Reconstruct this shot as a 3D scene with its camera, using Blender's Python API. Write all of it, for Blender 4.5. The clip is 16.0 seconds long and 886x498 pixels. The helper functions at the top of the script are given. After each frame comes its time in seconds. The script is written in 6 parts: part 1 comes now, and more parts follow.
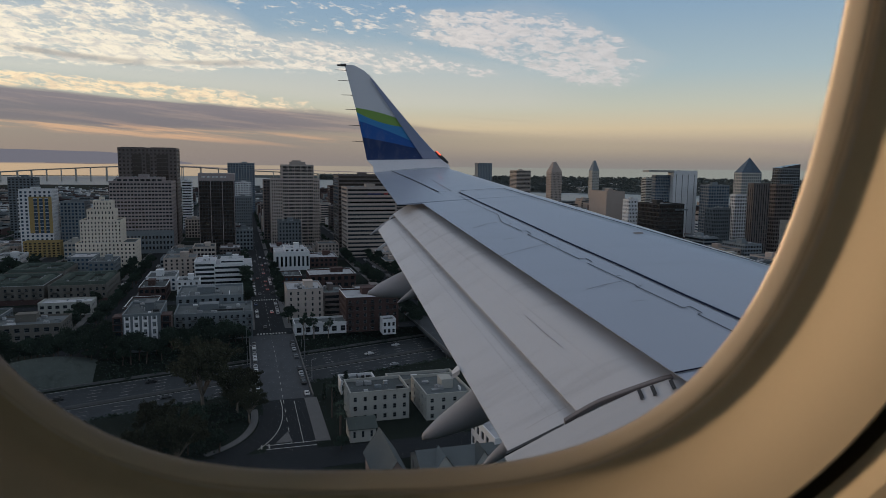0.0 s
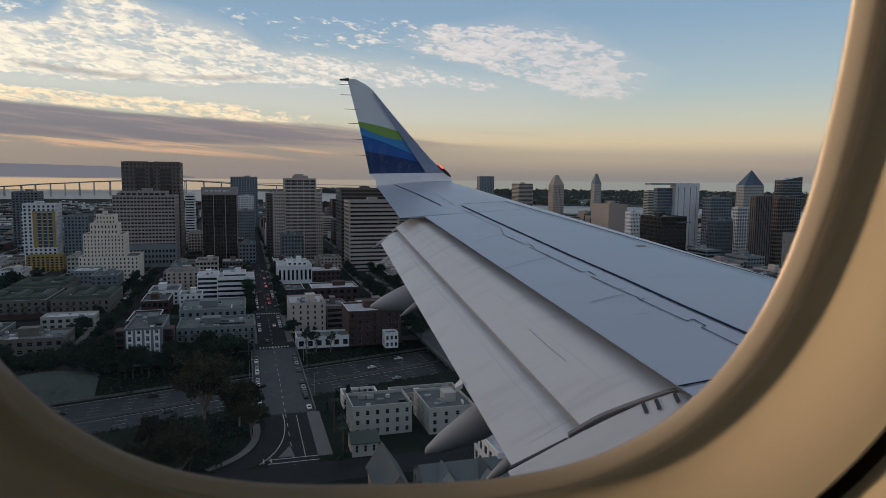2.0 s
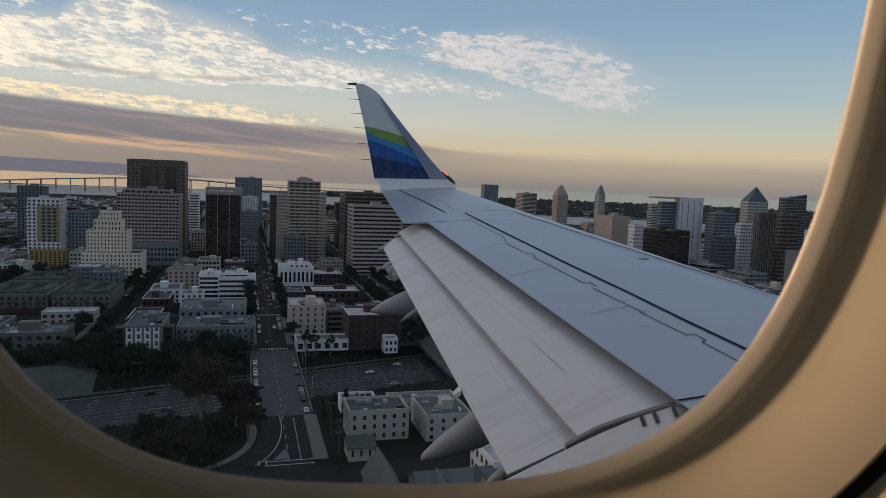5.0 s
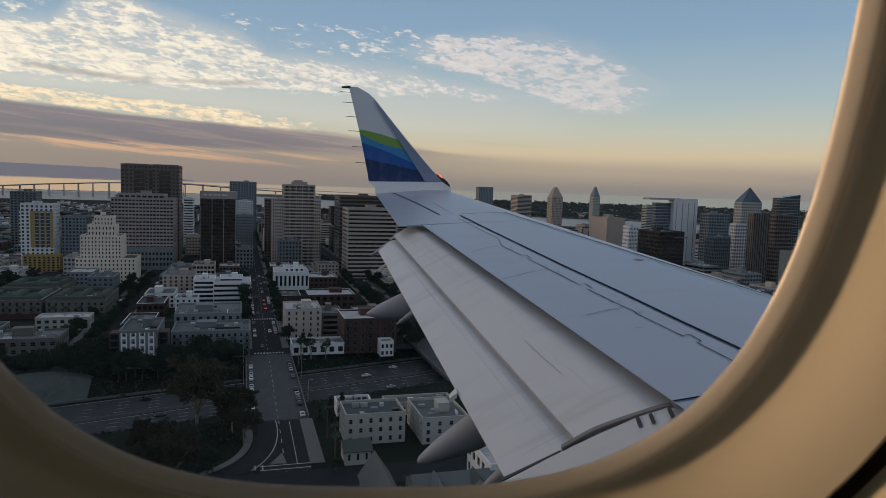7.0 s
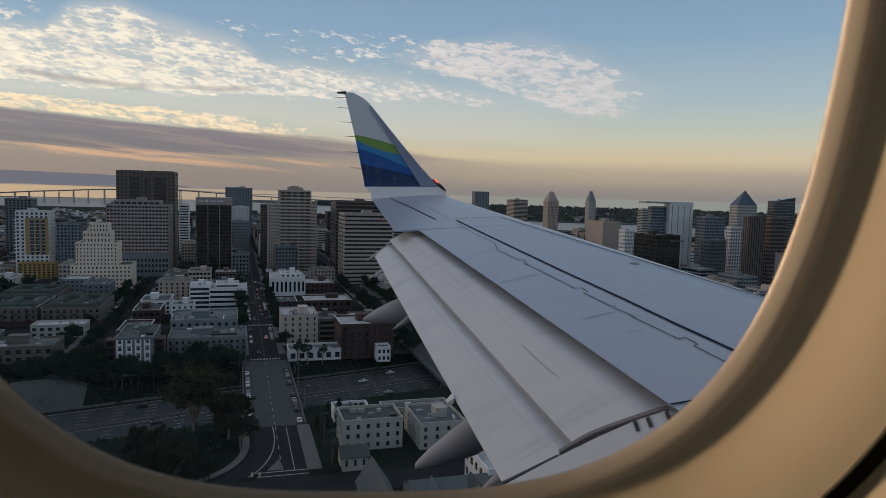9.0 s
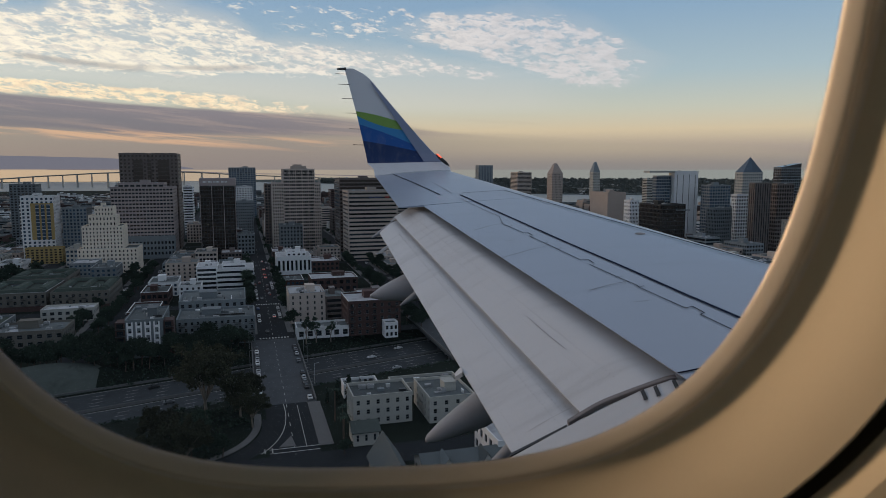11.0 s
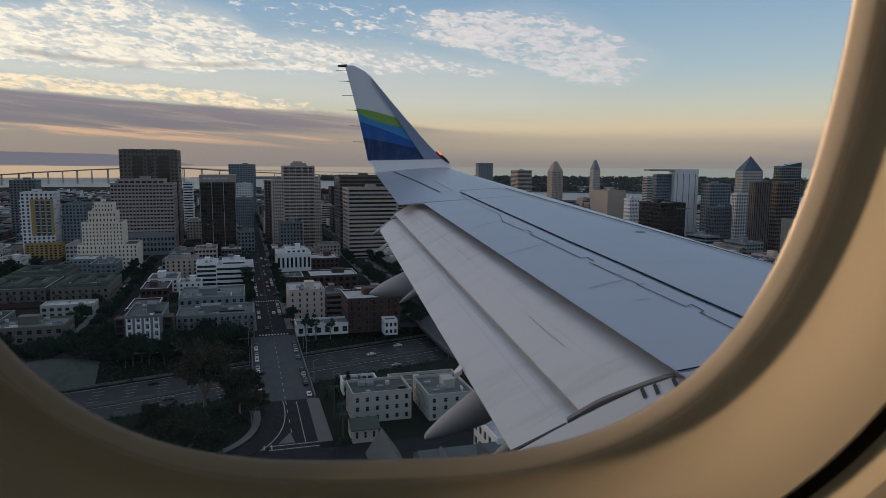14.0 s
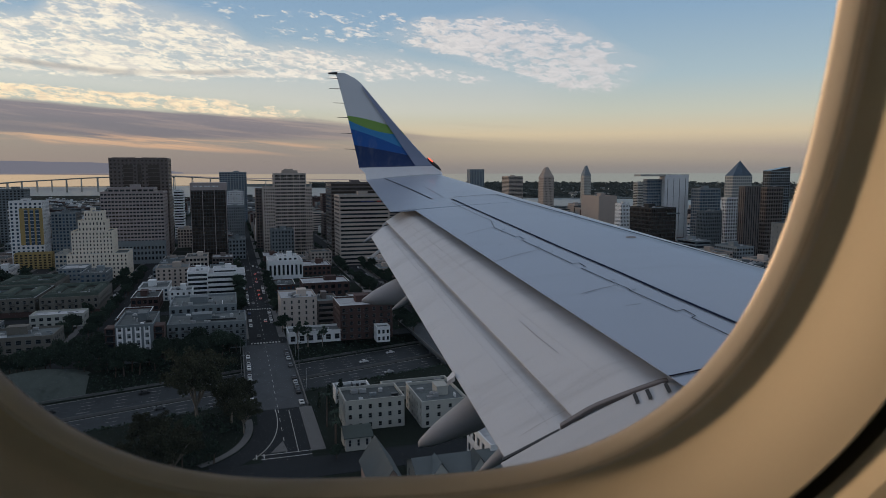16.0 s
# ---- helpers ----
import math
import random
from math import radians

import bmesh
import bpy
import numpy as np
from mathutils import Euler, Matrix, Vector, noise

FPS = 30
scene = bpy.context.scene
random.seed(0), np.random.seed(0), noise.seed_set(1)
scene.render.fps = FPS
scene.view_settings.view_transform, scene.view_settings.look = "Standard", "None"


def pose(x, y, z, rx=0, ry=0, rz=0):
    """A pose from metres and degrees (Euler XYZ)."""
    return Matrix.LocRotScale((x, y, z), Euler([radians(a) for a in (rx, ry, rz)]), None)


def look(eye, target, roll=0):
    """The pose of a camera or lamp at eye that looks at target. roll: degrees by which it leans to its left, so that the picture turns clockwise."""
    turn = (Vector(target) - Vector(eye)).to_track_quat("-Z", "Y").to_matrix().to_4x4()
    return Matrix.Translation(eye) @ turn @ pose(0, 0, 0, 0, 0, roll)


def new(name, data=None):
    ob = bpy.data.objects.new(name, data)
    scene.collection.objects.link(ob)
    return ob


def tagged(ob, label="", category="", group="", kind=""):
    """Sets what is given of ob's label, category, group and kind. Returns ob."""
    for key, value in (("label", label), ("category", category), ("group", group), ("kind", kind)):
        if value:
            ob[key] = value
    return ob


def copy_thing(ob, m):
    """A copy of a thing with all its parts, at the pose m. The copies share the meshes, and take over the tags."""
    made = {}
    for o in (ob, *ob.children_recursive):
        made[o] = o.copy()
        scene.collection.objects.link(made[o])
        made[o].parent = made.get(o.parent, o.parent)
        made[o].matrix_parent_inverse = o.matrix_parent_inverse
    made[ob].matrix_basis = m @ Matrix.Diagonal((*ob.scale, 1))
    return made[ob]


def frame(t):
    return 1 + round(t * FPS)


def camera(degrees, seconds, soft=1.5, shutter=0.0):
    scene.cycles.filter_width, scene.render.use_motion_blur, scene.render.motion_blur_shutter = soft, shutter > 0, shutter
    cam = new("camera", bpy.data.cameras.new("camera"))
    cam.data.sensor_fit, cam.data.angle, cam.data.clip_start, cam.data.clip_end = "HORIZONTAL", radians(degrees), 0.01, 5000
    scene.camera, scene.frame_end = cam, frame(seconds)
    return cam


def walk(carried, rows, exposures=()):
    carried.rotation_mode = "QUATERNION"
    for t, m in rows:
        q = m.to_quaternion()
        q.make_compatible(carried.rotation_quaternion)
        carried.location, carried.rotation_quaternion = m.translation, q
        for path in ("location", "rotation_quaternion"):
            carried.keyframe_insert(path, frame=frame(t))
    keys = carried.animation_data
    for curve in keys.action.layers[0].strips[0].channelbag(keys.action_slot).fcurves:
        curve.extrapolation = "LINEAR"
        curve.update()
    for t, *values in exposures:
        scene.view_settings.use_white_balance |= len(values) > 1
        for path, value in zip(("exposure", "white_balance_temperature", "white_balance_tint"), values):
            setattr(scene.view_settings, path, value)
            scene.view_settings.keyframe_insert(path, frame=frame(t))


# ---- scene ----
# The aircraft flies level over the town; its attitude and place over the ground:
AIR = pose(0, 0, 85, -0.35, -0.6, 0)

cam = camera(66.0, 16.0, soft=0.5)
# a small aperture focused far away: the window rim close by is soft
cam.data.dof.use_dof, cam.data.dof.focus_distance, cam.data.dof.aperture_fstop = True, 60.0, 22.0
# seconds, place in the cabin, turn (tilt, lean, heading)
PATH = [
    (0, (0.0021, 0.0003, 0.0019), (83.42, 0.04, -0.06)),
    (0.5, (0.0011, 0.0014, 0.0007), (83.60, -0.64, 0.17)),
    (1, (0.0013, -0.0006, 0.0018), (83.74, -0.44, 0.06)),
    (1.5, (0.0016, 0.0007, 0.0023), (83.99, -0.16, 0.16)),
    (2, (0.0002, -0.0012, 0.0024), (84.53, 0.18, 0.13)),
    (2.5, (0.0012, 0.0018, 0.0012), (84.25, -0.33, 0.23)),
    (3, (0.0008, 0.0017, 0.0014), (84.46, -1.21, 0.38)),
    (3.5, (0.0009, 0.0005, 0.0027), (84.65, -1.51, 0.71)),
    (4, (-0.0008, -0.0009, 0.0014), (84.76, -1.38, 0.64)),
    (6.5, (-0.0007, -0.0003, -0.0007), (85.49, -1.92, 0.20)),
    (7, (-0.0003, -0.0002, -0.0006), (85.33, -1.19, 0.05)),
    (7.5, (-0.0007, -0.0009, -0.0003), (85.10, -1.27, 0.06)),
    (8, (-0.0002, -0.0003, 0.0002), (85.30, -1.51, -0.01)),
    (8.5, (-0.0007, -0.0011, -0.0005), (85.64, -1.41, -0.18)),
    (9, (0.0010, -0.0002, -0.0011), (85.74, -0.87, -0.28)),
    (11.5, (0.0014, -0.0011, 0.0000), (83.40, 0.66, 0.04)),
    (12, (0.0010, -0.0007, -0.0001), (83.67, 0.31, -0.03)),
    (12.5, (-0.0001, -0.0015, 0.0001), (83.35, 0.50, 0.29)),
    (13, (-0.0002, -0.0014, -0.0005), (83.28, 0.19, 0.10)),
    (13.5, (-0.0004, -0.0007, -0.0007), (83.18, -0.16, 0.20)),
    (14, (-0.0003, 0.0008, -0.0026), (83.44, 0.36, 0.02)),
    (14.5, (0.0005, -0.0005, -0.0003), (83.43, -0.01, -0.04)),
    (15, (-0.0003, -0.0009, 0.0011), (83.70, 0.21, -0.34)),
    (15.5, (0.0003, -0.0001, 0.0016), (83.77, 0.56, -0.60)),
    (16, (0.0002, -0.0004, 0.0018), (83.97, 0.72, -0.70)),
]
walk(cam, [(t, AIR @ pose(*place, *turn)) for t, place, turn in PATH], exposures=[(0.0, 0.12, 6380, 13), (1.5, 0.21, 6370, 13), (3.5, 0.20, 6350, 13), (8.0, 0.15, 6400, 13), (12.5, 0.20, 6230, 13), (16.0, 0.18, 6260, 13)])

# ------------------------------------------------------------------ nodes
class Graph:
    """Short ways to lay shader nodes."""

    def __init__(self, tree):
        self.tree = tree
        tree.nodes.clear()

    def node(self, kind):
        return self.tree.nodes.new(kind)

    def put(self, socket, value):
        if isinstance(value, bpy.types.NodeSocket):
            self.tree.links.new(value, socket)
        else:
            socket.default_value = value

    def math(self, op, a, b=0.0, c=0.0, clamp=False):
        n = self.node("ShaderNodeMath")
        n.operation, n.use_clamp = op, clamp
        for i, v in enumerate((a, b, c)):
            self.put(n.inputs[i], v)
        return n.outputs[0]

    def step(self, v, lo, hi):
        n = self.node("ShaderNodeMapRange")
        n.interpolation_type = "SMOOTHSTEP"
        self.put(n.inputs[0], v)
        n.inputs[1].default_value, n.inputs[2].default_value = lo, hi
        return n.outputs[0]

    def mix(self, fac, a, b, blend="MIX"):
        n = self.node("ShaderNodeMix")
        n.data_type, n.blend_type = "RGBA", blend
        self.put(n.inputs[0], fac)
        self.put(n.inputs[6], a if isinstance(a, bpy.types.NodeSocket) else (*a, 1))
        self.put(n.inputs[7], b if isinstance(b, bpy.types.NodeSocket) else (*b, 1))
        return n.outputs[2]

    def noise(self, vec, scale, detail=4.0, rough=0.55, distort=0.0):
        n = self.node("ShaderNodeTexNoise")
        if vec is not None:
            self.put(n.inputs["Vector"], vec)
        n.inputs["Scale"].default_value = scale
        n.inputs["Detail"].default_value = detail
        n.inputs["Roughness"].default_value = rough
        n.inputs["Distortion"].default_value = distort
        return n.outputs[0]

    def scaled(self, vec, sx, sy, sz):
        n = self.node("ShaderNodeMapping")
        self.put(n.inputs[0], vec)
        n.inputs[3].default_value = (sx, sy, sz)
        return n.outputs[0]

    def ramp(self, v, stops):
        n = self.node("ShaderNodeValToRGB")
        self.put(n.inputs[0], v)
        e = n.color_ramp.elements
        while len(e) < len(stops):
            e.new(0.5)
        for el, (at, colour) in zip(e, stops):
            el.position, el.color = at, (*colour, 1)
        return n.outputs[0]


# ------------------------------------------------------------------ sky and sun
SUN_ELEVATION, SUN_HEADING = 6.0, -84.0
world = bpy.data.worlds.new("dawn_sky")
scene.world = world
world.use_nodes = True
g = Graph(world.node_tree)
direction = g.node("ShaderNodeTexCoord").outputs["Generated"]
xyz = g.node("ShaderNodeSeparateXYZ")
g.put(xyz.inputs[0], direction)
X, Y, Z = xyz.outputs
heading = g.math("ARCTAN2", X, Y)
lift = g.math("ADD", g.math("MULTIPLY", Z, 0.5), 0.5)
base = g.ramp(lift, [(0.0, (0.03, 0.04, 0.05)), (0.44, (0.08, 0.10, 0.12)), (0.4935, (0.20, 0.24, 0.27)), (0.4993, (0.205, 0.235, 0.235)),
                     (0.5005, (0.235, 0.205, 0.20)), (0.513, (0.275, 0.23, 0.215)), (0.527, (0.54, 0.435, 0.29)),
                     (0.542, (0.46, 0.46, 0.375)), (0.566, (0.33, 0.415, 0.44)), (0.61, (0.210, 0.320, 0.43)), (0.66, (0.175, 0.26, 0.37)), (0.75, (0.30, 0.325, 0.36)), (1.0, (0.29, 0.30, 0.325))])
# the glow round the place where the sun comes up
aside = g.math("ADD", heading, 0.75)
glow = g.math("MULTIPLY", g.math("EXPONENT", g.math("MULTIPLY", g.math("MULTIPLY", aside, aside), -1.6)),
              g.math("EXPONENT", g.math("MULTIPLY", g.math("ABSOLUTE", Z), -9.0)))
sky = g.mix(g.math("MULTIPLY", glow, 0.07), base, (0.85, 0.55, 0.30))
# clouds: heights are given along the heading, in radians
turn_ = g.math("MULTIPLY_ADD", heading, 1 / 1.4, 0.5)
high = g.math("ADD", Z, 0.003)


def edge(points, scale=0.3):
    """A height that changes with the heading."""
    r = g.ramp(turn_, [((h + 0.7) / 1.4, (v / scale,) * 3) for h, v in points])
    return g.math("MULTIPLY", r, scale)


def over(v, line, lo, hi):
    return g.step(g.math("SUBTRACT", v, line), lo, hi)


def under(v, line, lo, hi):
    return g.math("SUBTRACT", 1.0, over(v, line, lo, hi))


def times(*factors):
    out = factors[0]
    for f in factors[1:]:
        out = g.math("MULTIPLY", out, f)
    return out


def cells(across, upward, slope):
    n = g.node("ShaderNodeCombineXYZ")
    g.put(n.inputs[0], g.math("MULTIPLY", heading, across))
    g.put(n.inputs[1], g.math("MULTIPLY", g.math("MULTIPLY_ADD", heading, slope, Z), upward))
    return n.outputs[0]


flock = cells(50.0, 148.0, 0.10)
fine = g.noise(flock, 1.0, 6, 0.66, 0.35)
middling = g.noise(flock, 0.30, 3, 0.5, 0.4)
big = g.noise(flock, 0.055, 2, 0.5)
mass = g.math("ADD", g.math("MULTIPLY_ADD", fine, 1.15, g.math("MULTIPLY", middling, 0.55)), g.math("MULTIPLY", big, 0.45))
wander = g.math("MULTIPLY_ADD", g.noise(flock, 0.14, 4, 0.6, 0.4), 0.03, -0.015)
ragged = g.math("ADD", high, wander)
streak_at = cells(2.2, 46.0, 0.085)
streaks = g.noise(streak_at, 1.0, 6, 0.6, 0.4)
threads = g.noise(streak_at, 2.3, 6, 0.62, 0.3)
# the upper flock: wide and dense towards the sunrise, thinning out away from it
top_a = edge([(-0.70, 0.19), (-0.57, 0.19), (-0.52, 0.195), (-0.49, 0.226), (-0.44, 0.235), (-0.38, 0.222), (-0.29, 0.205), (-0.25, 0.184), (-0.075, 0.171), (0.056, 0.150), (0.15, 0.134), (0.25, 0.12)])
foot_a = edge([(-0.70, 0.118), (-0.57, 0.119), (-0.38, 0.122), (-0.23, 0.124), (0.0, 0.126), (0.25, 0.120)])
field = times(over(ragged, foot_a, -0.006, 0.012), under(ragged, top_a, -0.014, 0.012), edge([(-0.60, 1.0), (-0.25, 0.97), (-0.05, 0.93), (0.08, 0.82), (0.17, 0.62), (0.24, 0.0)], 1.0))
# single cloudlets above it
loose = times(under(high, edge([(-0.7, 0.25), (0.7, 0.22)]), -0.02, 0.01), over(high, top_a, -0.01, 0.01), edge([(-0.60, 0.70), (-0.35, 0.70), (-0.10, 0.78), (-0.05, 0.70), (0.0, 0.0)], 1.0))
# the lower flock just above the grey bank
line_b = edge([(-0.70, 0.108), (-0.57, 0.104), (-0.48, 0.102), (-0.34, 0.095), (-0.15, 0.081), (-0.05, 0.075)])
off_b = g.math("ABSOLUTE", g.math("SUBTRACT", high, line_b))
field_b = times(g.math("SUBTRACT", 1.0, g.step(off_b, 0.006, 0.019)), edge([(-0.60, 1.0), (-0.35, 0.95), (-0.20, 0.80), (-0.12, 0.55), (-0.06, 0.0)], 1.0))
# a patch of its own to the side
line_c = edge([(-0.10, 0.195), (0.0, 0.195), (0.09, 0.182), (0.15, 0.172), (0.20, 0.160), (0.27, 0.145), (0.35, 0.143)])
half_c = edge([(-0.12, 0.002), (-0.07, 0.004), (-0.03, 0.018), (0.05, 0.030), (0.12, 0.043), (0.20, 0.042), (0.25, 0.032), (0.29, 0.014), (0.34, 0.002)])
off_c = g.math("DIVIDE", g.math("ABSOLUTE", g.math("SUBTRACT", ragged, line_c)), half_c)
field_c = times(g.math("SUBTRACT", 1.0, g.step(off_c, 0.70, 1.45)), edge([(-0.11, 0.0), (-0.07, 0.5), (-0.03, 1.0), (0.24, 1.0), (0.29, 0.6), (0.33, 0.0)], 1.0))
spread_ = g.math("MAXIMUM", g.math("MAXIMUM", field, loose), g.math("MAXIMUM", field_b, field_c))
cover = g.step(g.math("MULTIPLY_ADD", g.math("SUBTRACT", spread_, 1.0), 0.62, mass), 0.93, 1.13)
veil = g.math("MAXIMUM", times(field, 0.42), g.math("MAXIMUM", times(field_c, 0.22), times(edge([(-0.60, 0.5), (-0.2, 0.4), (0.12, 0.28), (0.24, 0.0)], 1.0), over(high, line_b, 0.0, 0.02), under(high, foot_a, 0.0, 0.03))))
lit = g.ramp(turn_, [(0.0, (0.92, 0.80, 0.60)), (0.25, (0.88, 0.78, 0.60)), (0.42, (0.78, 0.70, 0.60)), (0.55, (0.66, 0.60, 0.56)), (0.75, (0.58, 0.54, 0.53))])
lit = g.mix(times(field_b, 0.75), lit, (0.95, 0.70, 0.40))
shade = g.step(g.noise(flock, 0.8, 5, 0.6, 0.5), 0.42, 0.66)
lit = g.mix(times(shade, 0.62), lit, g.mix(times(field_b, 0.8), (0.46, 0.44, 0.43), (0.62, 0.45, 0.30)))
sky = g.mix(veil, sky, g.mix(turn_, (0.68, 0.62, 0.50), (0.50, 0.46, 0.45)))
sky = g.mix(times(cover, g.math("MULTIPLY_ADD", turn_, -0.25, 0.98)), sky, lit)
# two thin grey streaks in the upper flock
off_g = g.math("ABSOLUTE", g.math("SUBTRACT", g.math("MULTIPLY_ADD", streaks, 0.012, g.math("ADD", high, -0.006)), edge([(-0.60, 0.142), (-0.42, 0.132), (-0.36, 0.136), (-0.26, 0.142)])))
grey_a = times(g.math("SUBTRACT", 1.0, g.step(off_g, 0.001, 0.006)), edge([(-0.57, 0.0), (-0.53, 0.75), (-0.42, 0.6), (-0.38, 0.2), (-0.34, 0.65), (-0.28, 0.5), (-0.24, 0.0)], 1.0))
sky = g.mix(grey_a, sky, (0.33, 0.30, 0.28))
# haze below the banks, down to the horizon
top_bank = edge([(-0.70, 0.099), (-0.57, 0.093), (-0.34, 0.084), (-0.18, 0.077), (-0.11, 0.071), (0.0, 0.055), (0.25, 0.043), (0.47, 0.029), (0.65, 0.02)])
frayed = g.math("ADD", high, g.math("MULTIPLY_ADD", streaks, 0.022, -0.011))
haze = times(under(frayed, top_bank, -0.014, 0.008), edge([(-0.60, 0.92), (-0.1, 0.85), (0.1, 0.72), (0.45, 0.62)], 1.0))
sky = g.mix(haze, sky, g.mix(g.step(heading, -0.3, 0.25), (0.208, 0.184, 0.180), g.mix(g.step(Z, 0.004, 0.030), (0.205, 0.197, 0.188), (0.36, 0.305, 0.225))))
# the long mauve bank
foot_bank = edge([(-0.70, 0.060), (-0.57, 0.056), (-0.415, 0.051), (-0.27, 0.051), (-0.11, 0.052), (0.05, 0.048)])
bank = times(under(frayed, top_bank, -0.004, 0.004), over(frayed, foot_bank, -0.006, 0.004), edge([(-0.60, 0.95), (-0.25, 0.88), (-0.10, 0.60), (0.02, 0.25), (0.10, 0.0)], 1.0))
mauve = g.mix(g.step(threads, 0.46, 0.62), (0.150, 0.128, 0.168), (0.265, 0.200, 0.205))
mauve = g.mix(times(g.step(g.math("SUBTRACT", top_bank, high), 0.008, 0.022), edge([(-0.60, 0.8), (-0.35, 0.7), (-0.15, 0.2), (0.0, 0.0)], 1.0)), mauve, g.mix(g.step(threads, 0.5, 0.66), (0.105, 0.104, 0.150), (0.165, 0.138, 0.165)))
sky = g.mix(bank, sky, mauve)
# lit undersides
line_o = edge([(-0.70, 0.052), (-0.57, 0.050), (-0.48, 0.0495), (-0.38, 0.0445), (-0.285, 0.041), (-0.19, 0.038), (-0.1, 0.037)])
off_o = g.math("SUBTRACT", frayed, line_o)
rosy = times(g.step(off_o, -0.012, -0.001), g.math("SUBTRACT", 1.0, g.step(off_o, 0.004, 0.010)), edge([(-0.60, 0.85), (-0.38, 0.9), (-0.28, 0.75), (-0.19, 0.6), (-0.13, 0.12), (-0.05, 0.0)], 1.0), g.step(threads, 0.45, 0.60))
sky = g.mix(times(rosy, 0.85), sky, (0.62, 0.36, 0.22))
# thin grey threads over the yellow band
thread = times(g.step(threads, 0.54, 0.66), over(high, top_bank, -0.004, 0.004), under(high, top_bank, 0.010, 0.024), edge([(-0.05, 0.0), (0.02, 0.6), (0.28, 0.5), (0.42, 0.0)], 1.0))
sky = g.mix(thread, sky, (0.36, 0.30, 0.25))
# far water below the horizon, with the dawn's reflection painted into its colour
bay_glow = g.ramp(turn_, [(0.08, (0.47, 0.345, 0.225)), (0.28, (0.38, 0.305, 0.225)), (0.42, (0.30, 0.27, 0.225)), (0.55, (0.235, 0.245, 0.225)), (0.9, (0.225, 0.25, 0.235))])
sky = g.mix(under(Z, 0.0, -0.0022, -0.0006), sky, bay_glow)
nishita = g.node("ShaderNodeTexSky")
nishita.sky_type, nishita.sun_disc = "NISHITA", False
nishita.sun_elevation, nishita.sun_rotation = radians(SUN_ELEVATION), radians(SUN_HEADING)
sky = g.mix(0.02, sky, nishita.outputs[0])
bg = g.node("ShaderNodeBackground")
# the sky away from the dawn is still dim
rear = g.step(Y, -0.55, 0.45)
sky = g.mix(rear, g.mix(0.5, sky, (0.175, 0.225, 0.290)), sky)
g.put(bg.inputs[0], sky)
bg.inputs[1].default_value = 1.0
g.put(g.node("ShaderNodeOutputWorld").inputs[0], bg.outputs[0])

sun = new("sun", bpy.data.lights.new("sun", "SUN"))
sun.data.energy, sun.data.angle, sun.data.color = 0.4, radians(10), (1.0, 0.68, 0.42)
toward = Vector((math.sin(radians(SUN_HEADING)) * math.cos(radians(SUN_ELEVATION)), math.cos(radians(SUN_HEADING)) * math.cos(radians(SUN_ELEVATION)), math.sin(radians(SUN_ELEVATION))))
sun.matrix_world = look((0, 0, 300), Vector((0, 0, 300)) - toward)

# ------------------------------------------------------------------ materials
def surface(name, colour, rough=0.8, metal=0.0, spread=0.25, size=1.0, bump=0.0, grain=14.0, own=0.0, island=0.0, spec=0.5, stains=0.0, vary=0.16):
    """Colour with broad and fine variation. size: metres of the broad patches; own, island: how far single pieces differ."""
    m = bpy.data.materials.new(name)
    m.use_nodes = True
    g = Graph(m.node_tree)
    at = g.node("ShaderNodeTexCoord").outputs["Object"]
    broad = g.noise(at, 1.0 / size, 5, 0.6)
    small = g.noise(at, grain / size, 3, 0.6)
    v = g.math("ADD", g.math("MULTIPLY_ADD", broad, 2 * spread, 1 - spread), g.math("MULTIPLY_ADD", small, spread, -spread / 2))
    if own:
        v = g.math("MULTIPLY", v, g.math("MULTIPLY_ADD", g.node("ShaderNodeObjectInfo").outputs["Random"], 2 * own, 1 - own))
    if island:
        v = g.math("MULTIPLY", v, g.math("MULTIPLY_ADD", g.node("ShaderNodeNewGeometry").outputs["Random Per Island"], 2 * island, 1 - island))
    n = g.node("ShaderNodeVectorMath")
    n.operation = "SCALE"
    n.inputs[0].default_value = colour
    g.put(n.inputs[3], v)
    col = n.outputs[0]
    if stains:
        blot = g.step(g.noise(at, 0.45 / size, 8, 0.7, 0.6), 0.52, 0.66)
        col = g.mix(g.math("MULTIPLY", blot, stains), col, tuple(c * 0.35 for c in colour))
    p = g.node("ShaderNodeBsdfPrincipled")
    g.put(p.inputs["Base Color"], col)
    g.put(p.inputs["Roughness"], g.math("MULTIPLY_ADD", small, vary, rough - vary / 2, clamp=True))
    p.inputs["Metallic"].default_value = metal
    p.inputs["Specular IOR Level"].default_value = spec
    if bump:
        b = g.node("ShaderNodeBump")
        b.inputs["Distance"].default_value = bump
        g.put(b.inputs["Height"], g.math("ADD", small, broad))
        g.put(p.inputs["Normal"], b.outputs[0])
    g.put(g.node("ShaderNodeOutputMaterial").inputs[0], p.outputs[0])
    return m


def glowing(name, colour, strength):
    m = bpy.data.materials.new(name)
    m.use_nodes = True
    g = Graph(m.node_tree)
    e = g.node("ShaderNodeEmission")
    e.inputs[0].default_value, e.inputs[1].default_value = (*colour, 1), strength
    g.put(g.node("ShaderNodeOutputMaterial").inputs[0], e.outputs[0])
    return m


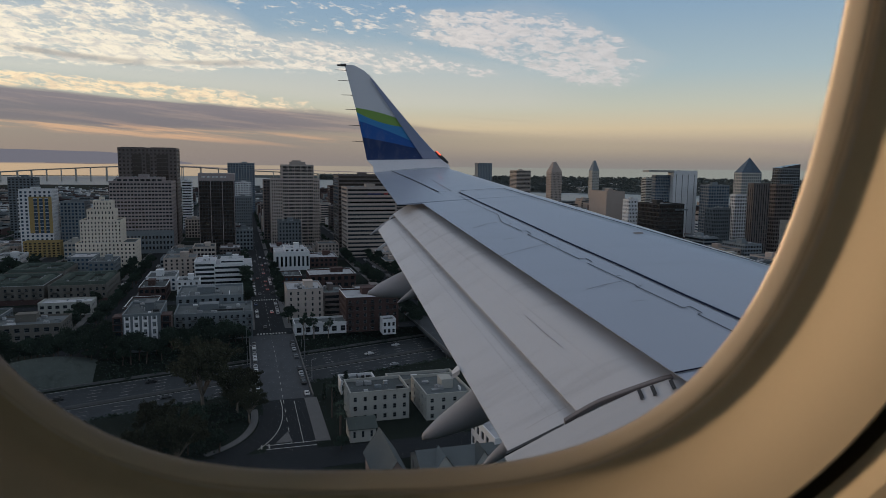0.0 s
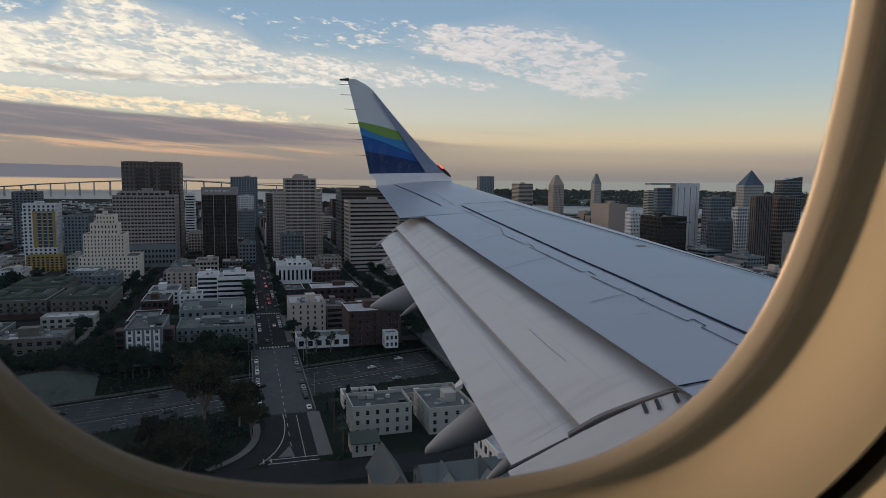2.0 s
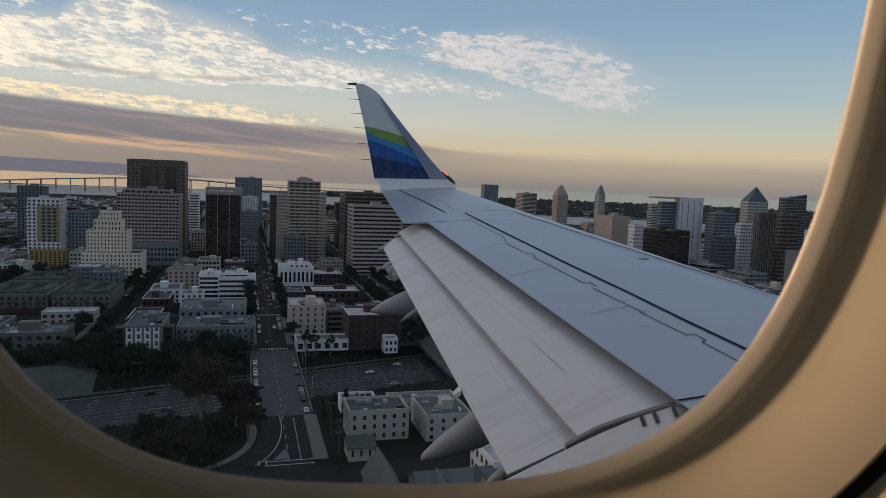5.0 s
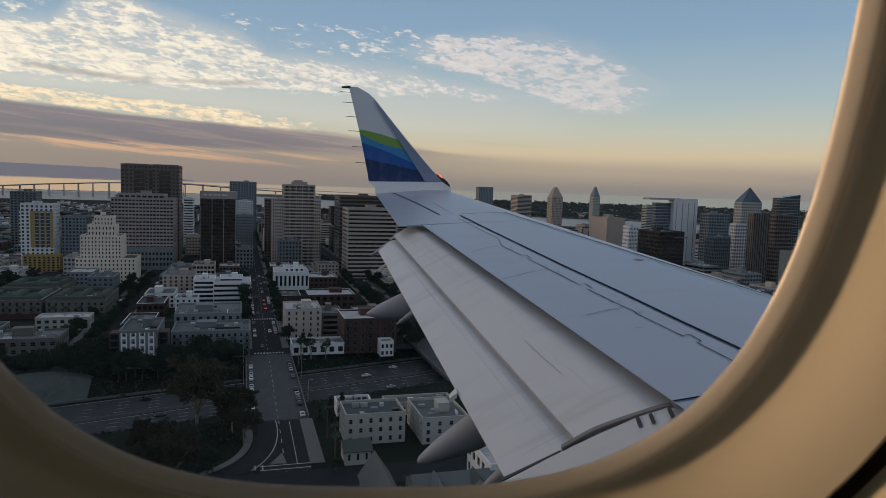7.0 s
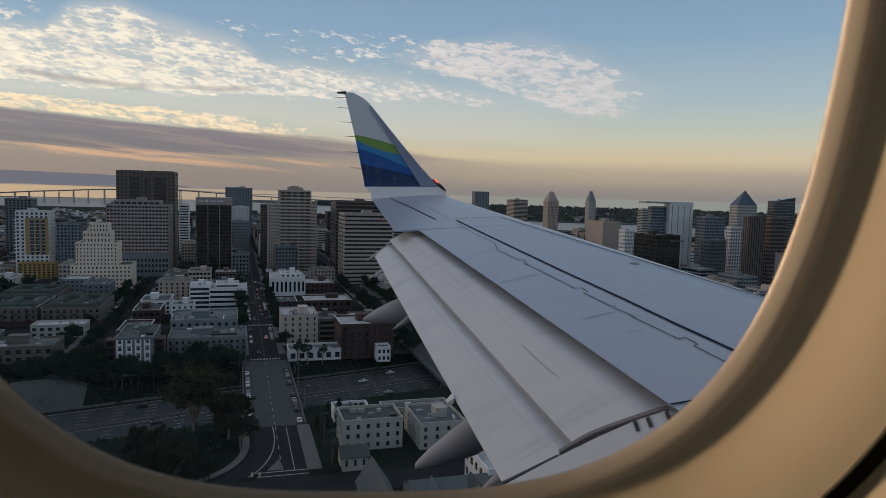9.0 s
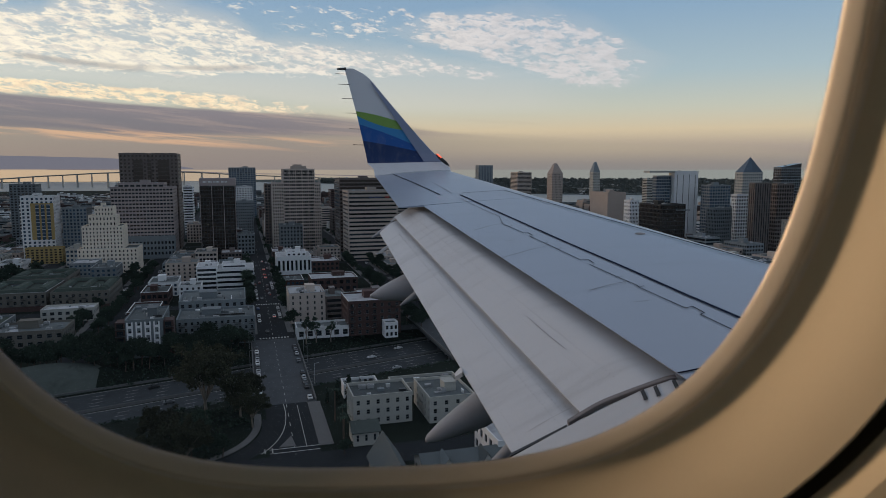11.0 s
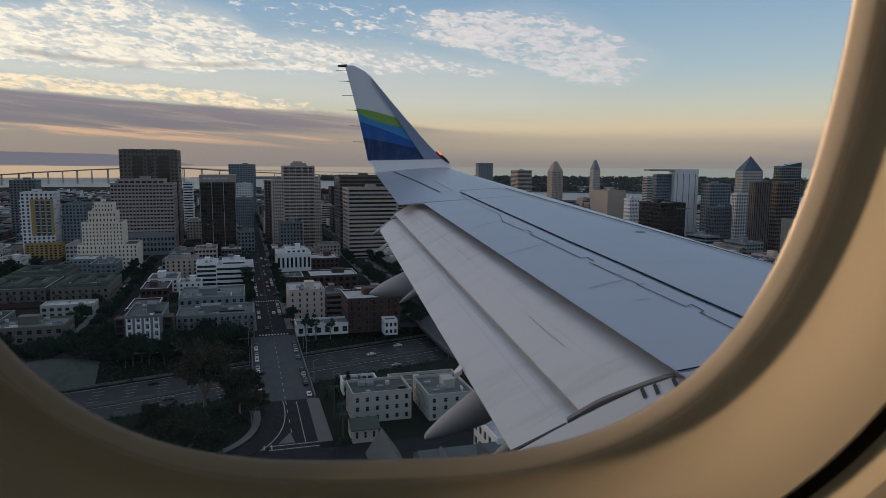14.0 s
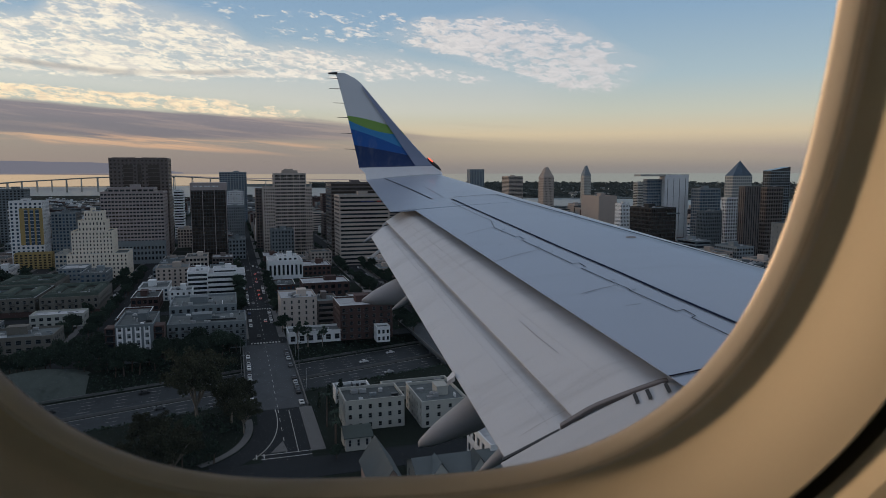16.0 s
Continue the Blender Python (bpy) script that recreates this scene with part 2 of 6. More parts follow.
def pane_glass(name):
    """Clear cabin glazing: lets light through, with a faint gloss at a slant."""
    m = bpy.data.materials.new(name)
    m.use_nodes = True
    g = Graph(m.node_tree)
    clear, gloss, mixed = g.node("ShaderNodeBsdfTransparent"), g.node("ShaderNodeBsdfGlossy"), g.node("ShaderNodeMixShader")
    clear.inputs[0].default_value = (0.97, 0.98, 0.98, 1)
    gloss.inputs["Roughness"].default_value = 0.02
    f = g.node("ShaderNodeFresnel")
    f.inputs[0].default_value = 1.12
    g.put(mixed.inputs[0], g.math("MULTIPLY", f.outputs[0], 0.35))
    g.put(mixed.inputs[1], clear.outputs[0])
    g.put(mixed.inputs[2], gloss.outputs[0])
    # a thin film of dust and smears scatters a little of the sky's light
    film, dusty = g.node("ShaderNodeBsdfTranslucent"), g.node("ShaderNodeMixShader")
    film.inputs[0].default_value = (0.62, 0.80, 0.86, 1)
    smear = g.noise(g.node("ShaderNodeTexCoord").outputs["Object"], 14, 5, 0.6)
    g.put(dusty.inputs[0], g.math("MULTIPLY_ADD", smear, 0.013, 0.003))
    g.put(dusty.inputs[1], mixed.outputs[0])
    g.put(dusty.inputs[2], film.outputs[0])
    g.put(g.node("ShaderNodeOutputMaterial").inputs[0], dusty.outputs[0])
    return m


def livery(name):
    """Winglet paint: white with a green band and three blues, split along slanting lines."""
    m = bpy.data.materials.new(name)
    m.use_nodes = True
    g = Graph(m.node_tree)
    at = g.node("ShaderNodeTexCoord").outputs["Object"]
    s = g.node("ShaderNodeSeparateXYZ")
    g.put(s.inputs[0], at)
    x, z = s.outputs[0], s.outputs[2]

    def over(x0, z0, x1, z1, bow=0.0):
        k = (z1 - z0) / (x1 - x0)
        line = g.math("MULTIPLY_ADD", x, k, z0 - k * x0)
        if bow:
            line = g.math("ADD", line, g.math("MULTIPLY", g.math("MULTIPLY", g.math("SUBTRACT", x, x0), g.math("SUBTRACT", x, x1)), -bow))
        return g.math("GREATER_THAN", z, line)

    white, green, light, mid, navy = (0.62, 0.64, 0.68), (0.19, 0.345, 0.07), (0.035, 0.22, 0.48), (0.008, 0.085, 0.33), (0.004, 0.026, 0.11)
    col = g.mix(over(-1.73, 0.235, -0.45, 0.25), white, navy)
    col = g.mix(over(-1.84, 0.76, -0.59, 0.50, 0.03), col, mid)
    col = g.mix(over(-1.90, 1.13, -0.62, 0.63, 0.06), col, light)
    col = g.mix(over(-1.96, 1.33, -0.93, 1.00, -0.20), col, green)
    col = g.mix(over(-2.01, 1.45, -0.95, 1.17, 0.10), col, white)
    p = g.node("ShaderNodeBsdfPrincipled")
    dirt = g.noise(g.scaled(at, 6, 6, 1.2), 1.0, 5, 0.6)
    g.put(p.inputs["Base Color"], g.mix(g.math("MULTIPLY", g.step(dirt, 0.5, 0.8), 0.18), col, (0.25, 0.25, 0.26)))
    p.inputs["Roughness"].default_value = 0.4
    p.inputs["Specular IOR Level"].default_value = 0.25
    g.put(g.node("ShaderNodeOutputMaterial").inputs[0], p.outputs[0])
    return m


def wing_paint(name, colour, streak, rough):
    """Grey aircraft paint with chordwise streaks of dirt and a fine orange-peel."""
    m = bpy.data.materials.new(name)
    m.use_nodes = True
    g = Graph(m.node_tree)
    at = g.node("ShaderNodeTexCoord").outputs["Object"]
    along = g.noise(g.scaled(at, 0.9, 5.0, 1.0), 1.0, 3, 0.55)
    broad = g.noise(at, 0.8, 3, 0.5)
    specks = g.step(g.noise(at, 30, 2, 0.5), 0.70, 0.76)
    col = g.mix(g.math("MULTIPLY", g.step(along, 0.45, 0.85), streak), colour, tuple(c * 0.55 for c in colour))
    col = g.mix(g.math("MULTIPLY_ADD", broad, 0.5, -0.15, clamp=True), col, tuple(c * 0.80 for c in colour))
    col = g.mix(g.math("MULTIPLY", specks, 0.05), col, tuple(c * 0.4 for c in colour))
    p = g.node("ShaderNodeBsdfPrincipled")
    g.put(p.inputs["Base Color"], col)
    g.put(p.inputs["Roughness"], g.math("MULTIPLY_ADD", along, 0.06, rough - 0.03))
    p.inputs["Specular IOR Level"].default_value = 0.5
    b = g.node("ShaderNodeBump")
    b.inputs["Distance"].default_value = 0.002
    b.inputs["Strength"].default_value = 0.15
    g.put(b.inputs["Height"], g.noise(at, 1.6, 2, 0.5))
    g.put(p.inputs["Normal"], b.outputs[0])
    g.put(g.node("ShaderNodeOutputMaterial").inputs[0], p.outputs[0])
    return m


WING_GREY = wing_paint("wing_grey", (0.335, 0.39, 0.485), 0.15, 0.30)
FLAP_GREY = wing_paint("flap_grey", (0.575, 0.585, 0.61), 0.45, 0.40)
TIP_WHITE = wing_paint("tip_white", (0.52, 0.53, 0.55), 0.15, 0.45)
# fairing paint darkened: the shade below the flaps is in its colour
FAIRING_SHADED = wing_paint("shaded_fairing_grey", (0.34, 0.35, 0.38), 0.3, 0.5)
LIVERY = livery("winglet_livery")
BARE_EDGE = surface("bare_leading_edge", (0.185, 0.22, 0.32), 0.35, 0.2, 0.08, 1.0)
JOINT_BLUE = surface("blue_black_sealant", (0.006, 0.012, 0.038), 0.8, 0, 0.1, 1.0, spec=0.1)
JOINT = surface("joint_sealant", (0.006, 0.008, 0.022), 0.9, 0, 0.1, 1.0, spec=0.1)
RIVET = surface("rivet_grey", (0.36, 0.36, 0.37), 0.6, 0, 0.1, 1.0)
JOINT_FINE = surface("fine_joint", (0.08, 0.085, 0.10), 0.6, 0, 0.1, 1.0)
FAINT = surface("faint_paint_edge", (0.30, 0.30, 0.31), 0.6, 0, 0.1, 1.0)
METAL = surface("worn_metal", (0.19, 0.165, 0.16), 0.5, 0.3, 0.2, 0.3)
BLACK = surface("black_paint", (0.012, 0.012, 0.014), 0.5, 0, 0.1, 1.0)
WICK = surface("wick", (0.05, 0.045, 0.045), 0.6, 0, 0.1, 1.0)
NAV_RED = glowing("red_nav_light", (1.0, 0.12, 0.06), 1.6)
PLASTIC = surface("cabin_plastic", (0.72, 0.665, 0.61), 0.55, 0, 0.05, 0.05, 0.00005, 40)
PLASTIC_RIM = surface("rim_plastic", (0.76, 0.735, 0.77), 0.26, 0, 0.03, 0.08, spec=0.5, vary=0.02)
SEAL = surface("pane_seal", (0.16, 0.135, 0.12), 0.6, 0, 0.1, 0.05)
GASKET = surface("rubber_gasket", (0.035, 0.028, 0.026), 0.7, 0, 0.1, 0.05)
# unseen lining; its blue tint is chosen to cool light bounced at the window
CABIN_DARK = surface("cabin_lining", (0.24, 0.32, 0.39), 0.8, 0, 0.1, 0.5)
PANE = pane_glass("cabin_pane")

ASPHALT = surface("asphalt", (0.017, 0.020, 0.024), 0.95, 0, 0.30, 9.0, 0.0, 20, spec=0.2)
DECK = surface("worn_bridge_concrete", (0.070, 0.076, 0.084), 0.95, 0, 0.3, 6.0, stains=0.3, spec=0.2)
CONCRETE_ROAD = surface("concrete_road", (0.044, 0.050, 0.056), 0.95, 0, 0.3, 6.0, stains=0.3, spec=0.2)
SIDEWALK = surface("sidewalk", (0.125, 0.125, 0.125), 0.9, 0, 0.2, 3.0)
SOIL = surface("dark_soil_and_scrub", (0.014, 0.019, 0.015), 0.97, 0, 0.6, 22.0, 0.0, 12, spec=0.06)
PAINT_WHITE = surface("road_paint", (0.42, 0.42, 0.40), 0.8, 0, 0.2, 1.0)
FACADES = {
    "cream": surface("cream_stucco", (0.43, 0.425, 0.39), 0.85, 0, 0.12, 8, own=0.08),
    "white": surface("white_stucco", (0.70, 0.71, 0.72), 0.8, 0, 0.10, 8, own=0.08),
    "grey": surface("grey_render", (0.18, 0.205, 0.22), 0.85, 0, 0.15, 8, own=0.25, spec=0.25),
    "tan": surface("tan_concrete", (0.385, 0.325, 0.285), 0.85, 0, 0.12, 8, own=0.12),
    "beige": surface("beige_concrete", (0.53, 0.455, 0.405), 0.85, 0, 0.12, 8, own=0.1),
    "granite": surface("pink_grey_granite", (0.33, 0.28, 0.275), 0.6, 0, 0.12, 6),
    "brown": surface("dark_brown_stone", (0.135, 0.108, 0.100), 0.55, 0, 0.15, 6, own=0.15),
    "brick": surface("red_brick", (0.070, 0.036, 0.032), 0.85, 0, 0.25, 4, own=0.15),
    "taupe": surface("taupe_render", (0.155, 0.145, 0.128), 0.9, 0, 0.15, 6, own=0.1, spec=0.2),
    "yellow": surface("ochre_render", (0.37, 0.265, 0.10), 0.85, 0, 0.12, 8),
    "black": surface("black_frame", (0.016, 0.016, 0.018), 0.4, 0, 0.1, 6),
    "blue": surface("blue_grey_frame", (0.19, 0.22, 0.24), 0.5, 0, 0.1, 8, own=0.15),
    # cream stucco, brightened and warmed to include the dawn light on the hotel
    "hotel": surface("dawn_lit_cream_stucco", (0.78, 0.69, 0.575), 0.85, 0, 0.10, 8),
    "pink": surface("pink_stucco", (0.358, 0.260, 0.224), 0.85, 0, 0.12, 6),
}
WINDOW_FRAME = surface("dull_window_frame", (0.22, 0.23, 0.24), 0.6, 0, 0.1, 1.0)
GLASS_DARK = surface("dark_window_glass", (0.014, 0.018, 0.023), 0.14, 0, 0.2, 3, island=0.7, own=0.3, spec=0.6)
GLASS_BLUE = surface("blue_window_glass", (0.045, 0.075, 0.115), 0.12, 0, 0.2, 4, island=0.5, spec=0.7)
GLASS_BRONZE = surface("bronze_window_glass", (0.03, 0.022, 0.018), 0.12, 0, 0.2, 4, island=0.6, spec=0.6)
ROOF_GREY = surface("gravel_roof", (0.125, 0.142, 0.146), 0.95, 0, 0.22, 7, own=0.35, stains=0.35, spec=0.2)
ROOF_GREEN = surface("mossy_green_roof", (0.064, 0.084, 0.073), 0.95, 0, 0.25, 7, own=0.2, stains=0.4, spec=0.15)
PALE_BARK = surface("pale_peeling_bark", (0.20, 0.17, 0.14), 0.95, 0, 0.3, 1, stains=0.4)
EMBANK = surface("weathered_green_concrete", (0.085, 0.10, 0.092), 0.95, 0, 0.25, 4, stains=0.4, spec=0.1)
ROOF_WHITE = surface("white_membrane_roof", (0.47, 0.48, 0.50), 0.85, 0, 0.15, 5, own=0.1, stains=0.5)
ROOF_TILE = surface("clay_tile_roof", (0.20, 0.075, 0.05), 0.9, 0, 0.25, 2, own=0.2)
UNIT = surface("rooftop_metal", (0.36, 0.37, 0.38), 0.6, 0.2, 0.15, 2, own=0.3)
BARK = surface("bark", (0.09, 0.065, 0.05), 0.95, 0, 0.3, 1)
LEAF = surface("foliage", (0.030, 0.046, 0.034), 0.9, 0, 0.3, 3, own=0.35, island=0.5, spec=0.12)
# island foliage, paled and blued so that its colour holds the haze
LEAF_HAZED = surface("haze_paled_far_woods", (0.085, 0.098, 0.094), 0.95, 0, 0.3, 30, island=0.35, spec=0.1)
LEAF_RUST = surface("rusty_foliage", (0.047, 0.050, 0.032), 0.9, 0, 0.3, 3, own=0.3, island=0.5, spec=0.12)
WATER = surface("bay_water", (0.035, 0.05, 0.06), 0.33, 0, 0.1, 120, 0.35, 18, spec=0.6)
CAR_PAINTS = [surface("car_paint_" + n, c, 0.3, 0.1, 0.05, 2) for n, c in
              (("white", (0.60, 0.60, 0.60)), ("silver", (0.33, 0.34, 0.35)), ("black", (0.02, 0.02, 0.022)), ("grey", (0.10, 0.105, 0.11)), ("red", (0.12, 0.02, 0.02)), ("blue", (0.03, 0.06, 0.16)))]
TYRE = surface("tyre_rubber", (0.02, 0.02, 0.02), 0.9, 0, 0.1, 1)
LAMP_WHITE = glowing("white_lamp", (1.0, 0.93, 0.80), 30.0)
LAMP_RED = glowing("red_lamp", (1.0, 0.06, 0.03), 4.0)
SIGN_GREEN = surface("green_sign", (0.02, 0.16, 0.08), 0.5, 0, 0.05, 1)
# the far hills and the spit glow evenly, in place of haze
HILLS = glowing("glowing_haze_hills", (0.150, 0.148, 0.172), 1.0)
SPIT = glowing("glowing_haze_spit", (0.17, 0.145, 0.145), 1.0)

# ------------------------------------------------------------------ mesh helpers
class Shape:
    """Collects quads and triangles of one mesh; the last argument of a face is its material slot."""

    def __init__(self):
        self.v, self.f, self.m = [], [], []

    def face(self, *points, slot=0):
        n = len(self.v)
        self.v.extend(tuple(p) for p in points)
        self.f.append(tuple(range(n, n + len(points))))
        self.m.append(slot)

    def box(self, x0, y0, z0, x1, y1, z1, slot=0, bottom=True):
        a, b, c, d = (x0, y0, z0), (x1, y0, z0), (x1, y1, z0), (x0, y1, z0)
        e, f, h, i = (x0, y0, z1), (x1, y0, z1), (x1, y1, z1), (x0, y1, z1)
        for q in ((a, b, f, e), (b, c, h, f), (c, d, i, h), (d, a, e, i), (e, f, h, i)):
            self.face(*q, slot=slot)
        if bottom:
            self.face(d, c, b, a, slot=slot)

    def tube(self, p, q, r0, r1, sides=8, slot=0, caps=True):
        p, q = Vector(p), Vector(q)
        d = (q - p).normalized()
        u = d.orthogonal().normalized()
        w = d.cross(u)
        ring = [u * math.cos(2 * math.pi * i / sides) + w * math.sin(2 * math.pi * i / sides) for i in range(sides)]
        for i in range(sides):
            j = (i + 1) % sides
            self.face(p + ring[i] * r0, p + ring[j] * r0, q + ring[j] * r1, q + ring[i] * r1, slot=slot)
        if caps:
            self.face(*[q + r * r1 for r in ring], slot=slot)
            self.face(*[p + r * r0 for r in reversed(ring)], slot=slot)

    def loft(self, rings, closed=True, caps=True, slot=0):
        """Joins rings of equally many points, sharing their vertices."""
        n, k = len(self.v), len(rings[0])
        for r in rings:
            self.v.extend(tuple(p) for p in r)
        for i in range(len(rings) - 1):
            for j in range(k if closed else k - 1):
                a, b = n + i * k + j, n + i * k + (j + 1) % k
                self.f.append((a, b, b + k, a + k))
                self.m.append(slot)
        if caps and closed:
            self.f.append(tuple(n + j for j in reversed(range(k))))
            self.f.append(tuple(n + (len(rings) - 1) * k + j for j in range(k)))
            self.m += [slot, slot]

    def mesh(self, name, *materials, smooth=False):
        me = bpy.data.meshes.new(name)
        me.from_pydata(self.v, [], self.f)
        for m in materials:
            me.materials.append(m)
        me.polygons.foreach_set("material_index", self.m)
        if smooth:
            me.polygons.foreach_set("use_smooth", [True] * len(self.f))
        me.update()
        if smooth:
            me.set_sharp_from_angle(angle=radians(38))
        return me


def part(name, shape, materials, parent, label="", smooth=False, kind=""):
    """Links a shape, or a mesh that is there already, as one mesh object under a thing."""
    materials = materials if isinstance(materials, (list, tuple)) else (materials,)
    ob = new(name, shape if isinstance(shape, bpy.types.Mesh) else shape.mesh(name, *materials, smooth=smooth))
    ob.parent = parent
    return tagged(ob, label, kind=kind)


def thing(name, m, label, category, group="", kind=""):
    ob = new(name)
    ob.empty_display_size = 0.5
    ob.matrix_world = m
    return tagged(ob, label, category, group, kind)

# ------------------------------------------------------------------ the aircraft: wing
wing = thing("aircraft_wing", AIR, "grey swept airliner wing with lowered flaps and a painted winglet", "aircraft wing")


def deck(x, y):
    """Height of the wing's upper skin."""
    return -1.85 + 0.125 * y + 0.06 * x


def nose_x(y):
    return 5.274 - 0.3356 * y


def spoiler_x(y):
    return 2.524 - 0.2625 * y


def tip_back_x(y):
    return -0.704 - 0.185 * (y - 10.82)


SECTION = [(0, 0), (0.25, 0.004), (0.55, 0.006), (0.8, 0.005), (0.93, 0.002), (0.975, -0.006), (0.993, -0.02), (1.0, -0.04), (0.985, -0.075), (0.85, -0.12), (0.5, -0.14), (0.42, -0.10), (0.40, -0.014), (0.02, -0.006), (0, -0.002)]


def wing_ring(y, back):
    c = nose_x(y) - back
    ring = []
    for along, high in SECTION:
        x = back + along * c
        ring.append((x, y, deck(x, y) + high * c))
    return ring


s = Shape()
s.loft([wing_ring(y, spoiler_x(y)) for y in np.linspace(0.25, 10.86, 16)])
part("wing_skin", s, WING_GREY, wing, "light grey painted upper wing skin", smooth=True)
s = Shape()
s.loft([wing_ring(y, tip_back_x(y)) for y in np.linspace(10.864, 15.2, 8)])
part("outer_wing_skin", s, WING_GREY, wing, "light grey outer wing skin and aileron", smooth=True)


# the winglet, swept up from the wing's end
def winglet_back(z):
    return float(np.interp(z, [0.05, 0.234, 1.344, 2.47], [-1.50, -1.72, -1.985, -2.29]))


def winglet_nose(z):
    return float(np.interp(z, [0.04, 0.116, 0.40, 0.733, 1.554, 2.208, 2.38, 2.45], [0.22, 0.139, -0.16, -0.467, -1.156, -1.69, -1.90, -2.08]))


def winglet_y(z):
    return float(np.interp(z, [0.0, 0.10, 0.234, 0.45, 0.8, 2.5], [15.2, 15.5, 15.7, 15.84, 15.95, 16.4]))


LENS = [(0, 0.0), (0.25, 0.025), (0.6, 0.035), (0.88, 0.025), (0.97, 0.012), (1.0, 0.0), (0.95, -0.02), (0.6, -0.04), (0.25, -0.025)]
s = Shape()
rings = [[(x, y, z) for x, y, z in wing_ring(15.2, tip_back_x(15.2))][:1] and
         [(tip_back_x(15.2) + a * (nose_x(15.2) - tip_back_x(15.2)), 15.2, deck(tip_back_x(15.2) + a * 1.7, 15.2) + t * 1.2 - 0.01) for a, t in LENS]]
heights = [0.10, 0.17, 0.234, 0.33, 0.45, 0.62, 0.8, 1.1, 1.4, 1.7, 2.0, 2.2, 2.33, 2.42, 2.46]
for z in heights:
    back, nose = winglet_back(z), winglet_nose(z)
    lean = math.radians(np.interp(z, [0.0, 0.2, 0.45, 0.8], [25, 50, 72, 80]))
    rings.append([(back + a * (nose - back), winglet_y(z) - math.sin(lean) * t * (nose - back) * 0.8, z + math.cos(lean) * t * (nose - back) * 0.8 + 0.04 * a * max(0, 0.5 - z)) for a, t in LENS])
s.loft(rings)
winglet = part("winglet", s, LIVERY, wing, "white winglet with green and blue painted bands", smooth=True)
s = Shape()
band = [0.26, 0.45, 0.8, 1.2, 1.6, 1.95, 2.14]
for z0, z1 in zip(band, band[1:]):
    quad = []
    for z in (z0, z1):
        inner = np.interp(z, [0.246, 2.13], [-0.423, -1.683])
        outer = winglet_nose(z) - 0.012
        quad.append(((inner, winglet_y(z) - 0.075, z), (outer, winglet_y(z) - 0.035, z)))
    s.face(quad[0][0], quad[0][1], quad[1][1], quad[1][0])
part("leading_edge", s, BARE_EDGE, winglet, "dark blue-grey bare leading edge strip")
s = Shape()
s.tube((-2.25, 16.39, 2.455), (-2.46, 16.39, 2.452), 0.035, 0.02, 8)
part("tip_cap", s, WICK, winglet, "dark rounded trailing tip")
for z in (2.33, 2.08, 1.74, 1.40, 1.03, 0.66):
    s = Shape()
    x = winglet_back(max(z, 0.06))
    s.tube((x + 0.02, winglet_y(z), z), (x - 0.25, winglet_y(z), z + 0.012), 0.008, 0.005, 5)
    part("static_wick", s, WICK, wing, "thin dark static discharge wick")
s = Shape()
s.loft([[(-0.16 + 0.30 * k + r * 0.02 * math.cos(i * math.pi / 4), 15.52 - 0.05 * k - r * 0.032 * math.sin(i * math.pi / 4), 0.42 - 0.26 * k + r * 0.032 * math.cos(i * math.pi / 4)) for i in range(8)]
        for k, r in ((0, 0.3), (0.3, 1.0), (0.7, 1.0), (1.0, 0.4))])
part("lamp_housing", s, BLACK, wing, "dark housing of the wing tip lamp", smooth=True)
s = Shape()
s.loft([[(-0.14 + 0.11 * k, 15.455 - 0.02 * k - r * 0.02 * math.sin(i * math.pi / 3), 0.43 - 0.09 * k + r * 0.024 * math.cos(i * math.pi / 3)) for i in range(6)] for k, r in ((0, 0.3), (0.5, 1.0), (1.0, 0.4))])
part("navigation_lamp", s, NAV_RED, wing, "lit red navigation lamp at the wing tip", smooth=True)


# joints of the skin: thin dark lines let into the paint
def joint(points, width, material, name="panel_joint", label="dark sealed joint between skin panels", lift=0.007, rise=None):
    s = Shape()
    rise = rise or deck
    close = []
    for (x0, y0), (x1, y1) in zip(points, points[1:]):
        m = max(1, round(math.hypot(x1 - x0, y1 - y0) / 0.3))
        close += [(x0 + (x1 - x0) * k / m, y0 + (y1 - y0) * k / m) for k in range(m)]
    close.append(points[-1])
    for (x0, y0), (x1, y1) in zip(close, close[1:]):
        d = Vector((x1 - x0, y1 - y0)).normalized()
        n = Vector((-d.y, d.x)) * width / 2
        d = d * width / 3
        q = [(x0 - d.x + n.x, y0 - d.y + n.y), (x0 - d.x - n.x, y0 - d.y - n.y), (x1 + d.x - n.x, y1 + d.y - n.y), (x1 + d.x + n.x, y1 + d.y + n.y)]
        s.face(*[(x, y, rise(x, y) + lift) for x, y in q])
    return part(name, s, material, wing, label)


def skin(x, y):
    back = spoiler_x(y) if y < 10.86 else tip_back_x(y)
    c = nose_x(y) - back
    return deck(x, y) + c * float(np.interp((x - back) / c, [a for a, _ in SECTION[:8]], [h for _, h in SECTION[:8]]))


joint([(0.289, 11.561), (0.928, 9.285), (1.395, 7.625), (1.737, 6.480), (1.982, 5.600), (2.207, 4.853), (2.330, 4.421)], 0.032, JOINT_BLUE, label="broad dark sealed joint along the wing", rise=skin)
joint([(0.291, 11.692), (0.7, 11.72), (1.05, 11.706), (2.03, 8.95), (3.03, 6.207), (3.68, 4.3)], 0.022, JOINT_BLUE, lift=0.012, rise=skin)
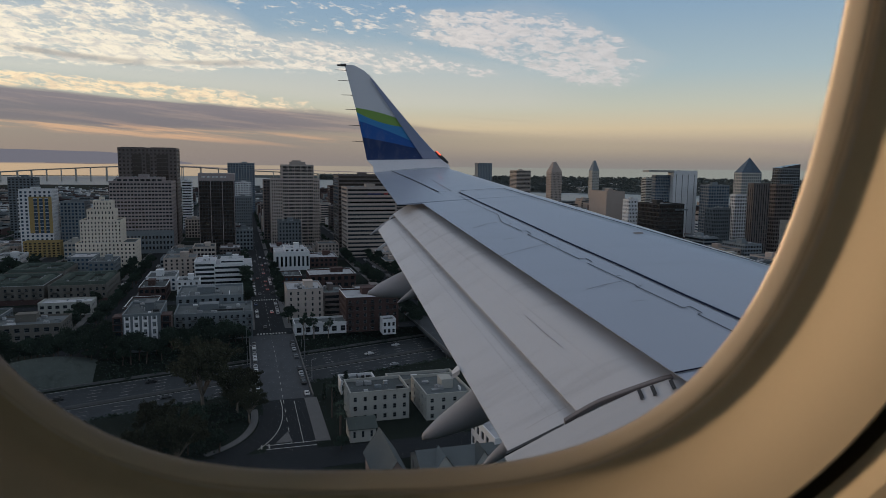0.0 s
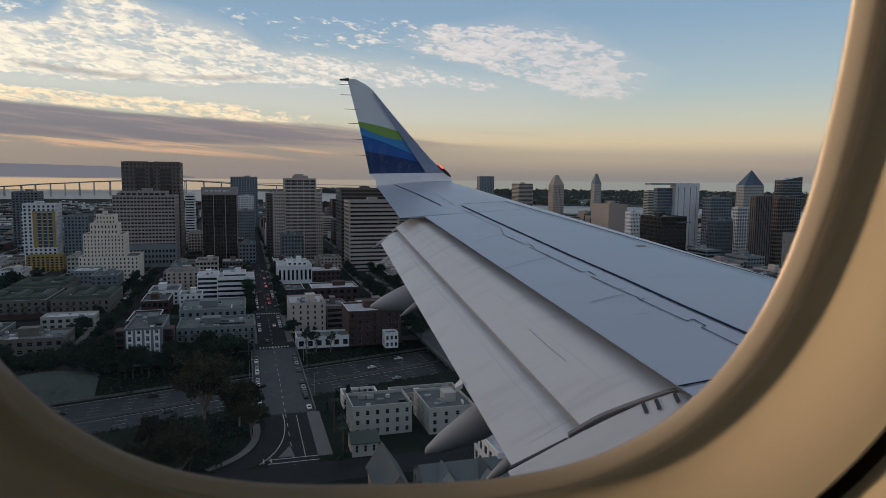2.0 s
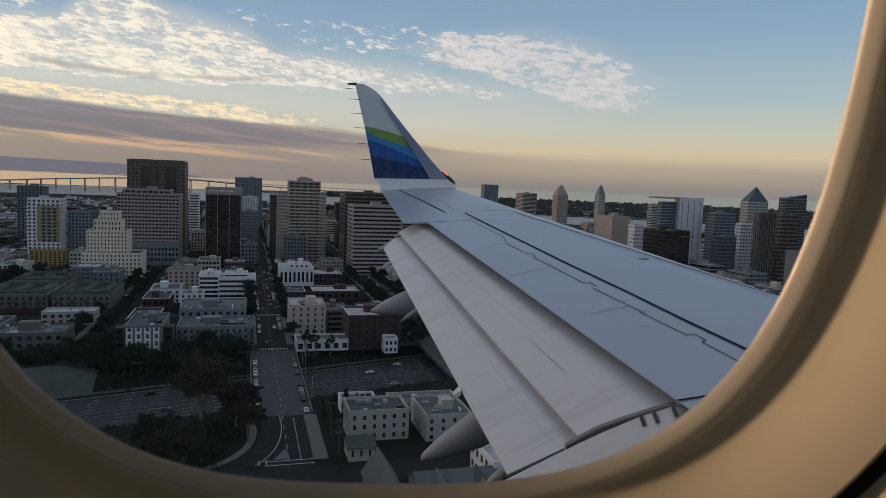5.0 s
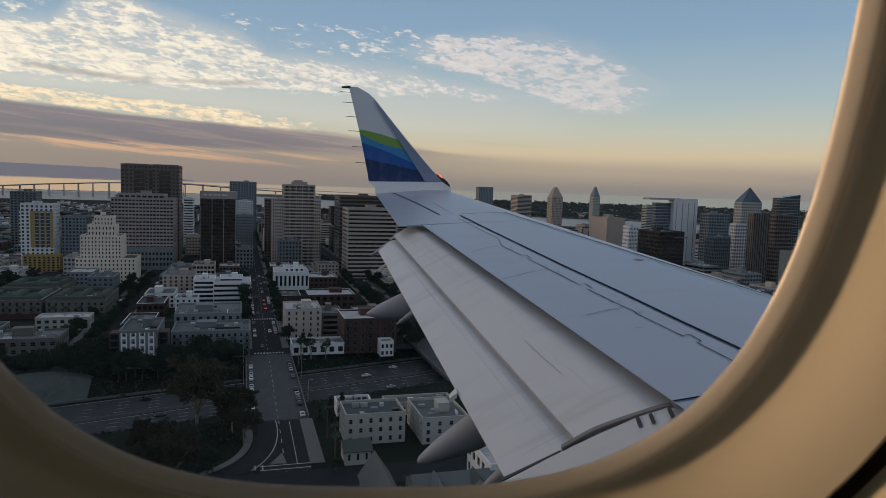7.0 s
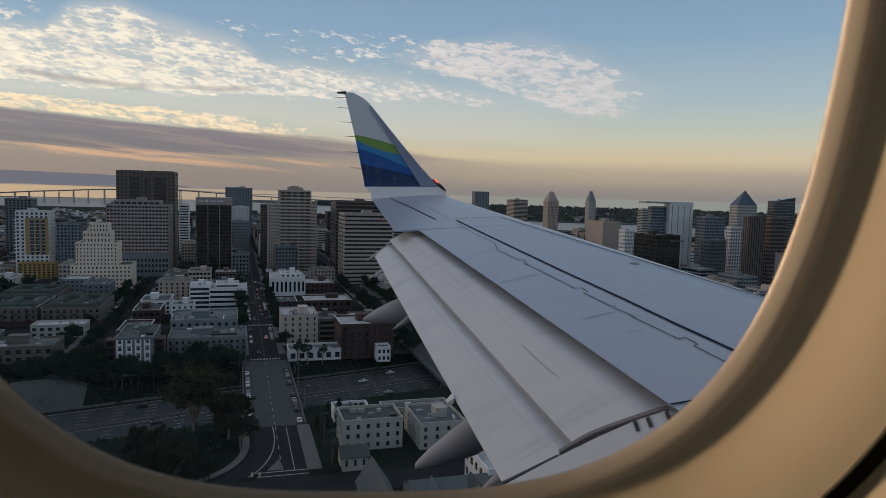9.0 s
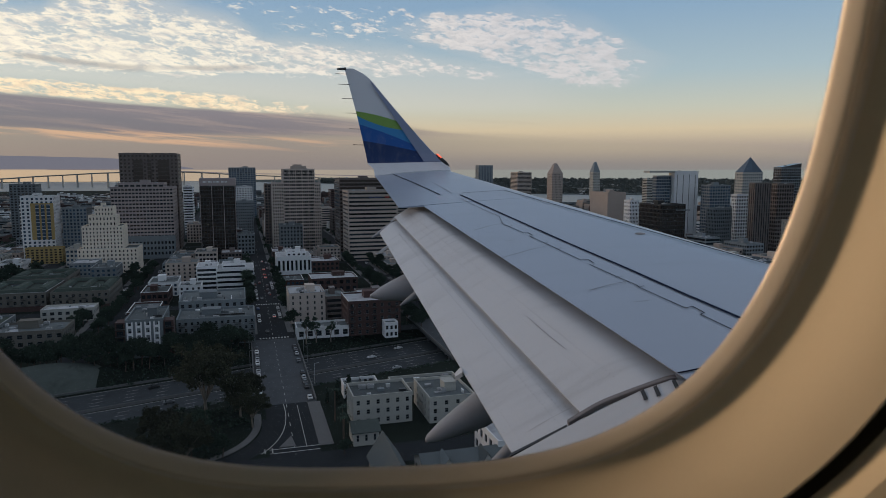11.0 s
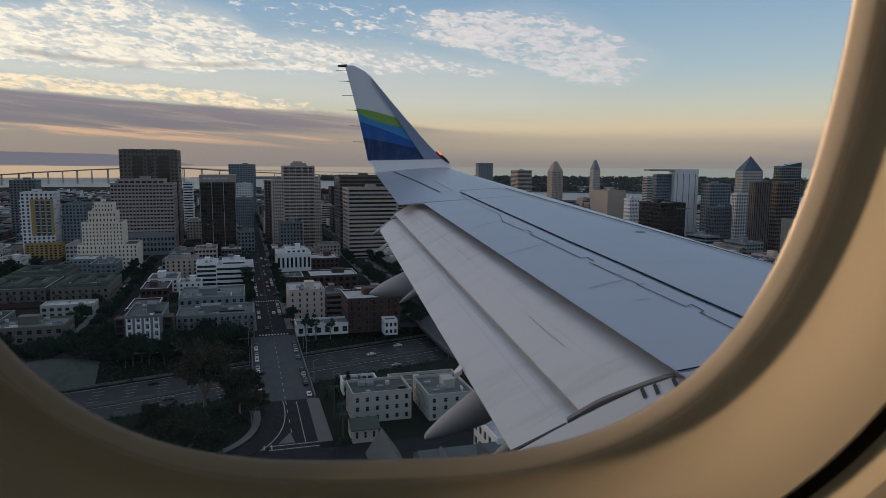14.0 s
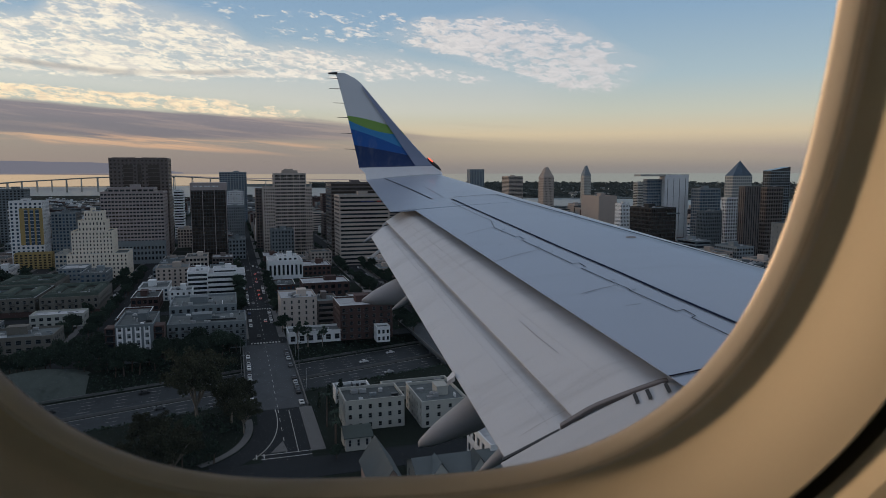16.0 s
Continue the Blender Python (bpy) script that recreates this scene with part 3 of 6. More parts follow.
# the stepped joint at the front of the spoilers
joint([(0.282, 11.211), (0.497, 10.390), (0.680, 9.751), (0.773, 9.478), (0.777, 8.936)], 0.008, JOINT_FINE, rise=skin)
joint([(0.777, 8.936), (0.976, 8.317), (1.030, 8.307), (1.065, 8.145)], 0.011, JOINT, rise=skin)
joint([(1.022, 8.122), (1.151, 7.694), (1.389, 6.867), (1.460, 6.878), (1.490, 6.722)], 0.011, JOINT, rise=skin)
joint([(1.439, 6.687), (1.587, 6.197)], 0.011, JOINT, rise=skin)
joint([(1.593, 6.179), (1.690, 5.906), (1.691, 5.840), (1.880, 5.233), (1.944, 5.265), (1.978, 5.106), (1.937, 5.073), (2.054, 4.650), (2.166, 4.236)], 0.01, JOINT, rise=skin)
joint([(0.841, 8.744), (0.897, 8.804)], 0.008, JOINT, "hinge_cover", "small dark hinge cover on the joint", rise=skin)
joint([(1.151, 7.694), (1.190, 7.743)], 0.008, JOINT, "hinge_cover", "small dark hinge cover on the joint", rise=skin)
joint([(1.253, 7.412), (1.287, 7.432)], 0.008, JOINT, "hinge_cover", "small dark hinge cover on the joint", rise=skin)
joint([(1.587, 6.197), (1.647, 6.207)], 0.008, JOINT, "hinge_cover", "small dark hinge cover on the joint", rise=skin)
joint([(1.691, 5.840), (1.747, 5.882)], 0.008, JOINT, "hinge_cover", "small dark hinge cover on the joint", rise=skin)
joint([(0.404, 8.705), (0.580, 8.872), (0.779, 8.972)], 0.008, JOINT_FINE, rise=skin)
joint([(0.615, 7.215), (0.963, 7.466), (1.179, 7.581)], 0.008, JOINT_FINE, rise=skin)
joint([(1.264, 5.873), (1.458, 5.973), (1.623, 6.033)], 0.008, JOINT_FINE, rise=skin)
joint([(0.724, 7.948), (0.839, 7.981)], 0.006, JOINT_FINE, "scratch", "faint scratch in the paint", rise=skin)
joint([(1.548, 5.468), (1.666, 5.479)], 0.006, JOINT_FINE, "scratch", "faint scratch in the paint", rise=skin)
joint([(-1.10, 15.1), (-0.55, 13.4), (-0.06, 11.75)], 0.025, JOINT, label="dark sealed joint of the aileron", rise=skin)
joint([(-0.06, 11.75), (0.15, 11.80), (-0.2, 13.3)], 0.008, JOINT_FINE, rise=skin)
joint([(1.446, 4.108), (1.655, 4.157), (2.2, 4.3)], 0.02, JOINT, rise=skin)
# the fuel filler cap
s = Shape()
for r0, r1, z0, z1 in ((0.06, 0.05, 0.003, 0.005), (0.05, 0.001, 0.004, 0.004)):
    for i in range(16):
        a, b = 2 * math.pi * i / 16, 2 * math.pi * (i + 1) / 16
        s.face(*[(2.271 + r * math.cos(t), 7.859 + r * math.sin(t), skin(2.271 + r * math.cos(t), 7.859 + r * math.sin(t)) + z) for r, t, z in ((r0, a, z0), (r0, b, z0), (r1, b, z1), (r1, a, z1))])
part("filler_cap", s, METAL, wing, "round worn metal cap in the wing skin")


# flaps: two leaves, one behind the other, turned down
def leaf(y, aft, drop=0.08):
    """A point of the flap's upper face; aft: metres behind the spoilers' edge."""
    x = spoiler_x(y) - aft
    return (x, y, deck(x, y) - drop - 0.5 * max(aft, 0.0))


def mid_aft(y):
    return 0.33 + (11.43 - y) * 0.0203


def end_aft(y):
    return 0.655 + (11.1 - y) * 0.0421


FORE = (0, 0.40, 0.68, 0.73, 0.77, 0.81, 0.88, 1.0)
AFT = (0, 0.07, 0.13, 0.21, 0.32, 0.5, 0.75, 1.0)


def flap_leaf(name, y0, y1, skew0, skew1, start, stop, drop, bulge, material, label, steps=14, cove=0.0, fade=0.055, tucked=0.0):
    """skew: how far the end slants along the span from its front to its back edge."""
    s = Shape()
    rings = []
    for k in np.linspace(0, 1, steps):
        ring = []
        for c in (FORE if fade == 0.055 else AFT):
            y = (y0 + skew0 * c) * (1 - k) + (y1 + skew1 * c) * k
            aft = start(y) + (stop(y) - start(y)) * c
            lead = start(y) + tucked
            x, yy, z = leaf(y, aft, drop)
            ring.append((x, yy, z + bulge * math.sin(math.pi * c) - cove * math.exp(-max(aft - lead, 0.0) / fade)))
        low = [(x, yy, z - d) for (x, yy, z), d in zip(ring, (0.06, 0.13, 0.15, 0.14, 0.10, 0.06, 0.02, 0.008))]
        rings.append(ring + low[::-1])
    s.loft(rings)
    return part(name, s, material, wing, label, smooth=True)


flap_leaf("fore_flap", 4.15, 11.62, 0.10, -0.2, lambda y: -0.95, lambda y: mid_aft(y) + 0.02, 0.075, 0.018, FLAP_GREY, "grey forward leaf of the lowered flap", cove=0.05, tucked=0.95)
flap_leaf("aft_flap", 4.27, 11.42, 0.1, -0.32, lambda y: mid_aft(y) - 0.05, end_aft, 0.110, 0.010, FLAP_GREY, "grey rear leaf of the lowered flap", cove=0.045, fade=0.042, tucked=0.06)
flap_leaf("inboard_flap", 1.0, 4.17, 0.0, 0.11, lambda y: -0.25, lambda y: end_aft(y) + 0.05, 0.075, 0.03, TIP_WHITE, "pale grey inboard flap", fade=0.08)
# a worn metal strip over the gap between the two flaps
s = Shape()
rings = []
for aft in np.linspace(-0.03, 0.60, 12):
    y = 4.19 + 0.10 * min(1.0, max(0.0, aft / 0.4))
    x, y, z = leaf(y, aft, 0.046)
    z += 0.012 * math.sin(math.pi * min(1, max(0, aft / 0.62)))
    rings.append([(x, y - 0.026, z - 0.004), (x, y - 0.018, z + 0.001), (x, y + 0.018, z + 0.001), (x, y + 0.026, z - 0.004), (x, y + 0.024, z - 0.03), (x, y - 0.024, z - 0.03)])
s.loft(rings)
part("gap_seal", s, METAL, wing, "worn brown-grey metal seal between flap panels", smooth=False)
s = Shape()
rings = []
for aft in np.linspace(0.60, 0.97, 5):
    x, y, z = leaf(4.30 + 0.05 * (aft - 0.6), aft, 0.085)
    rings.append([(x, y - 0.014, z), (x, y + 0.014, z + 0.004), (x, y + 0.014, z - 0.03), (x, y - 0.014, z - 0.03)])
s.loft(rings)
part("gap_joint", s, BLACK, wing, "dark gap between flap panels")
# scuffs and a scraped line on the flap
joint([(0.728, 5.856), (0.823, 5.465), (0.922, 5.096)], 0.003, JOINT_FINE, "scrape", "dark scrape on the flap", 0.019, lambda x, y: leaf(y, spoiler_x(y) - x, 0.075)[2])
joint([(0.558, 4.470), (0.716, 4.479), (0.864, 4.471)], 0.003, FAINT, "flap_step", "faint step in the flap skin", 0.011, lambda x, y: leaf(y, spoiler_x(y) - x, 0.110)[2])
# black gauge bars with their numbers on the inboard flap
for i, (y, a) in enumerate(((4.19, 0.165), (4.165, 0.10), (4.13, 0.005))):
    s = Shape()
    s.face(*[tuple(Vector(leaf(y + dy, a + da, 0.074)) + Vector((0, 0, 0.036))) for dy, da in ((-0.10, 0.032), (-0.10, 0.054), (0.0, 0.024), (0.0, 0.002))])
    part("gauge_bar", s, BLACK, wing, "short black gauge bar on the flap")
    if i < 2:
        t = bpy.data.curves.new("gauge_number", "FONT")
        t.body, t.size, t.extrude = str(i + 1), 0.032, 0.0005
        ob = new("gauge_number", t)
        ob.parent = wing
        x, yy, z = leaf(y - 0.125, a + 0.05, 0.074)
        ob.matrix_local = pose(x, yy, z + 0.042, 6, -29, 90)
        t.materials.append(BLACK)
        tagged(ob, "small black number " + str(i + 1) + " painted on the flap")
# rows of rivets
def rivets(y0, y1, a0, a1, n, fore):
    s = Shape()
    for k in np.linspace(0, 1, n):
        y, aft = y0 + (y1 - y0) * k, a0 + (a1 - a0) * k
        first, last = (-0.95, mid_aft(y) + 0.02) if fore else (mid_aft(y) - 0.05, end_aft(y))
        x, y, z = leaf(y, aft, 0.075 if fore else 0.110)
        z += (0.018 if fore else 0.010) * math.sin(math.pi * (aft - first) / (last - first))
        s.tube((x, y, z - 0.004), (x, y, z + 0.0016), 0.0032, 0.0026, 6)
    part("rivet_row", s, RIVET, wing, "row of small dark rivets", kind="stuff")


for y0, y1, a0, a1, n in ((4.5, 11.0, 0.20, 0.17, 130), (4.5, 10.8, 0.30, 0.24, 110)):
    rivets(y0, y1, a0, a1, n, True)
for y0, y1, a0, a1, n in ((4.5, 10.6, 0.55, 0.42, 110), (4.45, 10.4, 0.62, 0.47, 110), (4.45, 10.2, 0.86, 0.66, 90)):
    rivets(y0, y1, a0, a1, n, False)


# canoe-shaped fairings below the flaps
def canoe(tip, end, r_tip, r_end, beyond, name, label):
    s = Shape()
    tip, end = Vector(tip), Vector(end)
    d = end - tip
    rings = []
    for k, r in ((0, 0.25), (0.015, 0.7), (0.05, 1.0), (0.25, 0), (0.5, 0), (0.75, 0), (1.0, 0), (beyond, 0)):
        rad = r_tip * r if r else r_tip + (r_end - r_tip) * min(1.0, k) ** 0.8
        c = tip + d * k
        rings.append([c + Vector((0, 0.75 * rad * math.cos(i * math.pi / 8), rad * math.sin(i * math.pi / 8))) for i in range(16)])
    s.loft(rings)
    return part(name, s, FAIRING_SHADED, wing, label, smooth=True)


canoe((-1.03, 9.3, -1.684), (-0.36, 9.3, -1.52), 0.035, 0.235, 2.2, "flap_track_fairing", "canoe-shaped flap fairing in grey darkened for shade")
canoe((-0.187, 6.0, -2.42), (0.36, 6.0, -2.10), 0.045, 0.20, 2.6, "flap_track_fairing", "canoe-shaped flap fairing in grey darkened for shade")
canoe((-0.60, 9.0, -1.76), (-0.36, 9.0, -1.60), 0.012, 0.07, 2.0, "fairing_tail", "small pointed fairing tail")
canoe((0.30, 4.9, -2.20), (0.50, 4.9, -2.04), 0.015, 0.075, 2.0, "fairing_tail", "small pointed fairing tail")
canoe((-1.20, 11.3, -1.06), (-0.98, 11.3, -0.93), 0.010, 0.06, 1.6, "fairing_tail", "small pointed fairing tail")
for y, a, w in ((11.5, 0.30, 0.10), (10.2, 0.69, 0.13), (5.7, 0.88, 0.07)):
    s = Shape()
    p0, p1 = Vector(leaf(y, a, 0.11)), Vector(leaf(y - 0.02, a + w, 0.12))
    s.loft([[p + Vector((0, dy, dz)) for dy, dz in ((-t, 0.01), (t, 0.01), (t, -0.03), (-t, -0.03))] for p, t in ((p0, 0.10), (p1, 0.05))])
    part("flap_bracket", s, FLAP_GREY, wing, "small grey bracket at the flap edge")

# ------------------------------------------------------------------ the aircraft: cabin window
CENTRE = Vector((-0.0308, 0.200, 0.0616))
ACROSS = Vector((math.cos(-0.0129), math.sin(-0.0129), 0))
UPWARD = Vector((0, -math.sin(0.2652), math.cos(0.2652)))
INWARD = Vector((0, -math.cos(0.2652), -math.sin(0.2652)))


def window_ring(out, inward, n=160, half=(0.148, 0.1792), power=2.97):
    """A rounded ring round the window: out from its edge, and towards the cabin."""
    ring = []
    for i in range(n):
        t = 2 * math.pi * i / n
        c, s_ = math.cos(t), math.sin(t)
        u = half[0] * math.copysign(abs(c) ** (2 / power), c)
        w = half[1] * math.copysign(abs(s_) ** (2 / power), s_)
        nu = math.copysign(abs(u / half[0]) ** (power - 1), u) / half[0]
        nw = math.copysign(abs(w / half[1]) ** (power - 1), w) / half[1]
        k = math.hypot(nu, nw)
        u, w = u + out * nu / k, w + out * nw / k
        u, w = u * math.cos(0.0247) - w * math.sin(0.0247), u * math.sin(0.0247) + w * math.cos(0.0247)
        ring.append(CENTRE + ACROSS * u + UPWARD * w + INWARD * inward)
    return ring


window = thing("window_1", AIR, "rounded airliner cabin window in a beige plastic surround", "window", kind="structure")
s = Shape()
s.loft([window_ring(o / 1000, n / 1000) for o, n in ((60.0, -40), (18.0, -16.0), (2.0, -1.6), (0.0, -0.9), (0.4, -0.1), (1.4, 0.8), (2.8, 1.7), (4.2, 2.3), (5.4, 2.5), (6.4, 2.2), (7.4, 1.4), (8.4, 0.2), (9.6, -1.3), (10.8, -2.5), (12.0, -3.3), (13.0, -3.5), (14.0, -3.4))], caps=False)
part("window_rim", s, PLASTIC_RIM, window, "grey-tan plastic window rim with a raised bead", smooth=True)
s = Shape()
s.loft([window_ring(o / 1000, n / 1000) for o, n in ((3.0, -2.2), (1.4, -1.6), (0.9, -2.2), (1.5, -3.0), (5.0, -3.4))], caps=False)
part("gasket", s, SEAL, window, "brown-grey rubber seal round the pane", smooth=True)
s = Shape()
s.face(*window_ring(0.003, -0.0026, 96))
pane = part("pane", s, PANE, window, "clear cabin window pane")
pane.visible_shadow = False
side = thing("wall_side", AIR, "beige moulded plastic cabin side wall", "cabin wall", kind="structure")
s = Shape()
s.loft([window_ring(o / 1000, n / 1000) for o, n in ((14.0, -3.4), (15.4, -2.9), (17.2, -2.0), (20, 0.8), (24, 6.0), (29, 12.0), (35, 17.6), (40, 20.8), (43, 22.4), (44.5, 22.0), (45.2, 19.5))], caps=False)
part("scoop", s, PLASTIC, side, "beige curved window scoop of the side wall", smooth=True)
s = Shape()
s.loft([window_ring(o / 1000, n / 1000) for o, n in ((45.2, 19.5), (46.5, 8), (54, 5), (57, 16))], caps=False)
part("groove", s, GASKET, side, "dark groove round the window scoop")
s = Shape()
s.loft([window_ring(o / 1000, n / 1000) for o, n in ((57, 16), (57.8, 22), (60.5, 26), (68, 28), (95, 32), (400, 45), (1300, 45))], caps=False)
part("wall_panel", s, PLASTIC, side, "beige plastic wall panel", smooth=True)
# out of view: closes the cabin and bounces cool light back
s = Shape()
x0, x1, y0, y1, z0, z1 = -6.5, 3.2, -3.1, 0.62, -1.15, 1.0
a, b, c, d, e, f, h, i = (x0, y0, z0), (x1, y0, z0), (x1, y1, z0), (x0, y1, z0), (x0, y0, z1), (x1, y0, z1), (x1, y1, z1), (x0, y1, z1)
for q in ((a, b, f, e), (b, c, h, f), (d, a, e, i), (a, d, c, b)):
    s.face(*q)
for xa, xb, za, zb in ((x0, -1.2, z0, z1), (1.2, x1, z0, z1), (-1.2, 1.2, z0, -1.1), (-1.2, 1.2, 0.95, z1)):
    s.face((xa, y1, za), (xb, y1, za), (xb, y1, zb), (xa, y1, zb))
cabin = new("cabin_walls", s.mesh("cabin_walls", CABIN_DARK))
cabin.matrix_world = AIR
tagged(cabin, "plain blue-grey lining that closes the cabin", "cabin wall", kind="structure")
s = Shape()
s.box(x0, y0, z1, x1, y1, z1 + 0.05)
top = new("ceiling", s.mesh("ceiling", CABIN_DARK))
top.matrix_world = AIR
tagged(top, "plain blue-grey cabin ceiling", "ceiling", kind="structure")
# the hull that carries the wing, below the cabin floor
s = Shape()
hull = [(0.66, -0.85), (0.64, -1.3), (0.42, -1.8), (-0.1, -2.3), (-1.2, -2.55), (-2.3, -2.3), (-2.9, -1.8), (-3.14, -1.3), (-3.14, -1.17), (0.62, -1.17)]
s.loft([[(x, y, z) for y, z in hull] for x in (-6.5, -3.0, 0.0, 3.2, 5.8)])
belly = new("fuselage_hull", s.mesh("fuselage_hull", TIP_WHITE, smooth=True))
belly.matrix_world = AIR
tagged(belly, "white painted lower hull of the airliner", "fuselage", kind="structure")
# added fill lamp, unseen: warm light grazing the wall right of the window
lamp = bpy.data.lights.new("added_warm_fill", "AREA")
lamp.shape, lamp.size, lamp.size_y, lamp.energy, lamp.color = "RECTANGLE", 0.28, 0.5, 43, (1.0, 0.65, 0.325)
warm_fill = new("added_warm_fill", lamp)
warm_fill.matrix_world = AIR @ look((-3.0, -0.10, -0.15), (0.1, 0.2, 0.0))

# ------------------------------------------------------------------ the ground, the bay and the far land
GRID = 16.4  # the street grid's turn against the aircraft's heading, in degrees
AWAY = Vector((-math.sin(radians(GRID)), math.cos(radians(GRID))))
SIDE = Vector((math.cos(radians(GRID)), math.sin(radians(GRID))))


def site(p, q, z=0.0, turn=0.0):
    """A pose on the street grid: p metres away along the avenues, q metres across."""
    x, y = AWAY * p + SIDE * q
    return pose(x, y, z, 0, 0, GRID + turn)


def on_grid(p, q, z=0.0):
    x, y = AWAY * p + SIDE * q
    return (x, y, z)


def polar(deg, dist, z=0.0):
    return (dist * math.sin(radians(deg)), dist * math.cos(radians(deg)), z)


TRENCH = 0.30  # the motorway runs aslant to the grid
TR_DEEP = -6.5
rows = [(-4800, 0), (-900, 0), (257, 0), (268, TR_DEEP), (321, TR_DEEP), (333, 0), (700, 0), (2000, 0), (5200, 0)]
cols = [-6500, -1500, -500, -250, -120, -40, 0, 30, 80, 150, 300, 600, 1500, 6500]
s = Shape()
n = len(cols)
for p, z in rows:
    for q in cols:
        shift = TRENCH * max(-500, min(500, q))
        s.v.append(on_grid(p + shift, q, z))
for i in range(len(rows) - 1):
    for j in range(n - 1):
        s.f.append((i * n + j, i * n + j + 1, (i + 1) * n + j + 1, (i + 1) * n + j))
        s.m.append(0)
tagged(new("ground", s.mesh("ground", SOIL)), "dark earth and scrub between the streets", "ground", kind="structure")

# the bay
s = Shape()
near = [(-60, 3200), (-40, 3000), (-31, 3050), (-26, 2950), (-20, 2650), (-15, 2300), (-10, 2280), (-5, 2100), (3, 1880), (12, 1760), (22, 1640), (33, 1560), (50, 1500), (62, 1500)]
s.face(*[polar(a, d, 0.35) for a, d in near], *[polar(a, 4990, 0.35) for a, _ in reversed(near)])
tagged(new("water", s.mesh("water", WATER)), "calm pale bay water at dawn", "water", kind="structure")
random.seed(4)
# the long low island across the bay, with its woods
shore = [(-15.5, 4600, 4750), (-12, 4200, 4800), (-8, 3900, 4850), (-3, 3300, 4850), (2, 2700, 4850), (8, 2330, 4850), (15, 2300, 4850), (24, 2250, 4850), (36, 2200, 4850), (55, 2200, 4850)]
ISLE = 13.0  # how far the island rises towards its far side
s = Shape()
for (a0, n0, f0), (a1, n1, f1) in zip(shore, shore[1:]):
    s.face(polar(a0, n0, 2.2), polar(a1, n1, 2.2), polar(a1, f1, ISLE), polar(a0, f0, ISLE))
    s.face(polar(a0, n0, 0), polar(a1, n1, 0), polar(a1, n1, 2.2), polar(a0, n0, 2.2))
tagged(new("far_shore", s.mesh("far_shore", LEAF_HAZED)), "low wooded island beyond the bay", "island", kind="structure")
# the spit is self-lit too, its haze put in as a flat glow
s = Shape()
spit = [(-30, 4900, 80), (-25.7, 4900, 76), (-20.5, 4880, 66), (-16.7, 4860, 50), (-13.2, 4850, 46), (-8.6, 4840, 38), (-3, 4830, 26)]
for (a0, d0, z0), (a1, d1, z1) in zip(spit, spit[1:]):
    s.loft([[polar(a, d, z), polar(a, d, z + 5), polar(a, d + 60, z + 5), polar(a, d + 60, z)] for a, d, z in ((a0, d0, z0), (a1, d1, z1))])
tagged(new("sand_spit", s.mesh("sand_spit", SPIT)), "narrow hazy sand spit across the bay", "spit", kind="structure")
# distant hills, self-lit in one flat tone for the haze
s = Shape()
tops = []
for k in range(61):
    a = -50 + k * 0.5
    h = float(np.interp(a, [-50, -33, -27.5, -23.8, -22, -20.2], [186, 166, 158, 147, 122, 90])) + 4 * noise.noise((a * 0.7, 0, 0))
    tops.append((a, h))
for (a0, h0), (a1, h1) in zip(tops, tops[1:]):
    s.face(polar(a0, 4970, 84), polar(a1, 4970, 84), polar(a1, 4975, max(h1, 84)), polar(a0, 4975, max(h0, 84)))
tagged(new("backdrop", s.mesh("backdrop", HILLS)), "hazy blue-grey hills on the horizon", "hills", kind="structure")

# ------------------------------------------------------------------ streets
def slab(name, p0, q0, p1, q1, z, material, label, category="road", thick=0.25):
    s = Shape()
    s.box(q0, p0, z - thick, q1, p1, z)
    ob = new(name, s.mesh(name, material))
    ob.matrix_world = site(0, 0)
    return tagged(ob, label, category, kind="structure")


AVENUES = [13 + 87 * k for k in range(-24, 28)]
STREETS = [352, 441, 530, 618, 700, 790, 880, 970, 1060, 1150, 1240, 1330, 1420, 1510, 1600, 1700, 1800, 1900, 2000, 2100]
for q in AVENUES:
    if abs(q) < 1200:
        end = 1750 if q > 300 else 2050
        start = max(342 + TRENCH * max(-500, min(500, q)), abs(q) * 1.25 - 60)
        slab("road", start, q - 7.5, end, q + 7.5, 0.06, ASPHALT, "dark asphalt avenue running through the town")
for p in STREETS:
    reach = min(1250, p * 0.95)
    slab("road", p - 6, -reach, p + 6, reach, 0.10, ASPHALT, "dark asphalt cross street")
slab("road", 60, 5.5, 248, 20.5, 0.07, ASPHALT, "dark asphalt avenue before the bridge")
slab("road", 186, -120, 200, 160, 0.11, ASPHALT, "dark asphalt street at a junction")
slab("pavement", 205, 20.5, 246, 25, 0.17, SIDEWALK, "pale concrete pavement beside the avenue", "pavement")
for q in AVENUES:
    if abs(q) < 420:
        for p0, p1 in zip(STREETS, STREETS[1:8]):
            for side_q in (q - 11, q + 7.5):
                if abs(q) < p0:
                    slab("pavement", p0 + 6, side_q, p1 - 6, side_q + 3.5, 0.16, SIDEWALK, "concrete pavement beside the avenue", "pavement")
# lane lines
s = Shape()
for p in np.arange(62, 246, 9):
    s.box(12.9, p, 0.07, 13.1, p + 3.5, 0.085)
for p in np.arange(335, 900, 10):
    s.box(12.9, p, 0.10, 13.1, p + 3.5, 0.115)
s.box(16.6, 205, 0.07, 16.8, 244, 0.085)
for q in (4.0, 6.2):
    s.box(q, 203, 0.11, q + 0.35, 206.5, 0.125)
for x0, x1 in ((5.5, 20.5),):
    s.box(x0, 202.2, 0.115, x1, 202.6, 0.13)
    s.box(x0, 205.2, 0.115, x1, 205.6, 0.13)
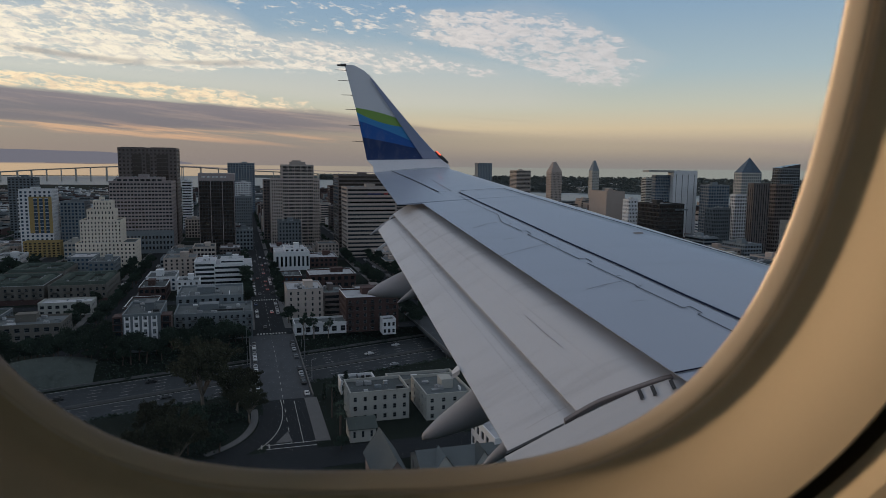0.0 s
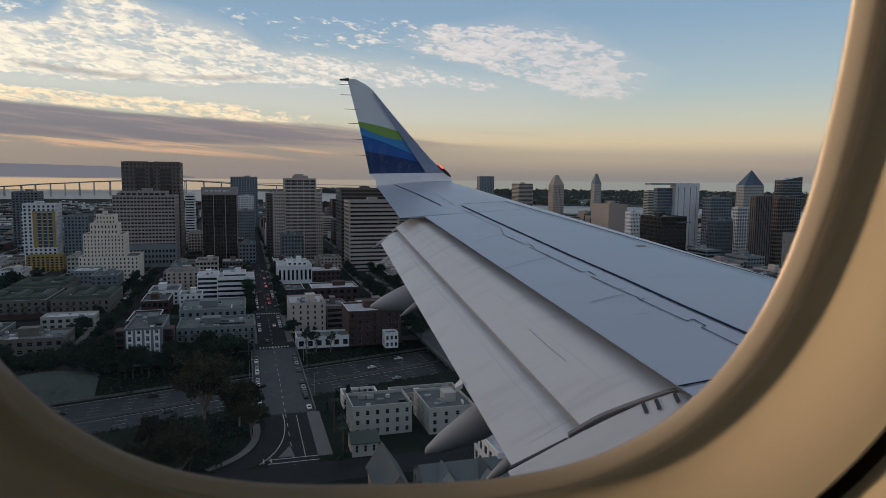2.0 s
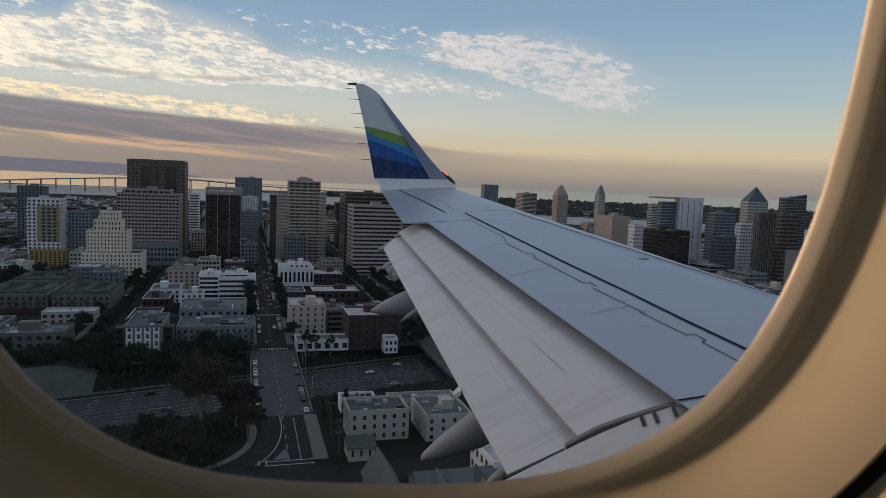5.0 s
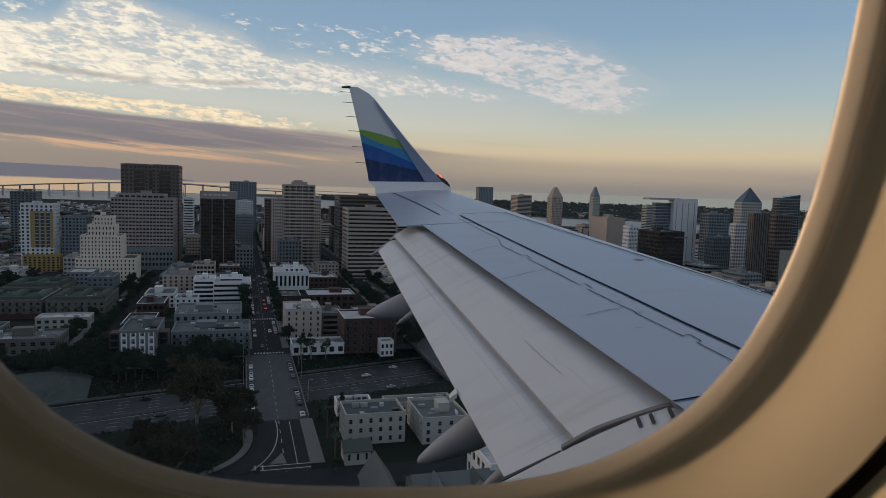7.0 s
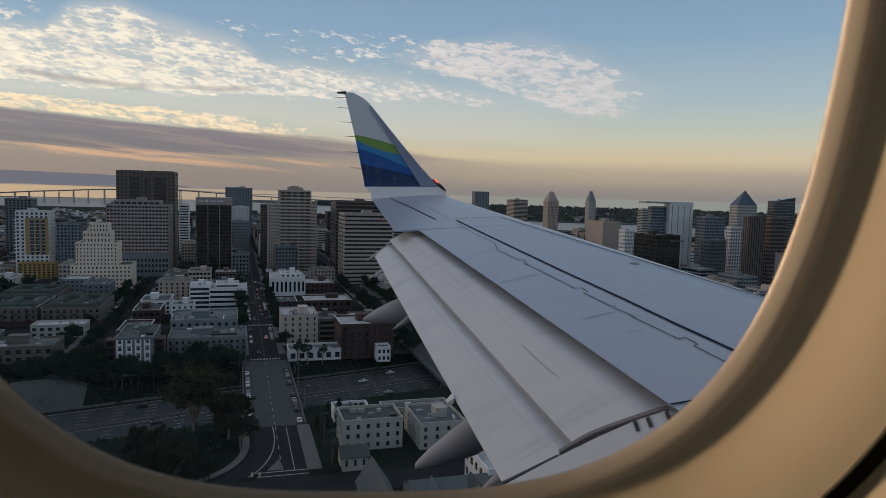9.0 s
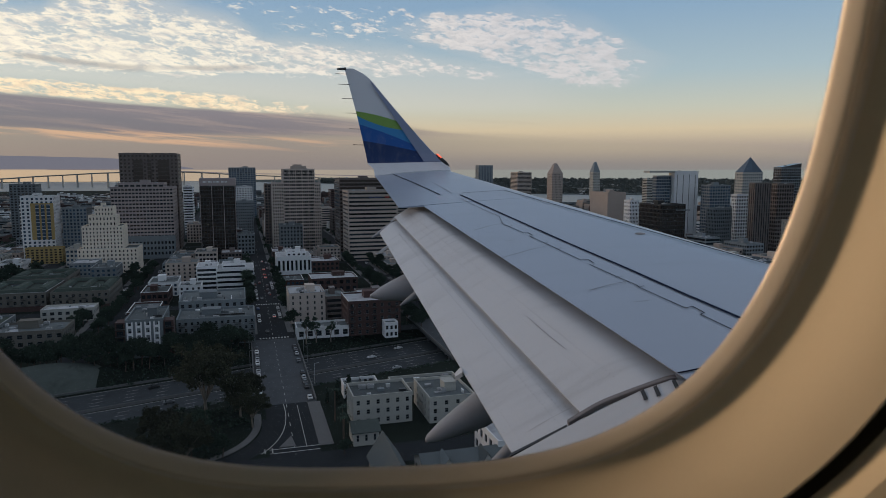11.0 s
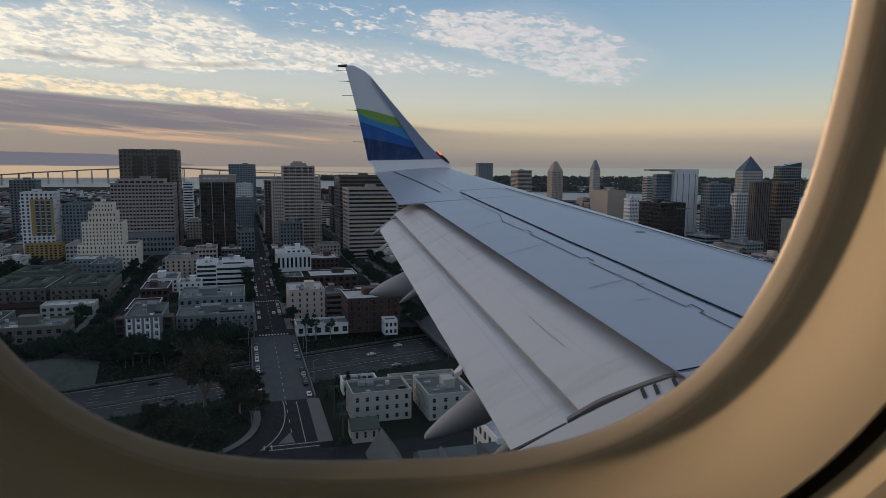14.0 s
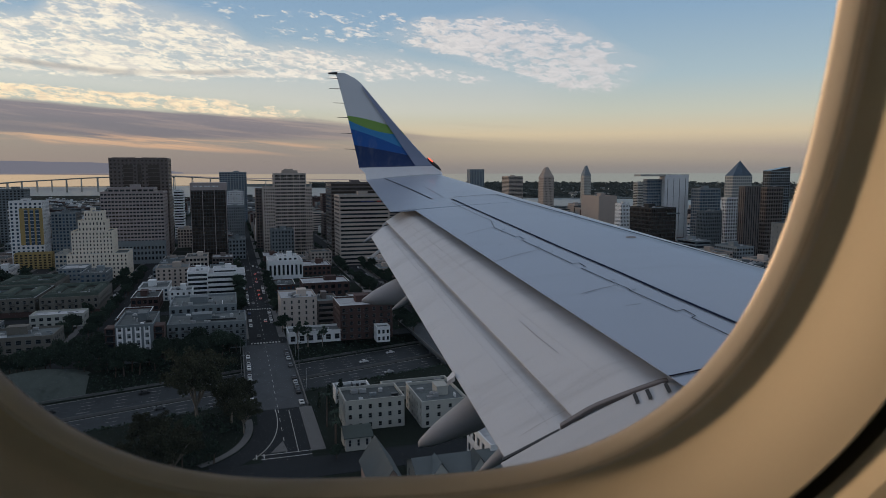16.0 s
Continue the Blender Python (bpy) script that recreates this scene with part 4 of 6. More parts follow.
for p in (436.2, 346.5):
    for q in np.arange(6.2, 20, 1.5):
        s.box(q, p, 0.11, q + 0.8, p + 2.6, 0.125)
ob = new("road_markings", s.mesh("road_markings", PAINT_WHITE))
ob.matrix_world = site(0, 0)
tagged(ob, "worn white lane lines and crossings", "road marking", kind="stuff")

# the sunken motorway
def along(p, q, z):
    """A point by its distance across the motorway's own line."""
    return on_grid(p + TRENCH * q, q, z)


s = Shape()
for a0, a1 in ((270, 293), (296, 319)):
    s.face(along(a0, -420, TR_DEEP + 0.08), along(a0, 420, TR_DEEP + 0.08), along(a1, 420, TR_DEEP + 0.08), along(a1, -420, TR_DEEP + 0.08))
tagged(new("motorway", s.mesh("motorway", CONCRETE_ROAD)), "pale concrete motorway in a cutting", "motorway", kind="structure")
s = Shape()
for a0 in (270.6, 292.2, 296.4, 318.2):
    s.face(along(a0, -420, TR_DEEP + 0.1), along(a0, 420, TR_DEEP + 0.1), along(a0 + 0.3, 420, TR_DEEP + 0.1), along(a0 + 0.3, -420, TR_DEEP + 0.1))
for lane in (274.8, 278.9, 283.0, 287.2, 300.5, 304.7, 308.9, 313.1):
    for q in np.arange(-180, 200, 12):
        s.face(along(lane, q, TR_DEEP + 0.1), along(lane, q + 4, TR_DEEP + 0.1), along(lane + 0.2, q + 4, TR_DEEP + 0.1), along(lane + 0.2, q, TR_DEEP + 0.1))
tagged(new("motorway_markings", s.mesh("motorway_markings", PAINT_WHITE)), "white lane lines on the motorway", "road marking", kind="stuff")
s = Shape()
for k in range(-42, 42):
    q0, q1 = k * 10, k * 10 + 10
    s.loft([[along(294.5 - w, q, TR_DEEP + z) for w, z in ((-0.4, 0), (-0.15, 1.1), (0.15, 1.1), (0.4, 0))] for q in (q0, q1)])
tagged(new("median_barrier", s.mesh("median_barrier", SIDEWALK)), "concrete barrier between the carriageways", "barrier", kind="structure")
bridge = thing("road_bridge", site(0, 0), "concrete street bridge over the motorway with parked cars", "bridge")
s = Shape()
s.box(2, 246, -1.0, 24, 345, 0.18)
part("bridge_deck", s, DECK, bridge, "pale worn concrete bridge deck")
for q in (2.0, 23.6):
    s = Shape()
    s.box(q, 246, 0.18, q + 0.4, 345, 1.2)
    part("parapet", s, SIDEWALK, bridge, "low concrete bridge parapet")
for p in (278, 298, 318):
    for q in (6, 13, 20):
        s = Shape()
        s.box(q - 0.6, p - 0.6, TR_DEEP, q + 0.6, p + 0.6, -1.0)
        part("pier", s, SIDEWALK, bridge, "square concrete pier")
s = Shape()
for p in np.arange(248, 343, 8):
    s.box(12.92, p, 0.18, 13.08, p + 3, 0.192)
part("lane_line", s, PAINT_WHITE, bridge, "broken white lane line", kind="stuff")
copy_bridge = copy_thing(bridge, site(26, 87))
tagged(copy_bridge, "second concrete street bridge over the motorway")


# ------------------------------------------------------------------ buildings
def facade(wall, panes, origin, u, out, width, floors, bays, z0, z1, wf, hf, deep, ribbon=False, sill=None):
    """One face with its window pockets. u: along the face, out: its outward normal. panes: receives each pane's corners."""
    u, out, origin = Vector(u), Vector(out), Vector(origin)
    fh, bw = (z1 - z0) / floors, width / bays
    us = [0.0]
    for i in range(bays):
        us += [i * bw + bw * (1 - wf) / 2, i * bw + bw * (1 + wf) / 2]
    us.append(width)
    zs = [z0]
    for j in range(floors):
        zs += [z0 + j * fh + fh * (1 - hf) * 0.55, z0 + j * fh + fh * (1 - hf) * 0.55 + fh * hf]
    zs.append(z1)
    if ribbon:
        us = [0, bw * 0.12, width - bw * 0.12, width]

    def at(a, z, d=0.0):
        q = origin + u * a - out * d
        return (q.x, q.y, z)

    for j in range(len(zs) - 1):
        if j % 2 == 0:
            wall.face(at(0, zs[j]), at(width, zs[j]), at(width, zs[j + 1]), at(0, zs[j + 1]))
            continue
        for i in range(len(us) - 1):
            a, b, z, t = us[i], us[i + 1], zs[j], zs[j + 1]
            if i % 2 == 0:
                wall.face(at(a, z), at(b, z), at(b, t), at(a, t))
            else:
                wall.face(at(a, z), at(b, z), at(b, z, deep), at(a, z, deep))
                wall.face(at(a, t, deep), at(b, t, deep), at(b, t), at(a, t))
                wall.face(at(a, z), at(a, z, deep), at(a, t, deep), at(a, t))
                wall.face(at(b, z, deep), at(b, z), at(b, t), at(b, t, deep))
                panes.append((at(a, z, deep), at(b, z, deep), at(b, t, deep), at(a, t, deep), tuple(u), tuple(out)))


def storeys(wall, panes, x0, y0, x1, y1, z0, z1, floors, bays, depth_bays, wf, hf, deep, ribbon=False, flat_back=True, roof=True):
    """A block of storeys with windows on three sides and a parapet round its roof."""
    w, d = x1 - x0, y1 - y0
    facade(wall, panes, (x0, y0, 0), (1, 0, 0), (0, -1, 0), w, floors, bays, z0, z1, wf, hf, deep, ribbon)
    facade(wall, panes, (x1, y0, 0), (0, 1, 0), (1, 0, 0), d, floors, depth_bays, z0, z1, wf, hf, deep, ribbon)
    facade(wall, panes, (x0, y1, 0), (0, -1, 0), (-1, 0, 0), d, floors, depth_bays, z0, z1, wf, hf, deep, ribbon)
    wall.face((x1, y1, z0), (x0, y1, z0), (x0, y1, z1), (x1, y1, z1))
    if roof:
        k, h = min(0.4, w * 0.05), 0.9
        o = [(x0, y0), (x1, y0), (x1, y1), (x0, y1)]
        i = [(x0 + k, y0 + k), (x1 - k, y0 + k), (x1 - k, y1 - k), (x0 + k, y1 - k)]
        for a in range(4):
            b = (a + 1) % 4
            wall.face((*o[a], z1), (*o[b], z1), (*o[b], z1 + h), (*o[a], z1 + h))
            wall.face((*o[a], z1 + h), (*o[b], z1 + h), (*i[b], z1 + h), (*i[a], z1 + h))
            wall.face((*i[b], z1), (*i[a], z1), (*i[a], z1 + h), (*i[b], z1 + h))
        wall.face(*[(*c, z1 + 0.05) for c in i], slot=1)


def glaze(ob, panes, glass, single, frame_mat=None):
    """Sets the panes into their pockets: each as a window of its own, or all as one sheet of small panes."""
    if not panes:
        return
    if single:
        meshes = {}
        for a, b, c, d, u, out in panes:
            w, h = round((Vector(b) - Vector(a)).length, 2), round(d[2] - a[2], 2)
            if (w, h) not in meshes:
                s = Shape()
                s.face((-w / 2, 0.03, 0), (w / 2, 0.03, 0), (w / 2, 0.03, h), (-w / 2, 0.03, h))
                t = 0.07
                for x0, z0, x1, z1 in ((-w / 2, 0, -w / 2 + t, h), (w / 2 - t, 0, w / 2, h), (-w / 2 + t, 0, w / 2 - t, t), (-w / 2 + t, h - t, w / 2 - t, h), (-w / 2 + t, h * 0.5 - t / 2, w / 2 - t, h * 0.5 + t / 2)):
                    s.box(x0, -0.03, z0, x1, 0.025, z1, slot=1)
                meshes[w, h] = s.mesh("window", glass, frame_mat or WINDOW_FRAME)
            win = new("window", meshes[w, h])
            win.parent = ob
            mid = (Vector(a) + Vector(b)) / 2
            win.matrix_local = Matrix.Translation(mid) @ Matrix.Rotation(math.atan2(u[1], u[0]), 4, "Z")
    else:
        s = Shape()
        for a, b, c, d, u, out in panes:
            s.face(a, b, c, d)
        part("window_panes", s, glass, ob, "rows of dark window panes", kind="stuff")


UNIT_MESH = Shape()
UNIT_MESH.box(-1.2, -0.9, 0.15, 1.2, 0.9, 1.3)
UNIT_MESH.tube((-0.5, 0, 1.3), (-0.5, 0, 1.55), 0.5, 0.5, 10)
UNIT_MESH.tube((0.6, 0, 1.3), (0.6, 0, 1.5), 0.4, 0.4, 10)
for q in (-1.0, 1.0):
    UNIT_MESH.box(q - 0.1, -0.8, 0, q + 0.1, 0.8, 0.15)
UNIT_MESH = UNIT_MESH.mesh("rooftop_unit", UNIT)
VENT_MESH = Shape()
VENT_MESH.tube((0, 0, 0), (0, 0, 0.9), 0.25, 0.25, 8)
VENT_MESH.tube((0, 0, 0.9), (0, 0, 1.15), 0.42, 0.3, 8)
VENT_MESH = VENT_MESH.mesh("roof_vent", UNIT)


def fit_out(ob, x0, y0, x1, y1, z, rng, units=3, hut=True, hut_mat=None, single=False):
    """Stair hut, air units and vents on a flat roof."""
    w, d = x1 - x0, y1 - y0
    if hut and w > 7 and d > 7:
        s = Shape()
        hx, hy = x0 + w * rng.uniform(0.25, 0.55), y0 + d * rng.uniform(0.3, 0.55)
        hw, hd, hh = min(w * 0.28, 9), min(d * 0.28, 9), rng.uniform(2.5, 3.8)
        s.box(hx, hy, z, hx + hw, hy + hd, z + hh)
        s.box(hx - 0.2, hy - 0.2, z + hh, hx + hw + 0.2, hy + hd + 0.2, z + hh + 0.25)
        part("roof_hut", s, hut_mat or UNIT, ob, "stair and lift housing on the roof")
    if single:
        for k in range(units + 2):
            s = Shape()
            lx, ly = rng.choice(((rng.uniform(2, w * 0.45), 0.35), (0.35, rng.uniform(2, d * 0.45)), (1.3, 1.3), (2.2, 1.4)))
            x, y, h = x0 + (w - lx) * rng.random(), y0 + (d - ly) * rng.random(), rng.uniform(0.35, 1.1)
            s.box(x, y, z, x + lx, y + ly, z + h)
            s.box(x - 0.06, y - 0.06, z + h, x + lx + 0.06, y + ly + 0.06, z + h + 0.08)
            part("roof_duct" if max(lx, ly) > 2.5 else "skylight", s, rng.choice((FACADES["white"], UNIT, FACADES["black"], FACADES["grey"])), ob)
    for k in range(units):
        u = part("rooftop_unit" if k % 3 else "roof_vent", UNIT_MESH if k % 3 else VENT_MESH, (), ob)
        u.matrix_local = pose(x0 + w * rng.uniform(0.12, 0.88), y0 + d * rng.uniform(0.12, 0.88), z, 0, 0, rng.choice((0, 90)))


def building(label, p, q, w, d, h, floors, bays, style, glass=None, wf=0.55, hf=0.55, deep=0.25, ribbon=False, single=False, roof=None, depth_bays=None,
             units=3, category="building", name="building", group="", hut=True, steps=(), seed=1, frame_mat=None):
    """A flat-roofed house. steps: further blocks on it as (x0, y0, x1, y1, top, floors, bays)."""
    rng = random.Random(seed * 7919 + int(p) * 31 + int(q))
    ob = thing(name, site(p, q), label, category, group)
    wall, panes = Shape(), []
    depth_bays = depth_bays or max(1, round(bays * d / w))
    storeys(wall, panes, 0, 0, w, d, 0, h, floors, bays, depth_bays, wf, hf, deep, ribbon)
    base = h
    last = (0, 0, w, d)
    for x0, y0, x1, y1, top_z, fl, by in steps:
        storeys(wall, panes, x0, y0, x1, y1, base + 0.06, top_z, fl, by, max(1, round(by * (y1 - y0) / (x1 - x0))), wf, hf, deep, ribbon)
        base, last = top_z, (x0, y0, x1, y1)
    part("walls", wall, (FACADES[style], roof or ROOF_GREY), ob)
    glaze(ob, panes, glass or GLASS_DARK, single, frame_mat)
    coping = Shape()
    for x0, y0, x1, y1 in ((-0.1, -0.1, w + 0.1, 0.35), (-0.1, d - 0.35, w + 0.1, d + 0.1), (-0.1, 0.35, 0.35, d - 0.35), (w - 0.35, 0.35, w + 0.1, d - 0.35)):
        coping.box(x0, y0, h + 0.905, x1, y1, h + 1.06)
    part("coping", coping, FACADES["white"] if style in ("white", "brick") and h < 30 else rng.choice((FACADES[style], FACADES[style], UNIT)), ob, "coping along the roof edge")
    if units or hut:
        fit_out(ob, *[v + e for v, e in zip(last, (0.8, 0.8, -0.8, -0.8))], base + 0.05, rng, units, hut, FACADES[style], single)
    return ob

TAKEN = []  # ground already built on: (p0, q0, p1, q1)


def claim(p, q, w, d, pad=3):
    TAKEN.append((p - pad, q - pad, p + d + pad, q + w + pad))


def free(p, q, w, d):
    return all(p + d <= a or p >= c or q + w <= b or q >= e for a, b, c, e in TAKEN)


def tower(label, p, q, w, d, h, floors, bays, style, **more):
    claim(p, q, w, d)
    return building(label, p, q, w, d, h, floors, bays, style, name=more.pop("name", "tower"), category=more.pop("category", "tower block"), **more)


# --- towers of the centre, from the avenue outwards
b = tower("dark brown twin office tower with a notched front", 772, -120.1, 56.5, 40, 100.0, 26, 15, "brown", glass=GLASS_BRONZE, wf=0.52, hf=0.50, deep=0.5, hut=False, units=2)
for x0, x1, z0 in ((13.5, 22.5, 8), (37, 48, 8), (27, 30.5, 30)):
    s = Shape()
    s.box(x0, -0.5, z0, x1, -0.05, 94)
    for z in np.arange(z0 + 4, 94, 4.1):
        s.box(x0 - 0.02, -0.54, z, x1 + 0.02, -0.5, z + 0.35, 1)
    part("glass_strip", s, (GLASS_BRONZE, FACADES["brown"]), b, "tall dark glazed strip on the front")
s = Shape()
s.box(3, 3, 99.9, 25, 36, 101.5)
s.box(31, 3, 99.9, 54, 36, 101.5)
part("roof_plant", s, FACADES["brown"], b, "low dark plant floors on the roof")
b = tower("pink-grey granite office block with square windows", 695, -116.9, 54.2, 45, 67.0, 20, 18, "granite", wf=0.76, hf=0.46, deep=0.5, steps=((6, 4, 46, 36, 71, 1, 8),))
s = Shape()
s.box(-0.6, -0.6, 0, 54.8, -0.05, 22)
for k in range(17):
    for z in (4, 9, 14):
        s.box(1.2 + k * 3.15, -0.64, z, 2.9 + k * 3.15, -0.605, z + 2.6, 1)
part("podium", s, (FACADES["grey"], GLASS_DARK), b, "plain grey stone podium with small dark windows")
tower("cream art deco hotel with stepped upper floors", 606, -128.6, 44.6, 32, 19.8, 6, 15, "hotel", wf=0.36, hf=0.52, deep=0.35, name="hotel", category="hotel",
      steps=((3.6, 2, 34, 28, 38, 6, 12), (8.5, 5, 29, 24, 46.5, 2, 8), (13, 7, 27, 22, 53.5, 2, 6)), units=4)
b = tower("white and ochre apartment tower with blue glazing", 696, -191.4, 26.7, 24, 59.5, 18, 7, "white", glass=GLASS_BLUE, wf=0.5, hf=0.6)
s = Shape()
s.box(8, -0.5, 21, 26.5, -0.02, 54)
part("ochre_front", s, FACADES["yellow"], b, "ochre frame on the front")
for x in (12, 16.5, 21):
    s = Shape()
    s.box(x, -0.9, 21, x + 2.8, -0.5, 53)
    for z in np.arange(23.5, 53, 3.2):
        s.box(x - 0.05, -1.0, z, x + 2.85, -0.9, z + 0.4, 1)
    part("glass_bay", s, (GLASS_BLUE, FACADES["white"]), b, "tall blue glazed bay")
for k in range(10):
    s = Shape()
    s.box(-1.6, 2, 22 + k * 3.3, -0.02, 8, 22.25 + k * 3.3)
    s.box(-1.6, 2, 22.25 + k * 3.3, -1.5, 8, 23.2 + k * 3.3)
    part("balcony", s, FACADES["white"], b, "small white balcony")
tower("ochre lower block with rounded balconies", 684, -186.7, 29.6, 11, 13.6, 6, 8, "yellow", hut=False, units=1, name="apartment_house", category="apartment house")
tower("grey glazed apartment tower", 716, -163.0, 21.1, 26, 47.5, 15, 7, "blue", glass=GLASS_BLUE, wf=0.6, hf=0.6)
tower("dark grey apartment tower", 957, -274.0, 28.9, 26, 65.2, 20, 7, "grey", wf=0.6, hf=0.55)
tower("slim white apartment tower with ribbon windows", 943, -72.7, 11.7, 24, 61.9, 18, 3, "white", wf=0.8, hf=0.45, ribbon=True)
tower("pale blue glass apartment tower", 1239, -20.8, 45.1, 28, 86.2, 26, 10, "blue", glass=GLASS_BLUE, wf=0.72, hf=0.62)
tower("white framed apartment tower", 1120, -8.4, 24.7, 22, 56.0, 20, 6, "white", wf=0.6, hf=0.5)
tower("grey stone office house with many windows", 881, -7.7, 20.8, 28, 43.8, 12, 8, "grey", wf=0.45, hf=0.5)
tower("low grey shop block beside the avenue", 705, -5.3, 16.2, 25, 19.3, 5, 5, "grey", units=4)
b = tower("beige concrete office tower with dark window rows", 722, 41.1, 32.1, 30, 84.0, 24, 15, "beige", wf=0.86, hf=0.56, deep=0.7)
for x in (-0.05, 5.9, 12.4, 18.8, 25.2, 31.3):
    s = Shape()
    s.box(x - 0.1, -0.7, 0, x + 0.85, -0.02, 84.6)
    part("pier", s, FACADES["beige"], b, "tall beige pier on the front")
s = Shape()
for k in range(24):
    s.box(0.8 + k * 1.28, -0.35, 78.6, 1.2 + k * 1.28, -0.03, 83.4)
part("louvres", s, FACADES["black"], b, "dark louvres under the roof", kind="stuff")
s = Shape()
s.box(9, 8, 84, 23, 22, 88)
s.box(11, 10, 88, 20, 18, 89.5)
part("roof_plant", s, FACADES["tan"], b, "plant room on the roof")
tower("beige tower wing with small square openings", 724, 30.1, 11.3, 26, 69.9, 21, 5, "beige", wf=0.5, hf=0.5, hut=False, units=1)
tower("narrow beige tower wing", 724, 73.1, 6.4, 26, 69.4, 20, 3, "beige", wf=0.5, hf=0.5, hut=False, units=1)
tower("low pale grey block before an office tower", 684, 35.0, 21.7, 26, 28.9, 8, 7, "grey", wf=0.5, hf=0.55)
tower("white modern two-storey hall with tall dark windows", 559, 25.4, 27.2, 34, 13.8, 1, 8, "white", wf=0.5, hf=0.6, deep=0.6, roof=ROOF_WHITE, name="hall", category="hall", steps=((8, 8, 24, 28, 16.4, 1, 4),))
b = tower("tan office block with long horizontal window bands", 625, 93.0, 46.5, 34, 64.1, 17, 6, "tan", wf=0.8, hf=0.45, deep=0.5, ribbon=True)
def bar_sign(ob, x0, step, n, gaps, y, z0, z1, material, label):
    """A sign as plain bars, one for each letter's place."""
    s = Shape()
    s.box(0, 0, 0, step * 0.72, 0.09, z1 - z0)
    me = s.mesh("sign_bar", material)
    for k in range(n):
        if k not in gaps:
            part("sign_bar", me, (), ob, label).location = (x0 + k * step, y, z0)


bar_sign(b, 20, 0.95, 13, (4,), -0.12, 58.2, 59.5, surface("blue_sign", (0.02, 0.03, 0.16), 0.5), "dark blue sign bar near the roof")
bar_sign(b, 35, 1.3, 3, (), -0.12, 58.2, 59.6, surface("red_sign", (0.40, 0.03, 0.03), 0.5), "small red sign mark")
tower("dark brown ribbed office tower", 698, 95.4, 58.7, 40, 74.5, 20, 10, "brown", glass=GLASS_BRONZE, wf=0.5, hf=0.6, ribbon=True)
tower("low red brick building", 571, 54.3, 22.5, 30, 7.6, 2, 6, "brick", roof=ROOF_WHITE, name="brick_building", category="building")
b = tower("black glass office tower with pale mullions and a grey crown", 708, -39.1, 33.2, 32, 71.0, 20, 12, "black", glass=GLASS_BRONZE, wf=0.82, hf=0.72, deep=0.1, hut=False)
s = Shape()
s.box(-0.4, -0.4, 68.5, 33.6, 32.4, 75.8)
part("crown", s, FACADES["granite"], b, "plain grey-brown top band")
for x in (-0.4, 10.6, 21.6, 32.6):
    s = Shape()
    s.box(x, -0.45, 0, x + 0.55, -0.05, 68.5)
    part("mullion", s, FACADES["granite"], b, "tall pale pier on the front")
bar_sign(b, 3, 1.2, 19, (3, 7, 13), -0.5, 71.6, 73.0, FACADES["white"], "pale sign bar on the crown")
# --- offices and apartment houses between the centre and the motorway
tower("beige windowless-sided office block", 522, -54.5, 22.1, 24, 16.7, 6, 6, "tan", wf=0.35, name="office_block", category="office block")
tower("white office block with ribbon windows", 502, -32.3, 14.2, 24, 15.7, 5, 3, "white", ribbon=True, roof=ROOF_WHITE, name="office_block", category="office block")
tower("white low office block with ribbon windows", 500, -19.1, 25.5, 28, 14.0, 4, 6, "white", ribbon=True, hf=0.45, deep=0.5, roof=ROOF_WHITE, name="office_block", category="office block", steps=((4, 8, 20, 24, 16.6, 1, 4),))
APT = "apartments on the street"
def terrace(label, p, q, w, d, h, seed):
    """A low terraced block: brick ground floor, taupe upper floors, and green-roofed ridges round a court."""
    ob = tower(label, p, q, w, d, h, 3, max(4, round(w / 3.6)), "taupe", name="apartment_house", category="apartment house", group=APT, single=True, wf=0.42, hf=0.5, deep=0.5, units=5, hut=False, roof=ROOF_GREEN, seed=seed)
    s = Shape()
    s.box(-0.25, -0.25, 0, w + 0.25, -0.02, h * 0.30)
    part("brick_base", s, FACADES["brick"], ob, "dark red brick ground floor")
    for x0, y0, x1, y1 in ((1, 1, w - 1, 7), (1, 9, 7, d - 9), (w - 7, 9, w - 1, d - 9), (1, d - 7.5, w - 1, d - 1.5), (w * 0.42, 9, w * 0.58, d - 9)):
        s = Shape()
        lo, hi, e = h + 0.95, h + 2.6, 1.4
        s.box(x0 + 0.5, y0 + 0.5, h + 0.06, x1 - 0.5, y1 - 0.5, lo, 1, False)
        a = [(x0, y0, lo), (x1, y0, lo), (x1, y1, lo), (x0, y1, lo)]
        c = [(x0 + e, y0 + e, hi), (x1 - e, y0 + e, hi), (x1 - e, y1 - e, hi), (x0 + e, y1 - e, hi)]
        for k in range(4):
            s.face(a[k], a[(k + 1) % 4], c[(k + 1) % 4], c[k])
        s.face(*c)
        part("roof_ridge", s, (ROOF_GREEN, FACADES["taupe"]), ob, "low green hipped roof ridge")
    for x in np.arange(2.5, w - 3, 7.2):
        for z in (h * 0.34, h * 0.67):
            part("balcony", BALCONY, (), ob, "small railed balcony").location = (x, -0.02, z)
    return ob


BALCONY = Shape()
BALCONY.box(0, -1.3, 0, 2.6, 0, 0.18)
for x0, y0, x1, y1 in ((0, -1.3, 2.6, -1.24), (0, -1.24, 0.06, 0), (2.54, -1.24, 2.6, 0)):
    BALCONY.box(x0, y0, 1.05, x1, y1, 1.15)
for k in range(10):
    BALCONY.box(0.1 + k * 0.26, -1.29, 0.18, 0.14 + k * 0.26, -1.25, 1.05)
BALCONY = BALCONY.mesh("balcony", FACADES["black"])
PALE_BALCONY = BALCONY.copy()
PALE_BALCONY.materials[0] = FACADES["white"]
terrace("long low terraced apartment block with green roof ridges", 455, -152, 37, 46, 10.5, 1)
